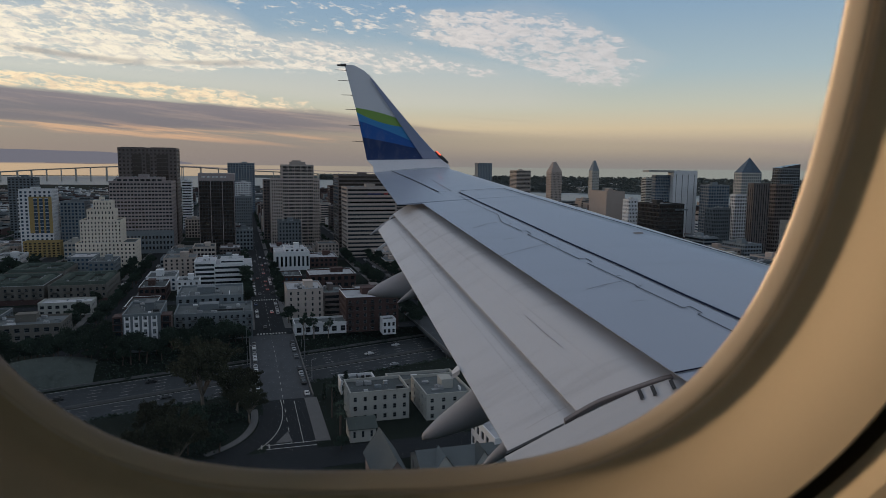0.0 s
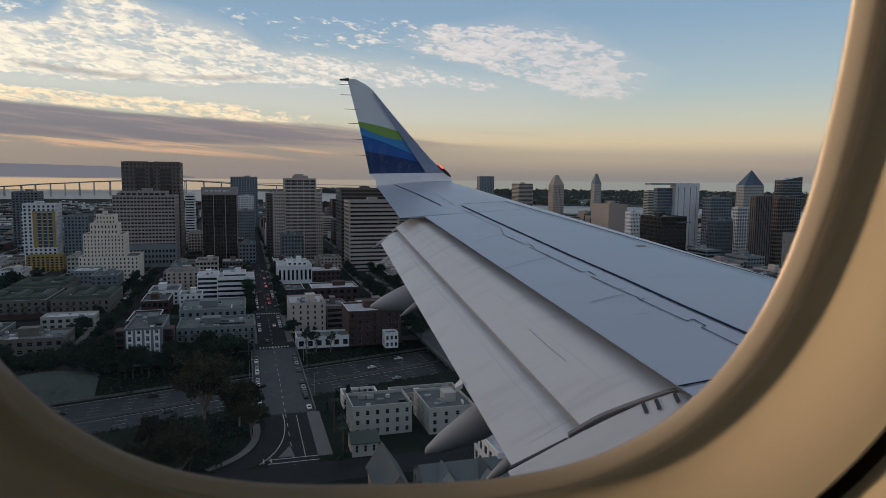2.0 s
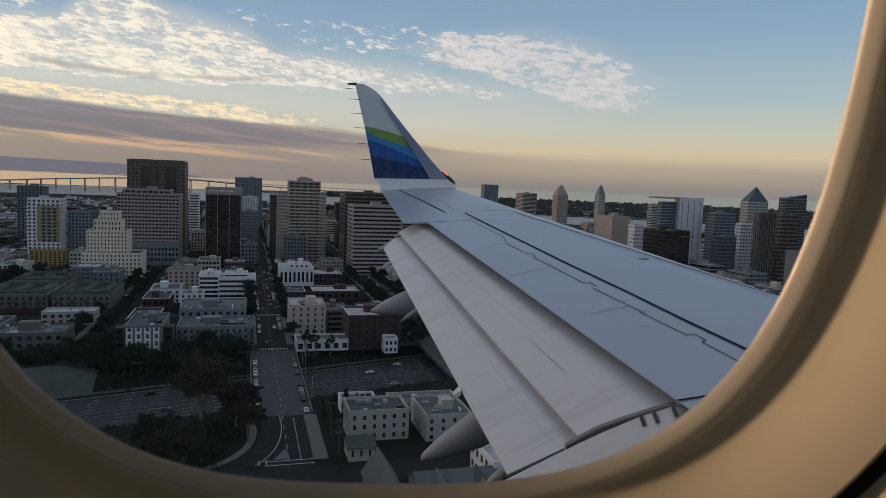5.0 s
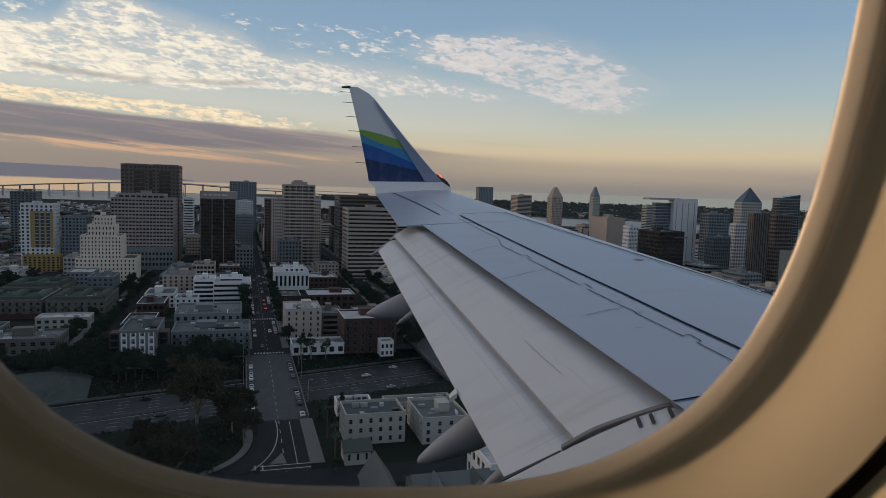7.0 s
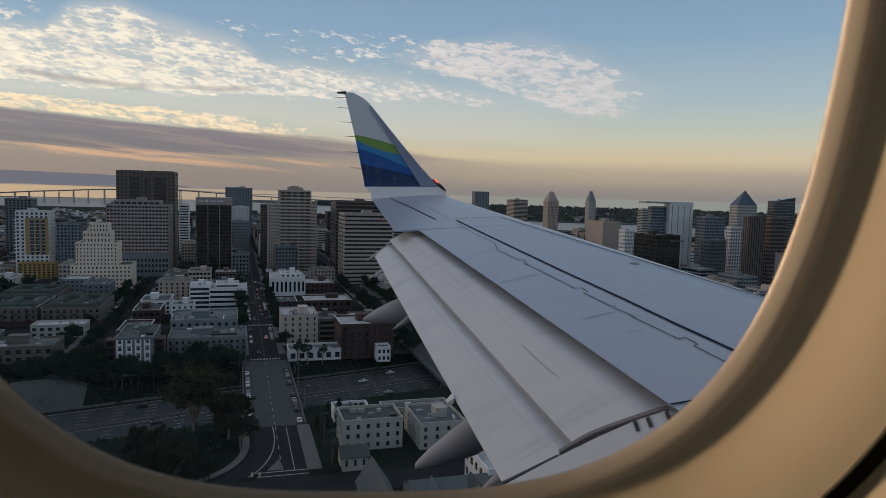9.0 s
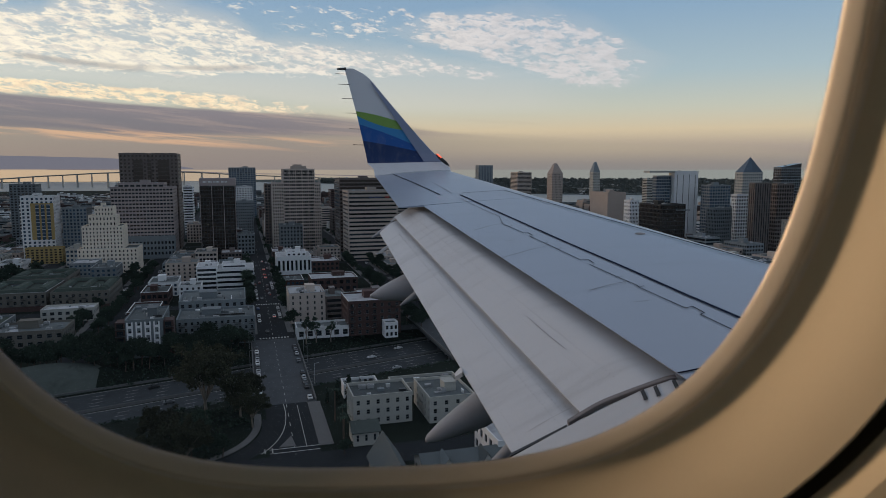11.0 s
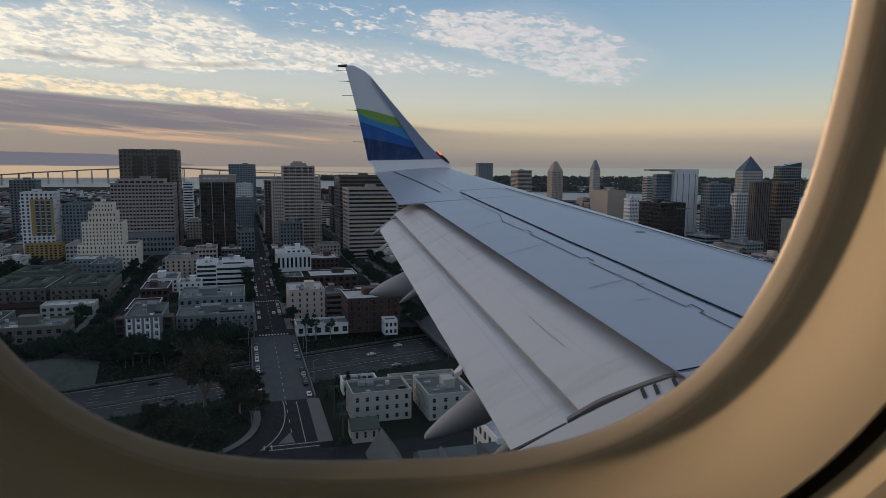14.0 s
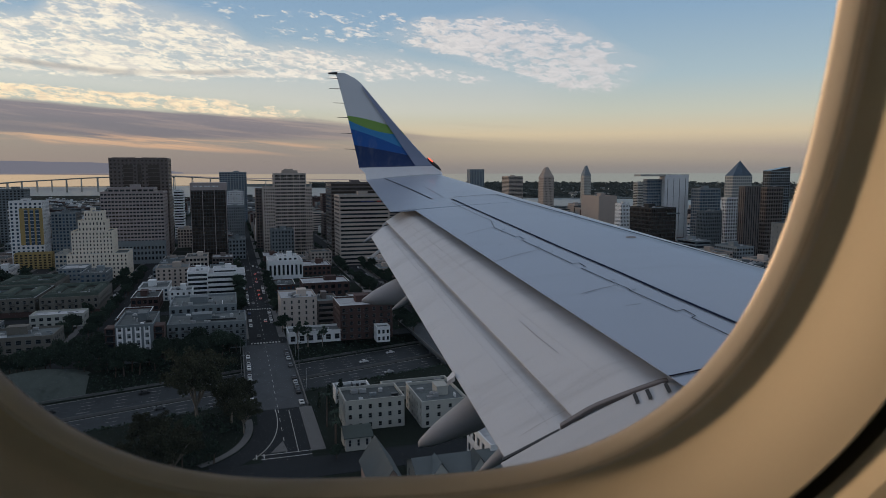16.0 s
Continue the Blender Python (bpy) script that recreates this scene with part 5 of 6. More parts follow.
terrace("terraced apartment block with green roofs round a court", 452, -112, 32, 50, 10.5, 2)
terrace("farther terraced apartment block with green roofs", 512, -152, 36, 40, 10.5, 3)
tower("cream two-storey house with a flat roof", 418, -109, 27, 14, 6.5, 2, 7, "cream", name="house", category="house", single=True, units=2, hut=False, roof=ROOF_WHITE)
tower("dark apartment house with small balconies", 356, -146, 36, 24, 12, 4, 9, "grey", name="apartment_house", category="apartment house", group=APT, single=True, units=9, roof=ROOF_GREEN)
tower("dark apartment house with a pale roof terrace", 345, -113, 32, 22, 10.5, 3, 8, "taupe", name="apartment_house", category="apartment house", group=APT, single=True, units=6)
b = tower("grey apartment house with a white panelled front", 327, -52.1, 15.8, 30, 16.7, 5, 4, "grey", name="apartment_house", category="apartment house", group=APT, single=True, wf=0.34, hf=0.5, units=4)
for k in range(4):
    s = Shape()
    x = k * 3.75 + 0.55
    s.box(x, -0.12, 5.6, x + 0.62, -0.01, 16.6)
    s.box(x + 2.03, -0.12, 5.6, x + 2.65, -0.01, 16.6)
    for z in (5.6, 8.1, 11.4, 14.7):
        s.box(x + 0.62, -0.12, z - (0 if z == 5.6 else 0.9), x + 2.03, -0.01, z + (0.0 if z == 5.6 else 0.25))
    part("white_panel", s, FACADES["white"], b, "white facade panel framing the windows")
for x0 in (-4.4, 15.9):
    s = Shape()
    s.box(x0, 1.2, 0, x0 + 4.3, 9, 16.4)
    part("brick_bay", s, FACADES["brick"], b, "dark red brick bay beside the front")
    for z in (3.4, 6.7, 10.0, 13.3):
        s = Shape()
        s.box(x0 + 0.1, -0.3, z, x0 + 4.2, 1.19, z + 0.2)
        s.box(x0 + 0.1, -0.3, z + 0.95, x0 + 4.2, -0.22, z + 1.05)
        for k in range(9):
            s.box(x0 + 0.15 + k * 0.5, -0.28, z + 0.2, x0 + 0.2 + k * 0.5, -0.24, z + 0.95)
        s.box(x0 + 0.7, 1.1, z + 0.2, x0 + 3.4, 1.19, z + 2.5, 1)
        part("bay_balcony", s, (FACADES["black"], GLASS_DARK), b, "railed balcony before a dark glass door")
b = tower("grey brick apartment house with balconies on its front", 342, -32.0, 36.1, 26, 12.5, 4, 13, "grey", name="apartment_house", category="apartment house", group=APT, single=True, wf=0.45, hf=0.5, deep=0.5, units=6,
      roof=ROOF_GREY)


def balconies(ob, xs, floors, storey, mesh=BALCONY):
    for x in xs:
        for k in range(1, floors):
            part("balcony", mesh, (), ob, "small railed balcony").location = (x, -0.02, k * storey + 0.4)


balconies(b, (1.2, 7.6, 14.0, 20.4, 26.8, 33.2), 4, 3.1)
tower("grey flat-roofed apartment house behind", 380, -34, 34, 34, 14, 4, 9, "grey", name="apartment_house", category="apartment house", group=APT, single=True, wf=0.45, units=6)
tower("white apartment house with a roof terrace", 453, -40, 13.5, 16, 11.0, 4, 4, "white", name="apartment_house", category="apartment house", group=APT, single=True, wf=0.4, units=3)
tower("pale grey rendered house beside the avenue", 378, 23.2, 19.6, 26, 15.9, 5, 5, "beige", name="apartment_house", category="apartment house", group=APT, single=True, wf=0.25, units=5, roof=ROOF_WHITE)
tower("dark stepped parking house", 384, 44, 12, 24, 12, 4, 3, "brown", ribbon=True, name="parking_house", category="parking house")
b = tower("dark red brick apartment house with metal balconies", 341, 50.1, 27.2, 26, 17.1, 5, 7, "brick", name="apartment_house", category="apartment house", group=APT, single=True, wf=0.4, units=4, roof=ROOF_WHITE)
balconies(b, (1.0, 12.0, 22.0), 5, 3.4)
tower("long white single-storey shed", 341, 24.2, 26.4, 14, 4.9, 1, 6, "white", name="shed", category="shed", single=True, units=1, hut=False)
tower("small white house at the motorway edge", 332, 67.2, 6.7, 8, 6.9, 2, 3, "white", name="house", category="house", single=True, units=0, hut=False)
tower("dark glazed commercial block", 400, 108, 30, 34, 22, 5, 8, "grey", name="office_block", category="office block", wf=0.7)
tower("red brick low commercial building", 470, 44, 32, 26, 9, 2, 7, "brick", name="brick_building", category="building", roof=ROOF_WHITE)
# --- towers on the far side of the wing
tower("glass tower with a curved top", 2000, 703.1, 46.5, 30, 94.8, 30, 9, "blue", glass=GLASS_BLUE, hut=False)
tower("pale apartment slab with ribbon windows", 1572, 654.1, 37.8, 45.0, 75.2, 23, 14, "beige", ribbon=True)
tower("wide pale convention hotel wing", 1480, 560, 60, 36, 30, 8, 12, "cream")


def spire_tower(label, p, q, w, h, shoulder, style, glass, cap):
    ob = tower(label, p, q, w, w, shoulder, max(4, int(shoulder / 3.6)), 8, style, glass=glass, hut=False, units=0, wf=0.4, hf=0.5)
    s = Shape()
    i = w * 0.08
    a, b = [(0, 0), (w, 0), (w, w), (0, w)], [(w * 0.38, w * 0.38), (w * 0.62, w * 0.38), (w * 0.62, w * 0.62), (w * 0.38, w * 0.62)]
    for k in range(4):
        j = (k + 1) % 4
        s.face((*a[k], shoulder + 0.9), (*a[j], shoulder + 0.9), (*b[j], h), (*b[k], h))
    s.face(*[(*c, h) for c in b])
    part("spire", s, cap, ob, "tapering top of the tower")
    return ob


spire_tower("pale grey tower with a chamfered pointed top", 1404, 668.0, 26.0, 96.9, 73.9, "tan", GLASS_DARK, FACADES["tan"])
spire_tower("pale tower with a blue-grey pyramid roof", 1418, 778.0, 17.5, 100.8, 76.8, "cream", GLASS_DARK, FACADES["blue"])
tower("tan windowless box-like theatre tower with a dark side", 766, 441.2, 25.8, 45.0, 54.6, 3, 2, "tan", wf=0.02, hf=0.02)
tower("striped apartment tower with round balconies", 1026, 665.7, 14.4, 13.8, 66.5, 24, 5, "cream", ribbon=True, hf=0.45)
b = tower("white courthouse tower with an overhanging roof slab", 676, 474.2, 31.8, 10.8, 81.6, 1, 4, "white", wf=0.10, hf=0.9, deep=0.6, hut=False, units=2)
tower("glazed part of a white courthouse tower", 682, 454.8, 20.2, 8.0, 76.2, 22, 9, "blue", glass=GLASS_BLUE, wf=0.85, hf=0.7, hut=False, units=0)
s = Shape()
s.box(-33, -1, 80.6, 0.0, 11.8, 82.8)
part("roof_slab", s, FACADES["cream"], b, "thin overhanging roof slab")
b = tower("black office block with a lettered band", 587, 397.4, 28.7, 38.4, 48.9, 12, 12, "black", glass=GLASS_BRONZE, wf=0.8, hf=0.7, deep=0.1)
bar_sign(b, 18, 1.3, 12, (), -0.1, 43.2, 44.6, FACADES["grey"], "pale sign bar under the roof")
tower("white gridded office block", 660, 407.9, 11.3, 12.7, 49.9, 12, 6, "white", wf=0.5, hf=0.5)
tower("dark blue glass office tower with a stepped roof", 650, 502.7, 27.1, 15.8, 65.9, 19, 8, "blue", glass=GLASS_BLUE, wf=0.75, hf=0.65)
b = tower("grey and white tower under a faceted glass roof", 668, 560.7, 27.9, 13.4, 79.8, 23, 10, "cream", glass=GLASS_BLUE, wf=0.6, hf=0.6, hut=False, units=0)
s = Shape()
rw, rd, rz = 27.9, 13.4, 80.7
for x0, y0, x1, y1 in ((0, 0, rw, 0), (rw, 0, rw, rd), (rw, rd, 0, rd), (0, rd, 0, 0)):
    mid_ = ((x0 + x1) / 2, (y0 + y1) / 2, rz)
    s.face((x0, y0, rz), mid_, (rw * 0.5, rd * 0.4, rz + 18))
    s.face(mid_, (x1, y1, rz), (rw * 0.5, rd * 0.4, rz + 18))
part("glass_roof", s, GLASS_BLUE, b, "faceted blue glass roof")
tower("brown stone office tower", 539, 466.8, 18.9, 8.0, 70.8, 18, 7, "brown", wf=0.4, hf=0.9)
tower("white gridded round-windowed tower", 598, 495.4, 18.5, 8.0, 57.4, 16, 6, "white", wf=0.6, hf=0.6)
b = tower("dark glass tower with a slanting top", 665, 612.2, 28.9, 12.6, 85.4, 26, 10, "blue", glass=GLASS_DARK, wf=0.85, hf=0.75)
s = Shape()
s.loft([[(0, y, 85.4), (28.9, y, 85.4), (28.9, y, 91.4), (0, y, 86.9)] for y in (0.2, 12.4)])
part("slanting_crown", s, GLASS_DARK, b, "dark glass crown that slants upward")
tower("bronze glass office block", 548, 500.7, 20.3, 8.0, 69.5, 18, 7, "brown", glass=GLASS_BRONZE, wf=0.7, hf=0.6)
tower("grey rendered residential tower", 580, 455.9, 20.3, 14.0, 44.6, 12, 9, "grey", wf=0.5)



# ------------------------------------------------------------------ the foreground below the wing
def gabled(label, p, q, w, d, h, ridge, wall_mat, roof_mat, turn=0, floors=2, bays=5, category="house", name="house"):
    """A house under a pitched roof whose ridge runs along its width."""
    claim(p, q, w, d, 1)
    ob = thing(name, site(p, q, 0, turn), label, category)
    wall, panes = Shape(), []
    facade(wall, panes, (0, 0, 0), (1, 0, 0), (0, -1, 0), w, floors, bays, 0, h, 0.3, 0.45, 0.15)
    facade(wall, panes, (w, 0, 0), (0, 1, 0), (1, 0, 0), d, floors, max(2, int(d / 4)), 0, h, 0.3, 0.45, 0.15)
    facade(wall, panes, (0, d, 0), (0, -1, 0), (-1, 0, 0), d, floors, max(2, int(d / 4)), 0, h, 0.3, 0.45, 0.15)
    wall.face((w, d, 0), (0, d, 0), (0, d, h), (w, d, h))
    for x in (0, w):
        wall.face((x, 0, h), (x, d, h), (x, d / 2, h + ridge - 0.15))
    part("walls", wall, wall_mat, ob)
    glaze(ob, panes, GLASS_DARK, True)
    for sgn in (0, 1):
        s = Shape()
        e = 0.6
        y0, y1 = (-e, d / 2) if sgn == 0 else (d + e, d / 2)
        z0 = h - e * ridge / (d / 2)
        a = [(-e, y0, z0), (w + e, y0, z0), (w + e, y1, h + ridge), (-e, y1, h + ridge)]
        s.face(*a)
        s.face(*[(x, y, z - 0.22) for x, y, z in reversed(a)])
        for k in range(4):
            b, c = a[k], a[(k + 1) % 4]
            s.face((b[0], b[1], b[2] - 0.22), (c[0], c[1], c[2] - 0.22), c, b)
        part("roof_slope", s, roof_mat, ob, "pitched roof slope")
    return ob


tower("cream three-storey apartment house with paired windows", 217, 33, 20, 15, 9.4, 3, 6, "cream", name="apartment_house", category="apartment house", single=True, wf=0.34, hf=0.5, units=3, hut=False, roof=ROOF_GREY)
gabled("small cream house with a dark hipped roof", 201, 30.5, 8, 9, 4.6, 2.0, FACADES["cream"], surface("green_shingles", (0.06, 0.075, 0.07), 0.9, 0, 0.2, 2), floors=1, bays=3)
tower("cream walk-up apartment house with a flat roof", 213, 58, 16, 22, 8, 3, 4, "cream", name="apartment_house", category="apartment house", single=True, wf=0.3, units=4)
tower("long low cream building with a tiled edge", 243, 52, 26, 9, 4, 1, 6, "cream", name="house", category="house", single=True, wf=0.3, units=2, hut=False)
tower("low pale house beside the motorway", 246, 34, 13, 8, 4.4, 1, 4, "white", name="house", category="house", single=True, wf=0.3, units=1, hut=False)
gabled("pink stucco house with a steep gable end", 158, 39.5, 22, 8, 6.5, 6, FACADES["pink"], ROOF_GREY, turn=90, floors=2, bays=6)
b = gabled("low cream house with a grey roof and two gables", 164, 44, 26, 14, 5.5, 3.2, FACADES["cream"], ROOF_GREY, floors=1, bays=8)
for x in (3.5, 14.5):
    s = Shape()
    for y0, y1, m in ((0.4, 5.0, 0),):
        s.face((x, y0, 5.5), (x + 5, y0, 5.5), (x + 2.5, y0, 9.2), slot=0)
        s.face((x - 0.3, y0 - 0.4, 5.3), (x + 2.5, y0 - 0.4, 9.5), (x + 2.5, y1 + 2, 9.5), (x - 0.3, y1 + 2, 5.3), slot=1)
        s.face((x + 5.3, y0 - 0.4, 5.3), (x + 5.3, y1 + 2, 5.3), (x + 2.5, y1 + 2, 9.5), (x + 2.5, y0 - 0.4, 9.5), slot=1)
    part("dormer", s, (FACADES["cream"], ROOF_GREY), b, "steep dormer gable on the roof")
tower("white flat-roofed commercial building", 170, 66, 26, 20, 9, 2, 6, "white", name="commercial_building", category="building", single=True, units=6, roof=ROOF_WHITE)
tower("grey parking house near the motorway bridge", 300, 112, 30, 26, 10, 3, 7, "grey", name="parking_house", category="parking house", ribbon=True, units=2)
tower("cream office house at the second bridge", 216, 108, 26, 24, 11, 3, 7, "cream", name="office_block", category="office block", single=True, units=4)
tower("white office house at the second bridge", 250, 120, 24, 20, 12, 3, 6, "white", name="office_block", category="office block", single=True, units=4, roof=ROOF_WHITE)
s = Shape()
for k in range(24):
    q0, q1 = -104 + k * 1.8, -102.2 + k * 1.8
    h0, h1 = [4.4 * math.sin(math.pi * j / 24) ** 0.7 for j in (k, k + 1)]
    for a, b in ((0.0, 0.35), (0.35, 0.7), (0.7, 1.0)):
        rise = lambda h, t: -6.0 + (6.0 + h) * math.sin(t * math.pi / 2)
        s.face(along(321 + 15 * a, q0, rise(h0, a)), along(321 + 15 * a, q1, rise(h1, a)), along(321 + 15 * b, q1, rise(h1, b)), along(321 + 15 * b, q0, rise(h0, b)))
tagged(new("embankment", s.mesh("embankment", EMBANK, smooth=True)), "curved grey-green embankment above the motorway", "embankment", kind="structure")

# ------------------------------------------------------------------ landmarks farther along the flight
b = tower("dark glass tower under construction beside a red crane", 1250, -760, 44, 40, 96, 28, 10, "blue", glass=GLASS_DARK, wf=0.8, hf=0.7, hut=False, units=0)
RED = surface("red_crane_paint", (0.30, 0.06, 0.04), 0.6)
crane = thing("tower_crane", site(1246, -770), "red tower crane with a raised jib", "crane")
s = Shape()
s.box(-1, -1, 0, 1, 1, 104)
part("mast", s, RED, crane, "slim red crane mast")
s = Shape()
s.tube((0, 0, 104), (-18, 0, 140), 0.9, 0.5, 5)
s.tube((0, 0, 104), (8, 0, 106), 0.9, 0.9, 5)
part("jib", s, RED, crane, "raised red crane jib")
tower("dark tower with a red side", 1260, -900, 34, 30, 58, 16, 8, "brown", wf=0.6)
tower("teal glass apartment tower", 720, -620, 40, 34, 70, 21, 10, "blue", glass=GLASS_BLUE, wf=0.75, hf=0.65)
b = tower("white and blue slab tower with an ochre base", 600, -560, 44, 26, 62, 19, 12, "white", wf=0.5, hf=0.55)
s = Shape()
s.box(16, -0.6, 0, 25, -0.05, 64)
part("blue_front", s, surface("blue_panel", (0.10, 0.20, 0.40), 0.6), b, "flat blue panel on the front")
tower("tall white apartment tower with stacked balconies", 640, -440, 44, 30, 100, 31, 11, "white", wf=0.6, hf=0.55, steps=((8, 4, 34, 26, 112, 3, 6),))
tower("stepped white apartment tower", 520, -400, 38, 30, 60, 18, 10, "white", wf=0.55, hf=0.5, steps=((12, 4, 36, 28, 84, 7, 6),))
tower("red brick office block with a blue poster", 900, -640, 56, 40, 18, 4, 12, "brick", roof=ROOF_WHITE, name="office_block", category="office block")
tower("yellow and white apartment block with tall windows", 330, -330, 44, 30, 17, 4, 9, "yellow", wf=0.6, hf=0.6, name="apartment_house", category="apartment house")
tower("green-grey windowless slab tower", 330, 330, 22, 26, 52, 15, 6, "grey", wf=0.1, hf=0.4)
b = tower("white college building with red tiled roofs", 400, 240, 60, 24, 14, 3, 13, "white", wf=0.3, roof=ROOF_TILE, name="college_building", category="building")
gabled("dark-roofed church with a pale gable", 330, 250, 26, 18, 8, 9, FACADES["cream"], surface("slate_roof", (0.05, 0.045, 0.045), 0.8, 0, 0.2, 2), floors=1, bays=4, category="church", name="church")
tower("white hotel slab with warm piers and blue windows", 470, 660, 46, 22, 54, 15, 12, "cream", glass=GLASS_BLUE, wf=0.72, hf=0.66)
ob = thing("round_tower", site(420, 470), "round ribbed concrete apartment tower", "tower block")
claim(400, 450, 40, 40)
s = Shape()
s.tube((0, 0, 0), (0, 0, 38), 14, 14, 40)
part("drum", s, GLASS_DARK, ob, "dark round glazed drum")
RIB = Shape()
RIB.box(13.9, -0.5, 0, 15.2, 0.5, 38.5)
RIB = RIB.mesh("rib", FACADES["beige"])
for k in range(32):
    part("rib", RIB, (), ob, "pale upright concrete rib").rotation_euler = (0, 0, 2 * math.pi * k / 32)
for z, r in ((38.5, 15.8), (41.5, 9)):
    s = Shape()
    s.tube((0, 0, z), (0, 0, z + 2.5), r, r, 40)
    part("cornice", s, FACADES["beige"], ob, "round concrete cornice")
tower("white office building with tall dark slots", 300, 560, 60, 22, 15, 1, 14, "white", wf=0.45, hf=0.8, name="office_block", category="office block")
gabled("bright yellow gabled wooden house", 210, 600, 9, 12, 7, 4, surface("yellow_boards", (0.50, 0.36, 0.03), 0.8), ROOF_GREY, floors=2, bays=2)
gabled("grey gabled wooden house", 208, 580, 10, 13, 7, 4, FACADES["blue"], ROOF_GREY, floors=2, bays=3)
b = tower("red brick house with solar panels on its roof", 235, 575, 20, 16, 10, 3, 6, "brick", name="house", category="house", units=0, hut=False)
for k in range(6):
    s = Shape()
    s.loft([[(x, y, z) for x, y, z in ((2.2 + k * 2.7, 3, 10.6), (4.6 + k * 2.7, 3, 10.6), (4.6 + k * 2.7, 13, 11.4), (2.2 + k * 2.7, 13, 11.4))], [(x, y, z) for x, y, z in ((2.2 + k * 2.7, 3, 10.7), (4.6 + k * 2.7, 3, 10.7), (4.6 + k * 2.7, 13, 11.5), (2.2 + k * 2.7, 13, 11.5))]])
    part("solar_panel", s, GLASS_DARK, b, "dark solar panel")
tower("white flat-roofed apartment block with a stained roof", 150, 640, 30, 22, 11, 3, 7, "white", roof=ROOF_WHITE, name="apartment_house", category="apartment house")

# --- the rest of the town, block by block
rng = random.Random(11)
count = 0
LOOKS = ["grey", "white", "tan", "beige", "cream", "brick", "grey", "brown", "blue"]
KINDS = {"grey": "grey", "white": "white", "tan": "tan concrete", "beige": "beige", "cream": "cream stucco", "brick": "red brick", "brown": "dark brown", "blue": "blue-grey"}
far = Shape()
for si, (p0, p1) in enumerate(zip(STREETS, STREETS[1:] + [2190])):
    for q0 in AVENUES:
        a, b, c, d = p0 + 10, p1 - 10, q0 + 12, q0 + 75
        mid = math.degrees(math.atan2(*reversed(AWAY * ((a + b) / 2) + SIDE * ((c + d) / 2)))) * -1 + 90
        dist = (AWAY * ((a + b) / 2) + SIDE * ((c + d) / 2)).length
        shore_at = float(np.interp(mid, [x for x, _ in near], [y for _, y in near]))
        if abs(mid) > 37 or dist > shore_at - 130 or a < 320 + TRENCH * min(500, max(-500, q0)):
            continue
        lots = 3 if dist < 1200 else 2
        for k in range(lots):
            for row in range(2):
                if rng.random() < 0.13:
                    continue
                w = 63 / lots - rng.uniform(1, 6)
                dp = (b - a) / 2 - rng.uniform(1, 9)
                q, p = c + 63 / lots * k, a + (b - a) / 2 * row
                centre = math.exp(-((q - 20) / 260) ** 2) * math.exp(-((p - 850) / 330) ** 2) + math.exp(-((q - 560) / 240) ** 2) * math.exp(-((p - 800) / 350) ** 2)
                h = rng.uniform(5, 13) + centre * rng.uniform(0, 28) ** 1.0
                if rng.random() < 0.10 + 0.12 * centre:
                    h += rng.uniform(10, 42) * (0.35 + centre)
                if mid < -14 and dist < 1500:
                    h = min(h, rng.uniform(6, 16) if rng.random() < 0.9 else 48)
                if p < 730 and -140 < q < 175:
                    h = min(h, rng.uniform(6, 13))
                if q > 240:
                    h = min(h, rng.uniform(8, 26))
                if not free(p, q, w, dp):
                    continue
                look_ = rng.choice(LOOKS)
                fl = max(1, round(h / 3.4))
                if dist < 950:
                    building(KINDS[look_] + (" low flat-roofed town house" if h < 14 else " many-storeyed town block") + " on a street corner" * (k == 0), p, q, w, dp, h, fl, max(3, round(w / 3.2)), look_, glass=rng.choice((GLASS_DARK, GLASS_DARK, GLASS_BLUE)),
                             wf=rng.uniform(0.45, 0.78), hf=rng.uniform(0.45, 0.65), ribbon=rng.random() < 0.25, units=rng.randint(2, 7), hut=rng.random() < 0.7, roof=rng.choice((ROOF_GREY, ROOF_GREY, ROOF_WHITE)), name="town_house", group="town blocks", seed=count)
                elif h > 26 and dist < 1700:
                    s, panes = Shape(), []
                    storeys(s, panes, 0, 0, w, dp, 0, h, fl, max(2, round(w / 5)), 3, 0.7, 0.5, 0.3, True)
                    for pn in panes:
                        s.face(*pn[:4], slot=2)
                    ob = new("town_house", s.mesh("town_house", FACADES[look_], rng.choice((ROOF_GREY, ROOF_WHITE)), GLASS_DARK))
                    ob.matrix_world = site(p, q)
                    tagged(ob, KINDS[look_] + " town block with window rows", "building", "far town blocks")
                else:
                    m = site(p, q)
                    sub = Shape()
                    sub.box(0, 0, 0, w, dp, h, 0, False)
                    sub.m[4] = 4
                    sub.box(w * 0.2, dp * 0.3, h, w * 0.45, dp * 0.6, h + 2.2, 0, False)
                    for lv in range(fl):
                        sub.box(1, -0.12, lv * 3.4 + 1.1, w - 1, 0.2, lv * 3.4 + 2.6, 5, False)
                    n0 = len(far.v)
                    far.v += [tuple(m @ Vector(v)) for v in sub.v]
                    far.f += [tuple(i + n0 for i in f_) for f_ in sub.f]
                    tint = rng.randint(0, 3)
                    far.m += [tint if i == 0 else i for i in sub.m]
                count += 1
tagged(new("far_town", far.mesh("far_town", FACADES["grey"], FACADES["white"], FACADES["tan"], FACADES["brick"], ROOF_GREY, GLASS_DARK)), "low roofs of the harbour district", "far buildings", kind="stuff")

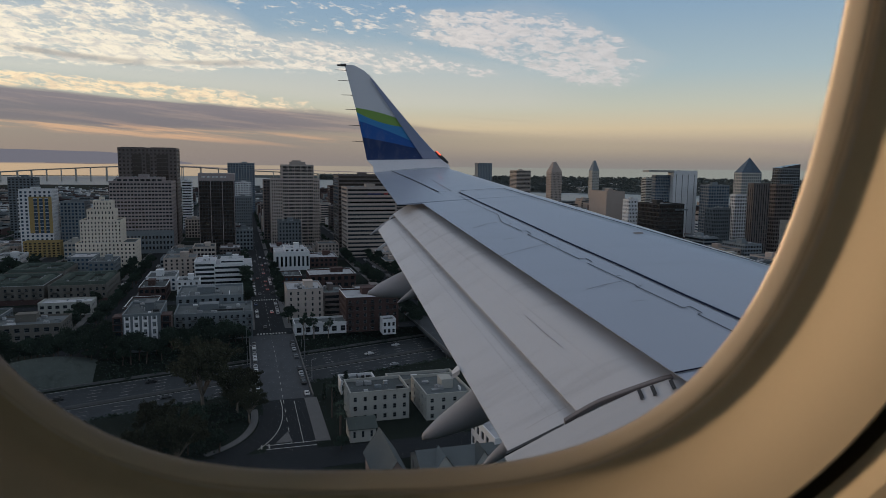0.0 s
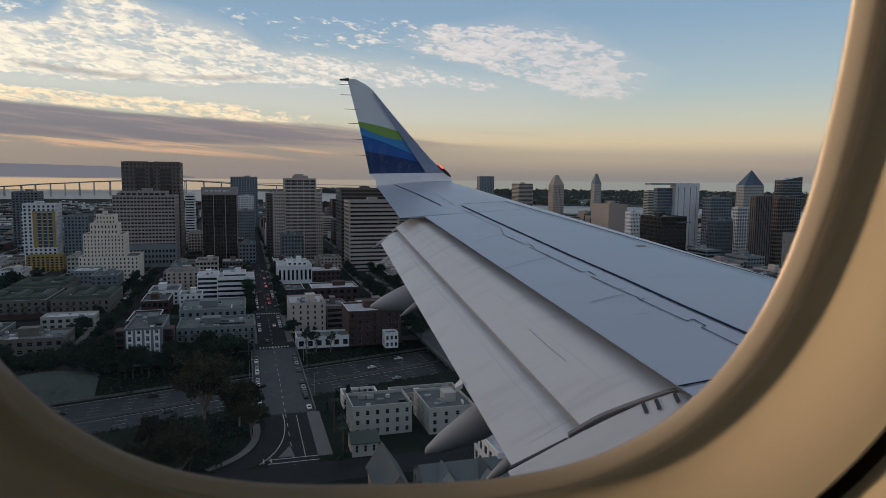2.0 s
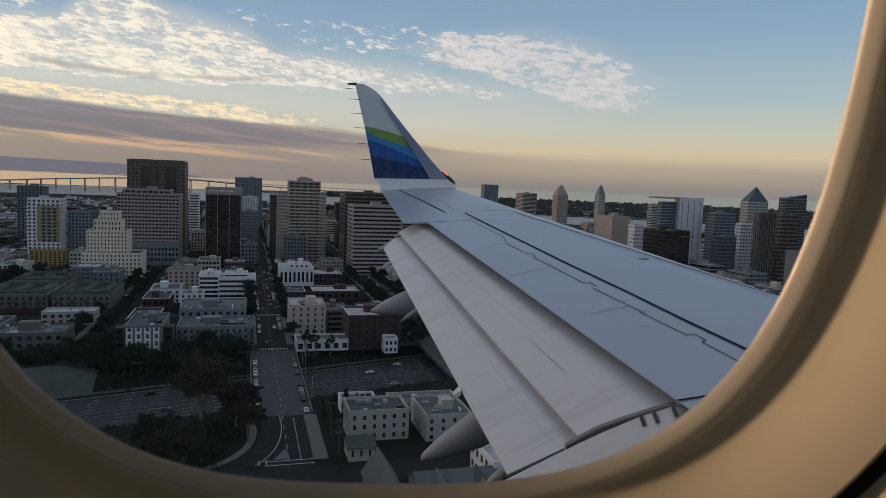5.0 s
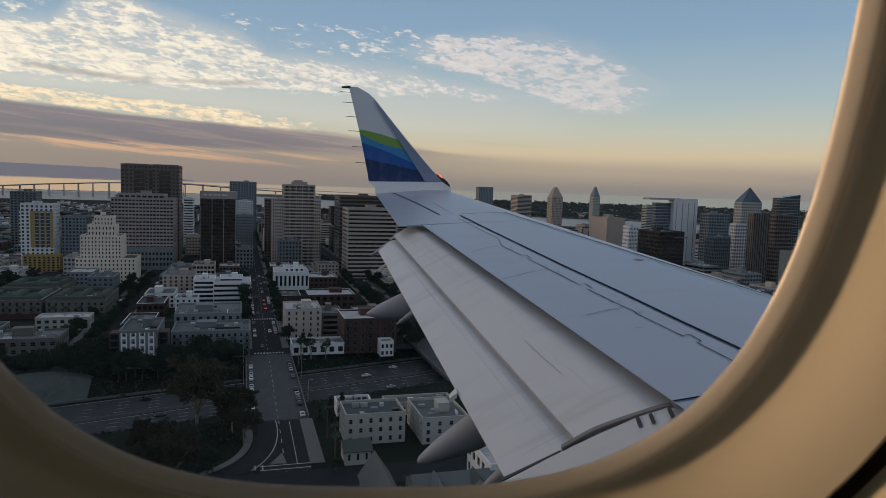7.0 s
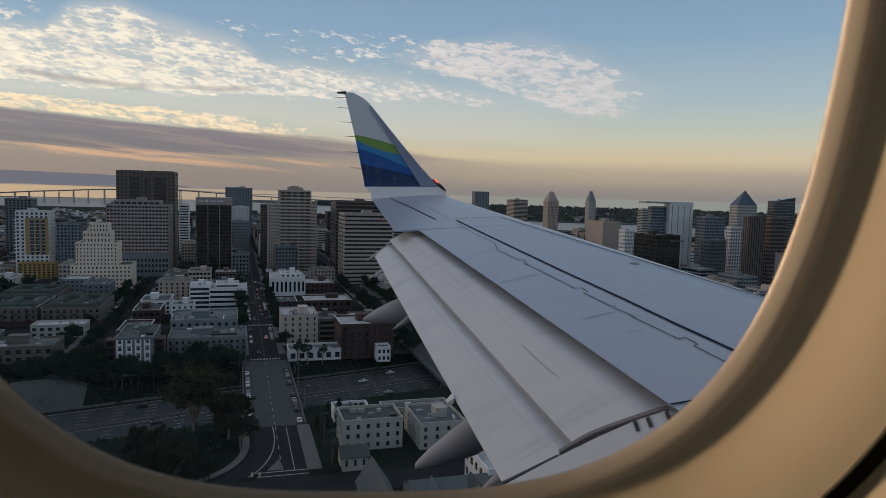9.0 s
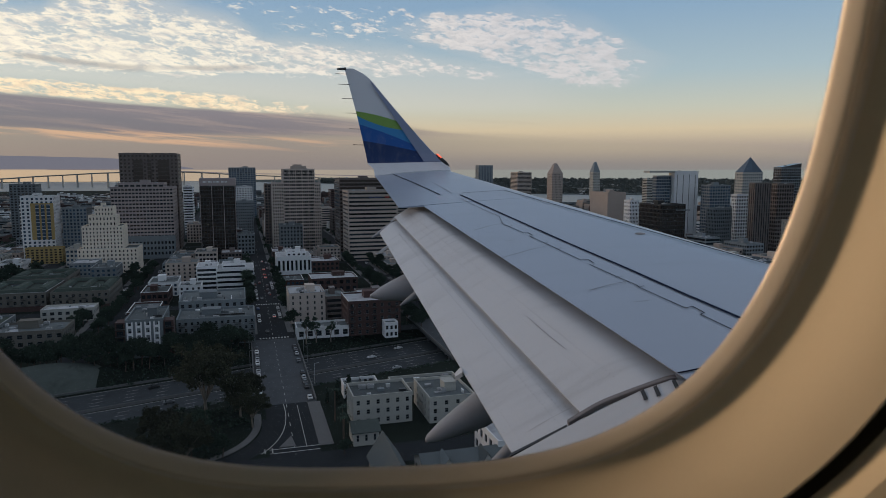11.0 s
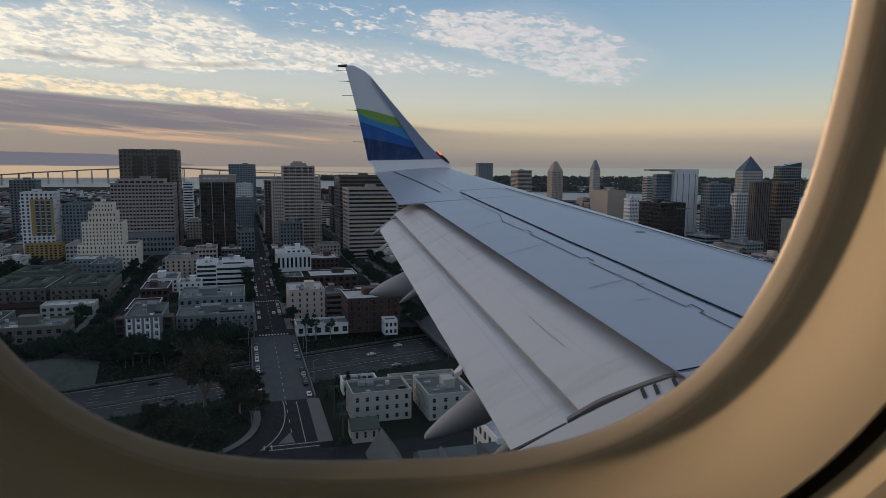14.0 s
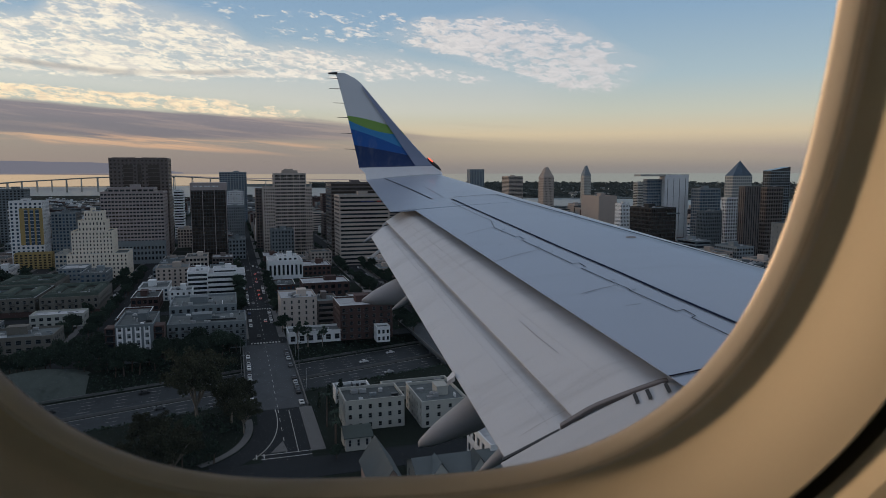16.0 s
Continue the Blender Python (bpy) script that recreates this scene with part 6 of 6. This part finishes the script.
# ------------------------------------------------------------------ trees
def leaf_cloud(s, rng, centre, radius, n, size, squash=0.7):
    for _ in range(n):
        v = Vector((rng.gauss(0, 1), rng.gauss(0, 1), rng.gauss(0, 1))).normalized() * radius * rng.uniform(0.35, 1.1)
        c = Vector(centre) + Vector((v.x, v.y, v.z * squash))
        a = Vector((rng.gauss(0, 1), rng.gauss(0, 1), rng.gauss(0, 0.6))).normalized()
        b = a.orthogonal().normalized()
        b.rotate(Matrix.Rotation(rng.uniform(0, 6.28), 3, a))
        k = size * rng.uniform(0.6, 1.3)
        a, b = a.cross(b) * k, b * k * 0.7
        s.face(c - a, c - b * 0.9, c + a, c + b)


def tree_meshes(seed, height, spread, lumps, leaves, size, limbs):
    rng = random.Random(seed)
    trunk, crown = Shape(), Shape()
    fork = Vector((rng.uniform(-0.4, 0.4), rng.uniform(-0.4, 0.4), height * 0.38))
    trunk.tube((0, 0, -0.3), fork, height * 0.028, height * 0.02, 7)
    for k in range(lumps):
        t = 2 * math.pi * k / lumps + rng.uniform(-0.4, 0.4)
        r = spread * rng.uniform(0.15, 0.8)
        c = Vector((math.cos(t) * r, math.sin(t) * r, height * rng.uniform(0.5, 0.9)))
        if k < limbs:
            trunk.tube(fork, c, height * 0.014, height * 0.004, 5)
        leaf_cloud(crown, rng, c, spread * rng.uniform(0.28, 0.46), leaves, size)
    return trunk.mesh("trunk", BARK), crown


def tree_thing(name, label, meshes, leaf_mat):
    ob = thing(name, site(0, -3000), label, "tree", "trees of the town")
    part("trunk", meshes[0], (), ob)
    part("crown", meshes[1].mesh("crown", leaf_mat), (), ob, "uneven leafy crown")
    return ob


ROUND_A = tree_thing("tree", "dark green broadleaf street tree", tree_meshes(1, 9, 4.2, 13, 230, 0.29, 5), LEAF)
ROUND_B = tree_thing("tree", "dark green spreading tree with gaps", tree_meshes(2, 12, 5.8, 16, 300, 0.32, 6), LEAF)


def gum_tree(seed, height, spread, limbs, twigs, leaves):
    """A loose crown: bare forking limbs that carry small clumps at their ends."""
    rng = random.Random(seed)
    trunk, crown = Shape(), Shape()
    fork = Vector((rng.uniform(-0.6, 0.6), rng.uniform(-0.6, 0.6), height * rng.uniform(0.22, 0.30)))
    trunk.tube((0, 0, -0.3), fork, height * 0.026, height * 0.02, 8)
    for k in range(limbs):
        t = 2 * math.pi * k / limbs + rng.uniform(-0.5, 0.5)
        r = spread * rng.uniform(0.25, 0.7)
        elbow = Vector((math.cos(t) * r * 0.6, math.sin(t) * r * 0.6, height * rng.uniform(0.42, 0.62)))
        trunk.tube(fork, elbow, height * 0.013, height * 0.009, 6)
        for _ in range(twigs):
            c = elbow + Vector((math.cos(t) * r * 0.5 + rng.gauss(0, spread * 0.22), math.sin(t) * r * 0.5 + rng.gauss(0, spread * 0.22), height * rng.uniform(0.06, 0.36)))
            trunk.tube(elbow, c, height * 0.004, height * 0.001, 4)
            for _j in range(3):
                leaf_cloud(crown, rng, c + Vector((rng.gauss(0, 0.7), rng.gauss(0, 0.7), rng.gauss(-0.2, 0.4))), spread * rng.uniform(0.12, 0.21), leaves, 0.27, 0.75)
    return trunk.mesh("trunk", PALE_BARK), crown


TALL = tree_thing("eucalyptus", "tall eucalyptus with bare limbs and rusty leaves", gum_tree(3, 19, 8.0, 9, 8, 85), LEAF_RUST)
SLIM = tree_thing("eucalyptus", "slim eucalyptus with a thin loose crown", gum_tree(9, 15, 4.2, 5, 3, 60), LEAF)


def palm(seed, height):
    rng = random.Random(seed)
    trunk, crown = Shape(), Shape()
    trunk.tube((0, 0, -0.2), (0.3, 0.1, height), 0.28, 0.2, 8)
    for k in range(18):
        t, droop = 2 * math.pi * k / 18 + rng.uniform(-0.1, 0.1), rng.uniform(0.3, 1.3)
        d = Vector((math.cos(t), math.sin(t), 0))
        w = Vector((-d.y, d.x, 0)) * 0.35
        last = Vector((0.3, 0.1, height))
        for j in range(4):
            nxt = last + d * 0.75 + Vector((0, 0, 0.5 - droop * j * 0.42))
            crown.face(last - w * (1 - j * 0.2), last + w * (1 - j * 0.2), nxt + w * (0.8 - j * 0.22), nxt - w * (0.8 - j * 0.22))
            last = nxt
    return trunk.mesh("trunk", BARK), crown


PALM = tree_thing("palm_tree", "slender palm tree with drooping fronds", palm(5, 11), LEAF)
CYPRESS_TRUNK, CYPRESS_CROWN = Shape(), Shape()
CYPRESS_TRUNK.tube((0, 0, -0.2), (0, 0, 8), 0.2, 0.05, 6)
r_ = random.Random(8)
for k in range(9):
    leaf_cloud(CYPRESS_CROWN, r_, (0, 0, 0.8 + k * 0.95), 1.15 * (1 - (k / 10) ** 2) + 0.15, 26, 0.45, 0.8)
CYPRESS = tree_thing("cypress", "narrow dark cypress tree", (CYPRESS_TRUNK.mesh("trunk", BARK), CYPRESS_CROWN), LEAF)

rng = random.Random(21)


def plant(kind, p, q, scale=1.0, z=0.0):
    if not free(p - 1, q - 1, 2, 2):
        return
    ob = copy_thing(kind, site(p, q, z, rng.uniform(0, 360)))
    ob.scale = [scale * rng.uniform(0.85, 1.15)] * 3
    return ob


TREES = [(TALL, 238, -14, 1.3), (TALL, 237, -3, 0.8), (TALL, 244, 0, 0.65), (TALL, 212, -26, 0.75), (SLIM, 333, 28, 1.0), (SLIM, 334, 33, 0.9), (SLIM, 333, 40, 0.8), (SLIM, 243, -1, 0.7), (ROUND_B, 219, -16, 1.0), (TALL, 226, 1, 0.6), (ROUND_B, 204, -8, 0.6), (ROUND_A, 205, -20, 1.0),
         (PALM, 212, 29, 0.9), (PALM, 221, 29.5, 1.0), (PALM, 206, 28.2, 0.8), (PALM, 216, 31, 0.75), (PALM, 209, 30.6, 0.95), (PALM, 203, 27.6, 0.7), (PALM, 224, 27.8, 0.85), (CYPRESS, 241, 31, 1.0), (CYPRESS, 240, 35, 1.25), (CYPRESS, 243, 27.5, 0.8), (ROUND_A, 196, 27, 0.6), (ROUND_B, 228, 55, 0.8)]
for kind, p, q, k in TREES:
    plant(kind, p, q, k)
for q in np.arange(-180, 0, 2.6):
    plant(rng.choice((ROUND_A, ROUND_B, ROUND_B)), 337 + TRENCH * q + rng.uniform(-4, 15), q, rng.uniform(0.75, 1.2))
for q in np.arange(-57, -1, 3.1):
    ob = copy_thing(rng.choice((ROUND_A, ROUND_B)), site(331 + TRENCH * q + rng.uniform(-3, 5), q, -2.0, rng.uniform(0, 360)))
    ob.scale = [rng.uniform(0.85, 1.2)] * 3
for q in np.arange(26, 190, 6):
    plant(rng.choice((ROUND_A, ROUND_B)), 337 + TRENCH * q + rng.uniform(-2, 6), q, rng.uniform(0.5, 0.9))
for p in np.arange(346, 620, 7):
    for q in (2.6, 23.2, -72.5, -84.5, 89.5, 110.5, -159.5, -171.5):
        if rng.random() < 0.8 and abs(q) < p * 0.75:
            plant(rng.choice((ROUND_A, ROUND_A, ROUND_B)), p + rng.uniform(-3, 3), q, rng.uniform(0.6, 1.05))
for _ in range(44):
    q = rng.uniform(-180, -4)
    plant(rng.choice((ROUND_A, ROUND_B, TALL)), 200 + rng.uniform(-40, 12) + TRENCH * q, q, rng.uniform(0.6, 1.05))
# ivy and scrub on the slopes of the cutting and beside the slip road
s = Shape()
for _ in range(2600):
    q = rng.uniform(-190, 200)
    north = rng.random() < 0.6
    if 0 < q < 26 or 86 < q < 114 or (north and -106 < q < -59):
        continue
    k = rng.random()
    p, z = (321 + 15 * k, -6.3 + 6.3 * min(1, k * 1.2)) if north else (268 - 13 * k, -6.3 + 6.3 * min(1, k * 1.15))
    x, y, z = along(p, q, z)
    leaf_cloud(s, rng, (x, y, z + 0.5), rng.uniform(0.7, 2.0), 13, 0.42, 0.6)
for _ in range(1500):
    p, q = rng.uniform(196, 258), rng.uniform(-75, 0.5)
    if p > 250 + TRENCH * q or (p > 232 + TRENCH * q and q < -30) or (p < 226 and q > -8) or p < 203 or not free(p, q, 1, 1):
        continue
    x, y, z = on_grid(p, q)
    leaf_cloud(s, rng, (x, y, 0.5), rng.uniform(0.6, 2.2), 14, 0.36, 0.65)
tagged(new("scrub", s.mesh("scrub", LEAF)), "dark ivy and scrub on the motorway slopes", "shrubs", kind="stuff")
# more trees along the farther streets
s = Shape()
for p in np.arange(560, 1500, 16):
    for q0 in AVENUES:
        if abs(q0) > p * 0.72:
            continue
        for q in (q0 - 10, q0 + 10):
            if rng.random() < 0.42 and free(p - 1, q - 1, 2, 2):
                x, y, _ = on_grid(p + rng.uniform(-6, 6), q)
                h = rng.uniform(4, 8)
                for k in range(4):
                    leaf_cloud(s, rng, (x + rng.uniform(-1.6, 1.6), y + rng.uniform(-1.6, 1.6), h * rng.uniform(0.45, 0.8)), 1.9, 9, 1.1)
tagged(new("street_trees", s.mesh("street_trees", LEAF)), "rows of dark street trees in the town", "trees", kind="stuff")
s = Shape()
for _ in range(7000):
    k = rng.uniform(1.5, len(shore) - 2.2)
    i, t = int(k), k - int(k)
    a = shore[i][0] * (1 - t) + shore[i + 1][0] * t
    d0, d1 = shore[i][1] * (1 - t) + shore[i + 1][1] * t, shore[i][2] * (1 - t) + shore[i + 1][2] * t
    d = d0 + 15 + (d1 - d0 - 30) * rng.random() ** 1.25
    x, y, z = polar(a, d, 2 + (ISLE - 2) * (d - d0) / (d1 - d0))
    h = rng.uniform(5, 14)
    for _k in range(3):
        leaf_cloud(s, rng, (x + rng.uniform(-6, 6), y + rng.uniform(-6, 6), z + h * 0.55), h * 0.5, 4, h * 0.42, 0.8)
tagged(new("island_woods", s.mesh("island_woods", LEAF_HAZED)), "woods on the island across the bay, paled for haze", "woods", kind="stuff")
for _ in range(150):
    a = rng.uniform(-8, 34)
    n0 = float(np.interp(a, [x[0] for x in shore], [x[1] for x in shore]))
    w, d, h = rng.uniform(12, 46), rng.uniform(12, 30), rng.uniform(6, 17)
    s = Shape()
    s.box(0, 0, 0, w, d, h, 0, False)
    s.box(-0.4, -0.4, h, w + 0.4, d + 0.4, h + 0.8, 1)
    s.box(w * 0.3, d * 0.3, h + 0.8, w * 0.55, d * 0.6, h + 3, 1)
    for k in range(int(h / 3.5)):
        s.box(0.8, -0.15, 1.2 + k * 3.5, w - 0.8, 0.1, 2.6 + k * 3.5, 2)
    ob = new("shore_house", s.mesh("shore_house", FACADES[rng.choice(("white", "cream", "grey"))], ROOF_GREY, GLASS_DARK))
    ob.matrix_world = Matrix.Translation(polar(a, min(4650, n0 + 15 + 1500 * rng.random() ** 1.8), 1.5)) @ Matrix.Rotation(rng.uniform(-0.4, 0.4), 4, "Z")
    tagged(ob, "low pale house on the far shore", "building", "houses on the island")

# ------------------------------------------------------------------ the long bridge over the bay
line = [(-42, 3450, 30), (-37, 3500, 36), (-33, 3550, 42), (-30.8, 3600, 51), (-28.7, 3620, 58), (-26.5, 3600, 66), (-23.8, 3700, 70), (-20.6, 3950, 69), (-17.6, 4050, 57), (-14.5, 4000, 47), (-10.5, 4050, 35), (-7.7, 4200, 22), (-6.5, 4250, 12)]
fine_line = []
for k in np.linspace(0, len(line) - 1, 82):
    i = min(int(k), len(line) - 2)
    p_, q_ = np.array(polar(*line[i])), np.array(polar(*line[i + 1]))
    a_, b_ = np.array(polar(*line[max(0, i - 1)])), np.array(polar(*line[min(len(line) - 1, i + 2)]))
    t = k - i
    fine_line.append(Vector(0.5 * ((2 * p_) + (q_ - a_) * t + (2 * a_ - 5 * p_ + 4 * q_ - b_) * t * t + (3 * p_ - a_ - 3 * q_ + b_) * t ** 3)))
bay_bridge = thing("bay_bridge", Matrix.Identity(4), "long curved grey bridge on slender piers over the bay", "bridge")
s = Shape()
rings = []
for i, c in enumerate(fine_line):
    d = (fine_line[min(i + 1, 81)] - fine_line[max(i - 1, 0)]).normalized()
    w = Vector((-d.y, d.x, 0)).normalized()
    rings.append([c + w * 9 + Vector((0, 0, 1.2)), c - w * 9 + Vector((0, 0, 1.2)), c - w * 9 - Vector((0, 0, 0.6)), c - w * 5 - Vector((0, 0, 4.2)), c + w * 5 - Vector((0, 0, 4.2)), c + w * 9 - Vector((0, 0, 0.6))])
s.loft(rings)
part("deck", s, FACADES["cream"], bay_bridge, "grey-blue bridge deck with its girder")
for i in range(2, 80, 3):
    c = fine_line[i]
    if c.z > 9:
        d = (fine_line[i + 1] - fine_line[i - 1]).normalized()
        w = Vector((-d.y, d.x, 0)).normalized()
        s = Shape()
        for sg in (-1, 1):
            s.tube((c.x + w.x * 6.5 * sg, c.y + w.y * 6.5 * sg, -1), (c.x + w.x * 5 * sg, c.y + w.y * 5 * sg, c.z - 5), 3.0, 2.2, 6)
        s.tube(c - w * 8 - Vector((0, 0, 5)), c + w * 8 - Vector((0, 0, 5)), 2.0, 2.0, 6)
        part("pier", s, FACADES["cream"], bay_bridge, "tall paired bridge pier")

# ------------------------------------------------------------------ harbour cranes
for a, d, h, lean in ((-25.5, 2750, 38, 12), (-23.4, 2680, 44, -16), (-22.6, 2700, 34, 20), (-31.0, 2700, 36, 10), (-19.5, 2560, 30, 14)):
    ob = thing("harbour_crane", Matrix.Translation(polar(a, d)), "slim grey harbour crane with a raised jib", "crane", "harbour cranes")
    s = Shape()
    for x, y in ((-4, -4), (4, -4), (4, 4), (-4, 4)):
        s.tube((x, y, 0), (x * 0.4, y * 0.4, h * 0.6), 0.8, 0.6, 5)
    s.box(-4, -4, h * 0.6, 4, 4, h * 0.72)
    part("tower_legs", s, FACADES["grey"], ob, "four-legged crane portal")
    s = Shape()
    s.tube((0, 0, h * 0.66), (lean, 0, h * 1.15), 0.9, 0.5, 5)
    s.tube((0, 0, h * 0.72), (lean * 0.1, 0, h), 0.5, 0.4, 5)
    part("jib", s, FACADES["grey"], ob, "slanting crane jib")

# ------------------------------------------------------------------ cars
def car_meshes(paint):
    body = Shape()
    prof = [(-2.2, 0.35), (-2.25, 0.75), (-1.9, 0.95), (-1.5, 1.0), (-0.9, 1.42), (0.5, 1.45), (1.15, 1.0), (2.05, 0.85), (2.2, 0.6), (2.15, 0.35)]
    rings = []
    for y, k in ((-0.88, 0.92), (-0.82, 1.0), (0.82, 1.0), (0.88, 0.92)):
        rings.append([(x, y * (0.82 if z > 1.05 else 1.0), 0.35 + (z - 0.35) * k) for x, z in prof])
    body.loft(rings)
    glass = Shape()
    for y, sg in ((-0.745, -1), (0.745, 1)):
        q = [(-1.25, y, 1.06), (0.95, y, 1.06), (0.45, y * 0.95, 1.38), (-0.85, y * 0.95, 1.38)]
        glass.face(*(q if sg < 0 else q[::-1]))
    glass.face((1.13, -0.62, 1.04), (1.13, 0.62, 1.04), (0.60, 0.58, 1.42), (0.60, -0.58, 1.42))
    glass.face((-1.47, 0.62, 1.04), (-1.47, -0.62, 1.04), (-0.98, -0.58, 1.40), (-0.98, 0.58, 1.40))
    glass.v = [(x * 1.02, y * 1.03, z + 0.01) for x, y, z in glass.v]
    return body.mesh("body", paint), glass.mesh("windows", GLASS_DARK)


WHEEL = Shape()
WHEEL.tube((0, -0.11, 0), (0, 0.11, 0), 0.33, 0.33, 12)
WHEEL = WHEEL.mesh("wheel", TYRE)
CARS = []
NAMES = ["white", "silver", "black", "dark grey", "red", "blue"]
for colour, paint in zip(NAMES, CAR_PAINTS):
    ob = thing("car", site(-400, 0), colour + " passenger car on the road", "car", "cars in the town")
    bm_, gl_ = car_meshes(paint)
    part("body", bm_, (), ob)
    part("windows", gl_, (), ob, "dark car windows")
    for x in (-1.35, 1.35):
        for y in (-0.8, 0.8):
            part("wheel", WHEEL, (), ob).location = (x, y, 0.33)
    CARS.append(ob)
USED = set()


def park(p, q, z, turn):
    k = rng.choices(range(6), (7, 5, 4, 4, 1, 1))[0]
    if k in USED:
        return copy_thing(CARS[k], site(p, q, z, turn))
    USED.add(k)
    CARS[k].matrix_world = site(p, q, z, turn)
    return CARS[k]


for p in np.arange(250, 330, 6.3):
    for q, turn in ((4.2, -90), (21.8, 90)):
        if rng.random() < 0.86:
            park(p + rng.uniform(-0.5, 0.5), q, 0.18, turn)
for a, q in ((252, -90), (260, -64), (264, -30), (283, -70), (288, -38), (279, 58), (287, 74), (256, 66), (263, 96), (277, 110), (290, -100), (255, -120)):
    park(a + 23.5 + TRENCH * q, q, TR_DEEP + 0.08, math.degrees(math.atan(TRENCH)) + (0 if a < 271.5 else 180))
for p in np.arange(345, 640, 7):
    for q, turn in ((7.2, -90), (18.8, 90), (-66.8, 90), (-80.4, -90), (93.6, -90), (105.8, 90)):
        if rng.random() < 0.5 and abs(q) < p * 0.6 and not any(abs(p - st) < 9 for st in STREETS):
            park(p, q, 0.06, turn)
TAIL = Shape()
TAIL.box(-2.32, -0.12, 0.72, -2.22, 0.12, 0.88)
TAIL = TAIL.mesh("tail_lamp", LAMP_RED)
for p, q, turn in ((360, 10.5, -90), (398, 15.6, 90), (455, 10.4, -90), (472, 15.7, 90), (488, 15.3, 90), (505, 15.5, 90), (520, 10.4, -90), (545, 15.5, 90), (562, 15.3, 90), (590, 15.6, 90), (612, 10.2, -90), (640, 15.4, 90)):
    c = park(p, q, 0.07, turn)
    if turn > 0:
        for y in (-0.6, 0.6):
            part("tail_lamp", TAIL, (), c, "lit red tail lamp").location = (0, y, 0)
for k in range(10):
    park(402 + (k // 5) * 7, 32 + (k % 5) * 3.2, 0.1, 90)

# ------------------------------------------------------------------ street lamps
for p, q, h in ((334, -30, 7), (335, -8, 7), (318, 25.5, 8), (300, 25.5, 8), (268, 25.5, 8), (350, 24.5, 8), (330, 1, 8), (295, 1, 8)):
    ob = thing("street_lamp", site(p, q), "tall street lamp on a thin pole", "street lamp", "street lamps")
    s = Shape()
    s.tube((0, 0, 0), (0, 0, h), 0.11, 0.07, 6)
    s.tube((0, 0, h), (1.4, 0, h + 0.3), 0.06, 0.05, 6)
    part("pole", s, UNIT, ob)
    s = Shape()
    s.box(1.2, -0.14, h + 0.16, 1.8, 0.14, h + 0.32)
    part("lamp_head", s, UNIT, ob, "flat lamp head")
    if q < 0:
        s = Shape()
        s.box(1.25, -0.12, h + 0.08, 1.75, 0.12, h + 0.155)
        part("bulb", s, LAMP_WHITE, ob, "lit white lamp glass")

# ------------------------------------------------------------------ the slip road and its kerbs
def bent_strip(name, points, width, z, thick, material, label, category):
    s = Shape()
    rings = []
    for i, (p, q) in enumerate(points):
        a, b = points[max(0, i - 1)], points[min(len(points) - 1, i + 1)]
        d = Vector((b[1] - a[1], b[0] - a[0])).normalized()
        n = Vector((-d.y, d.x)) * width / 2
        rings.append([(q + n.x, p + n.y, z), (q - n.x, p - n.y, z), (q - n.x, p - n.y, z - thick), (q + n.x, p + n.y, z - thick)])
    s.loft(rings)
    ob = new(name, s.mesh(name, material))
    ob.matrix_world = site(0, 0)
    return tagged(ob, label, category, kind="structure")


def bend(p0, q0, p1, q1, p2, q2, n=14):
    return [((1 - t) ** 2 * p0 + 2 * t * (1 - t) * p1 + t * t * p2, (1 - t) ** 2 * q0 + 2 * t * (1 - t) * q1 + t * t * q2) for t in np.linspace(0, 1, n)]


bent_strip("pavement", bend(238, 2.5, 212, 4.5, 203, -12), 2.4, 0.2, 0.2, SIDEWALK, "curved concrete pavement at the corner", "pavement")
bent_strip("road", bend(232, 7.5, 209, 8.5, 199, -8), 7.0, 0.09, 0.05, ASPHALT, "dark asphalt slip road round the corner", "road")
bent_strip("road_marking", bend(246, 12, 216, 13.5, 203, 3), 0.28, 0.135, 0.02, PAINT_WHITE, "curved white edge line", "road marking")
s = Shape()
s.loft([[(8.5, 206.5, z), (13.5, 206.5, z), (12.6, 215, z)] for z in (0.07, 0.24)])
ob = new("traffic_island", s.mesh("traffic_island", SIDEWALK))
ob.matrix_world = site(0, 0)
tagged(ob, "pale triangular concrete traffic island", "traffic island", kind="structure")
# rough bank and walls beside the motorway
for a, h in ((268, 1.0), (321.5, 1.2)):
    s = Shape()
    for k in range(-22, 22):
        s.loft([[along(a + w, q, TR_DEEP + z) for w, z in ((-0.2, 0), (-0.2, h), (0.2, h), (0.2, 0))] for q in (k * 10, k * 10 + 10)], caps=False)
    tagged(new("edge_barrier", s.mesh("edge_barrier", SIDEWALK)), "low concrete wall along the motorway", "barrier", kind="structure")
ob = thing("sign_gantry", Matrix.Translation(Vector(along(300, 150, TR_DEEP))) @ Matrix.Rotation(radians(GRID + 16.7), 4, "Z"), "green overhead road sign on two posts", "road sign")
for y in (-9, 9):
    s = Shape()
    s.tube((0, y, 0), (0, y, 6.5), 0.2, 0.15, 8)
    part("post", s, UNIT, ob)
s = Shape()
s.box(-0.1, -8, 4.6, 0.1, 2, 7.2)
part("sign_panel", s, SIGN_GREEN, ob, "plain green sign panel")
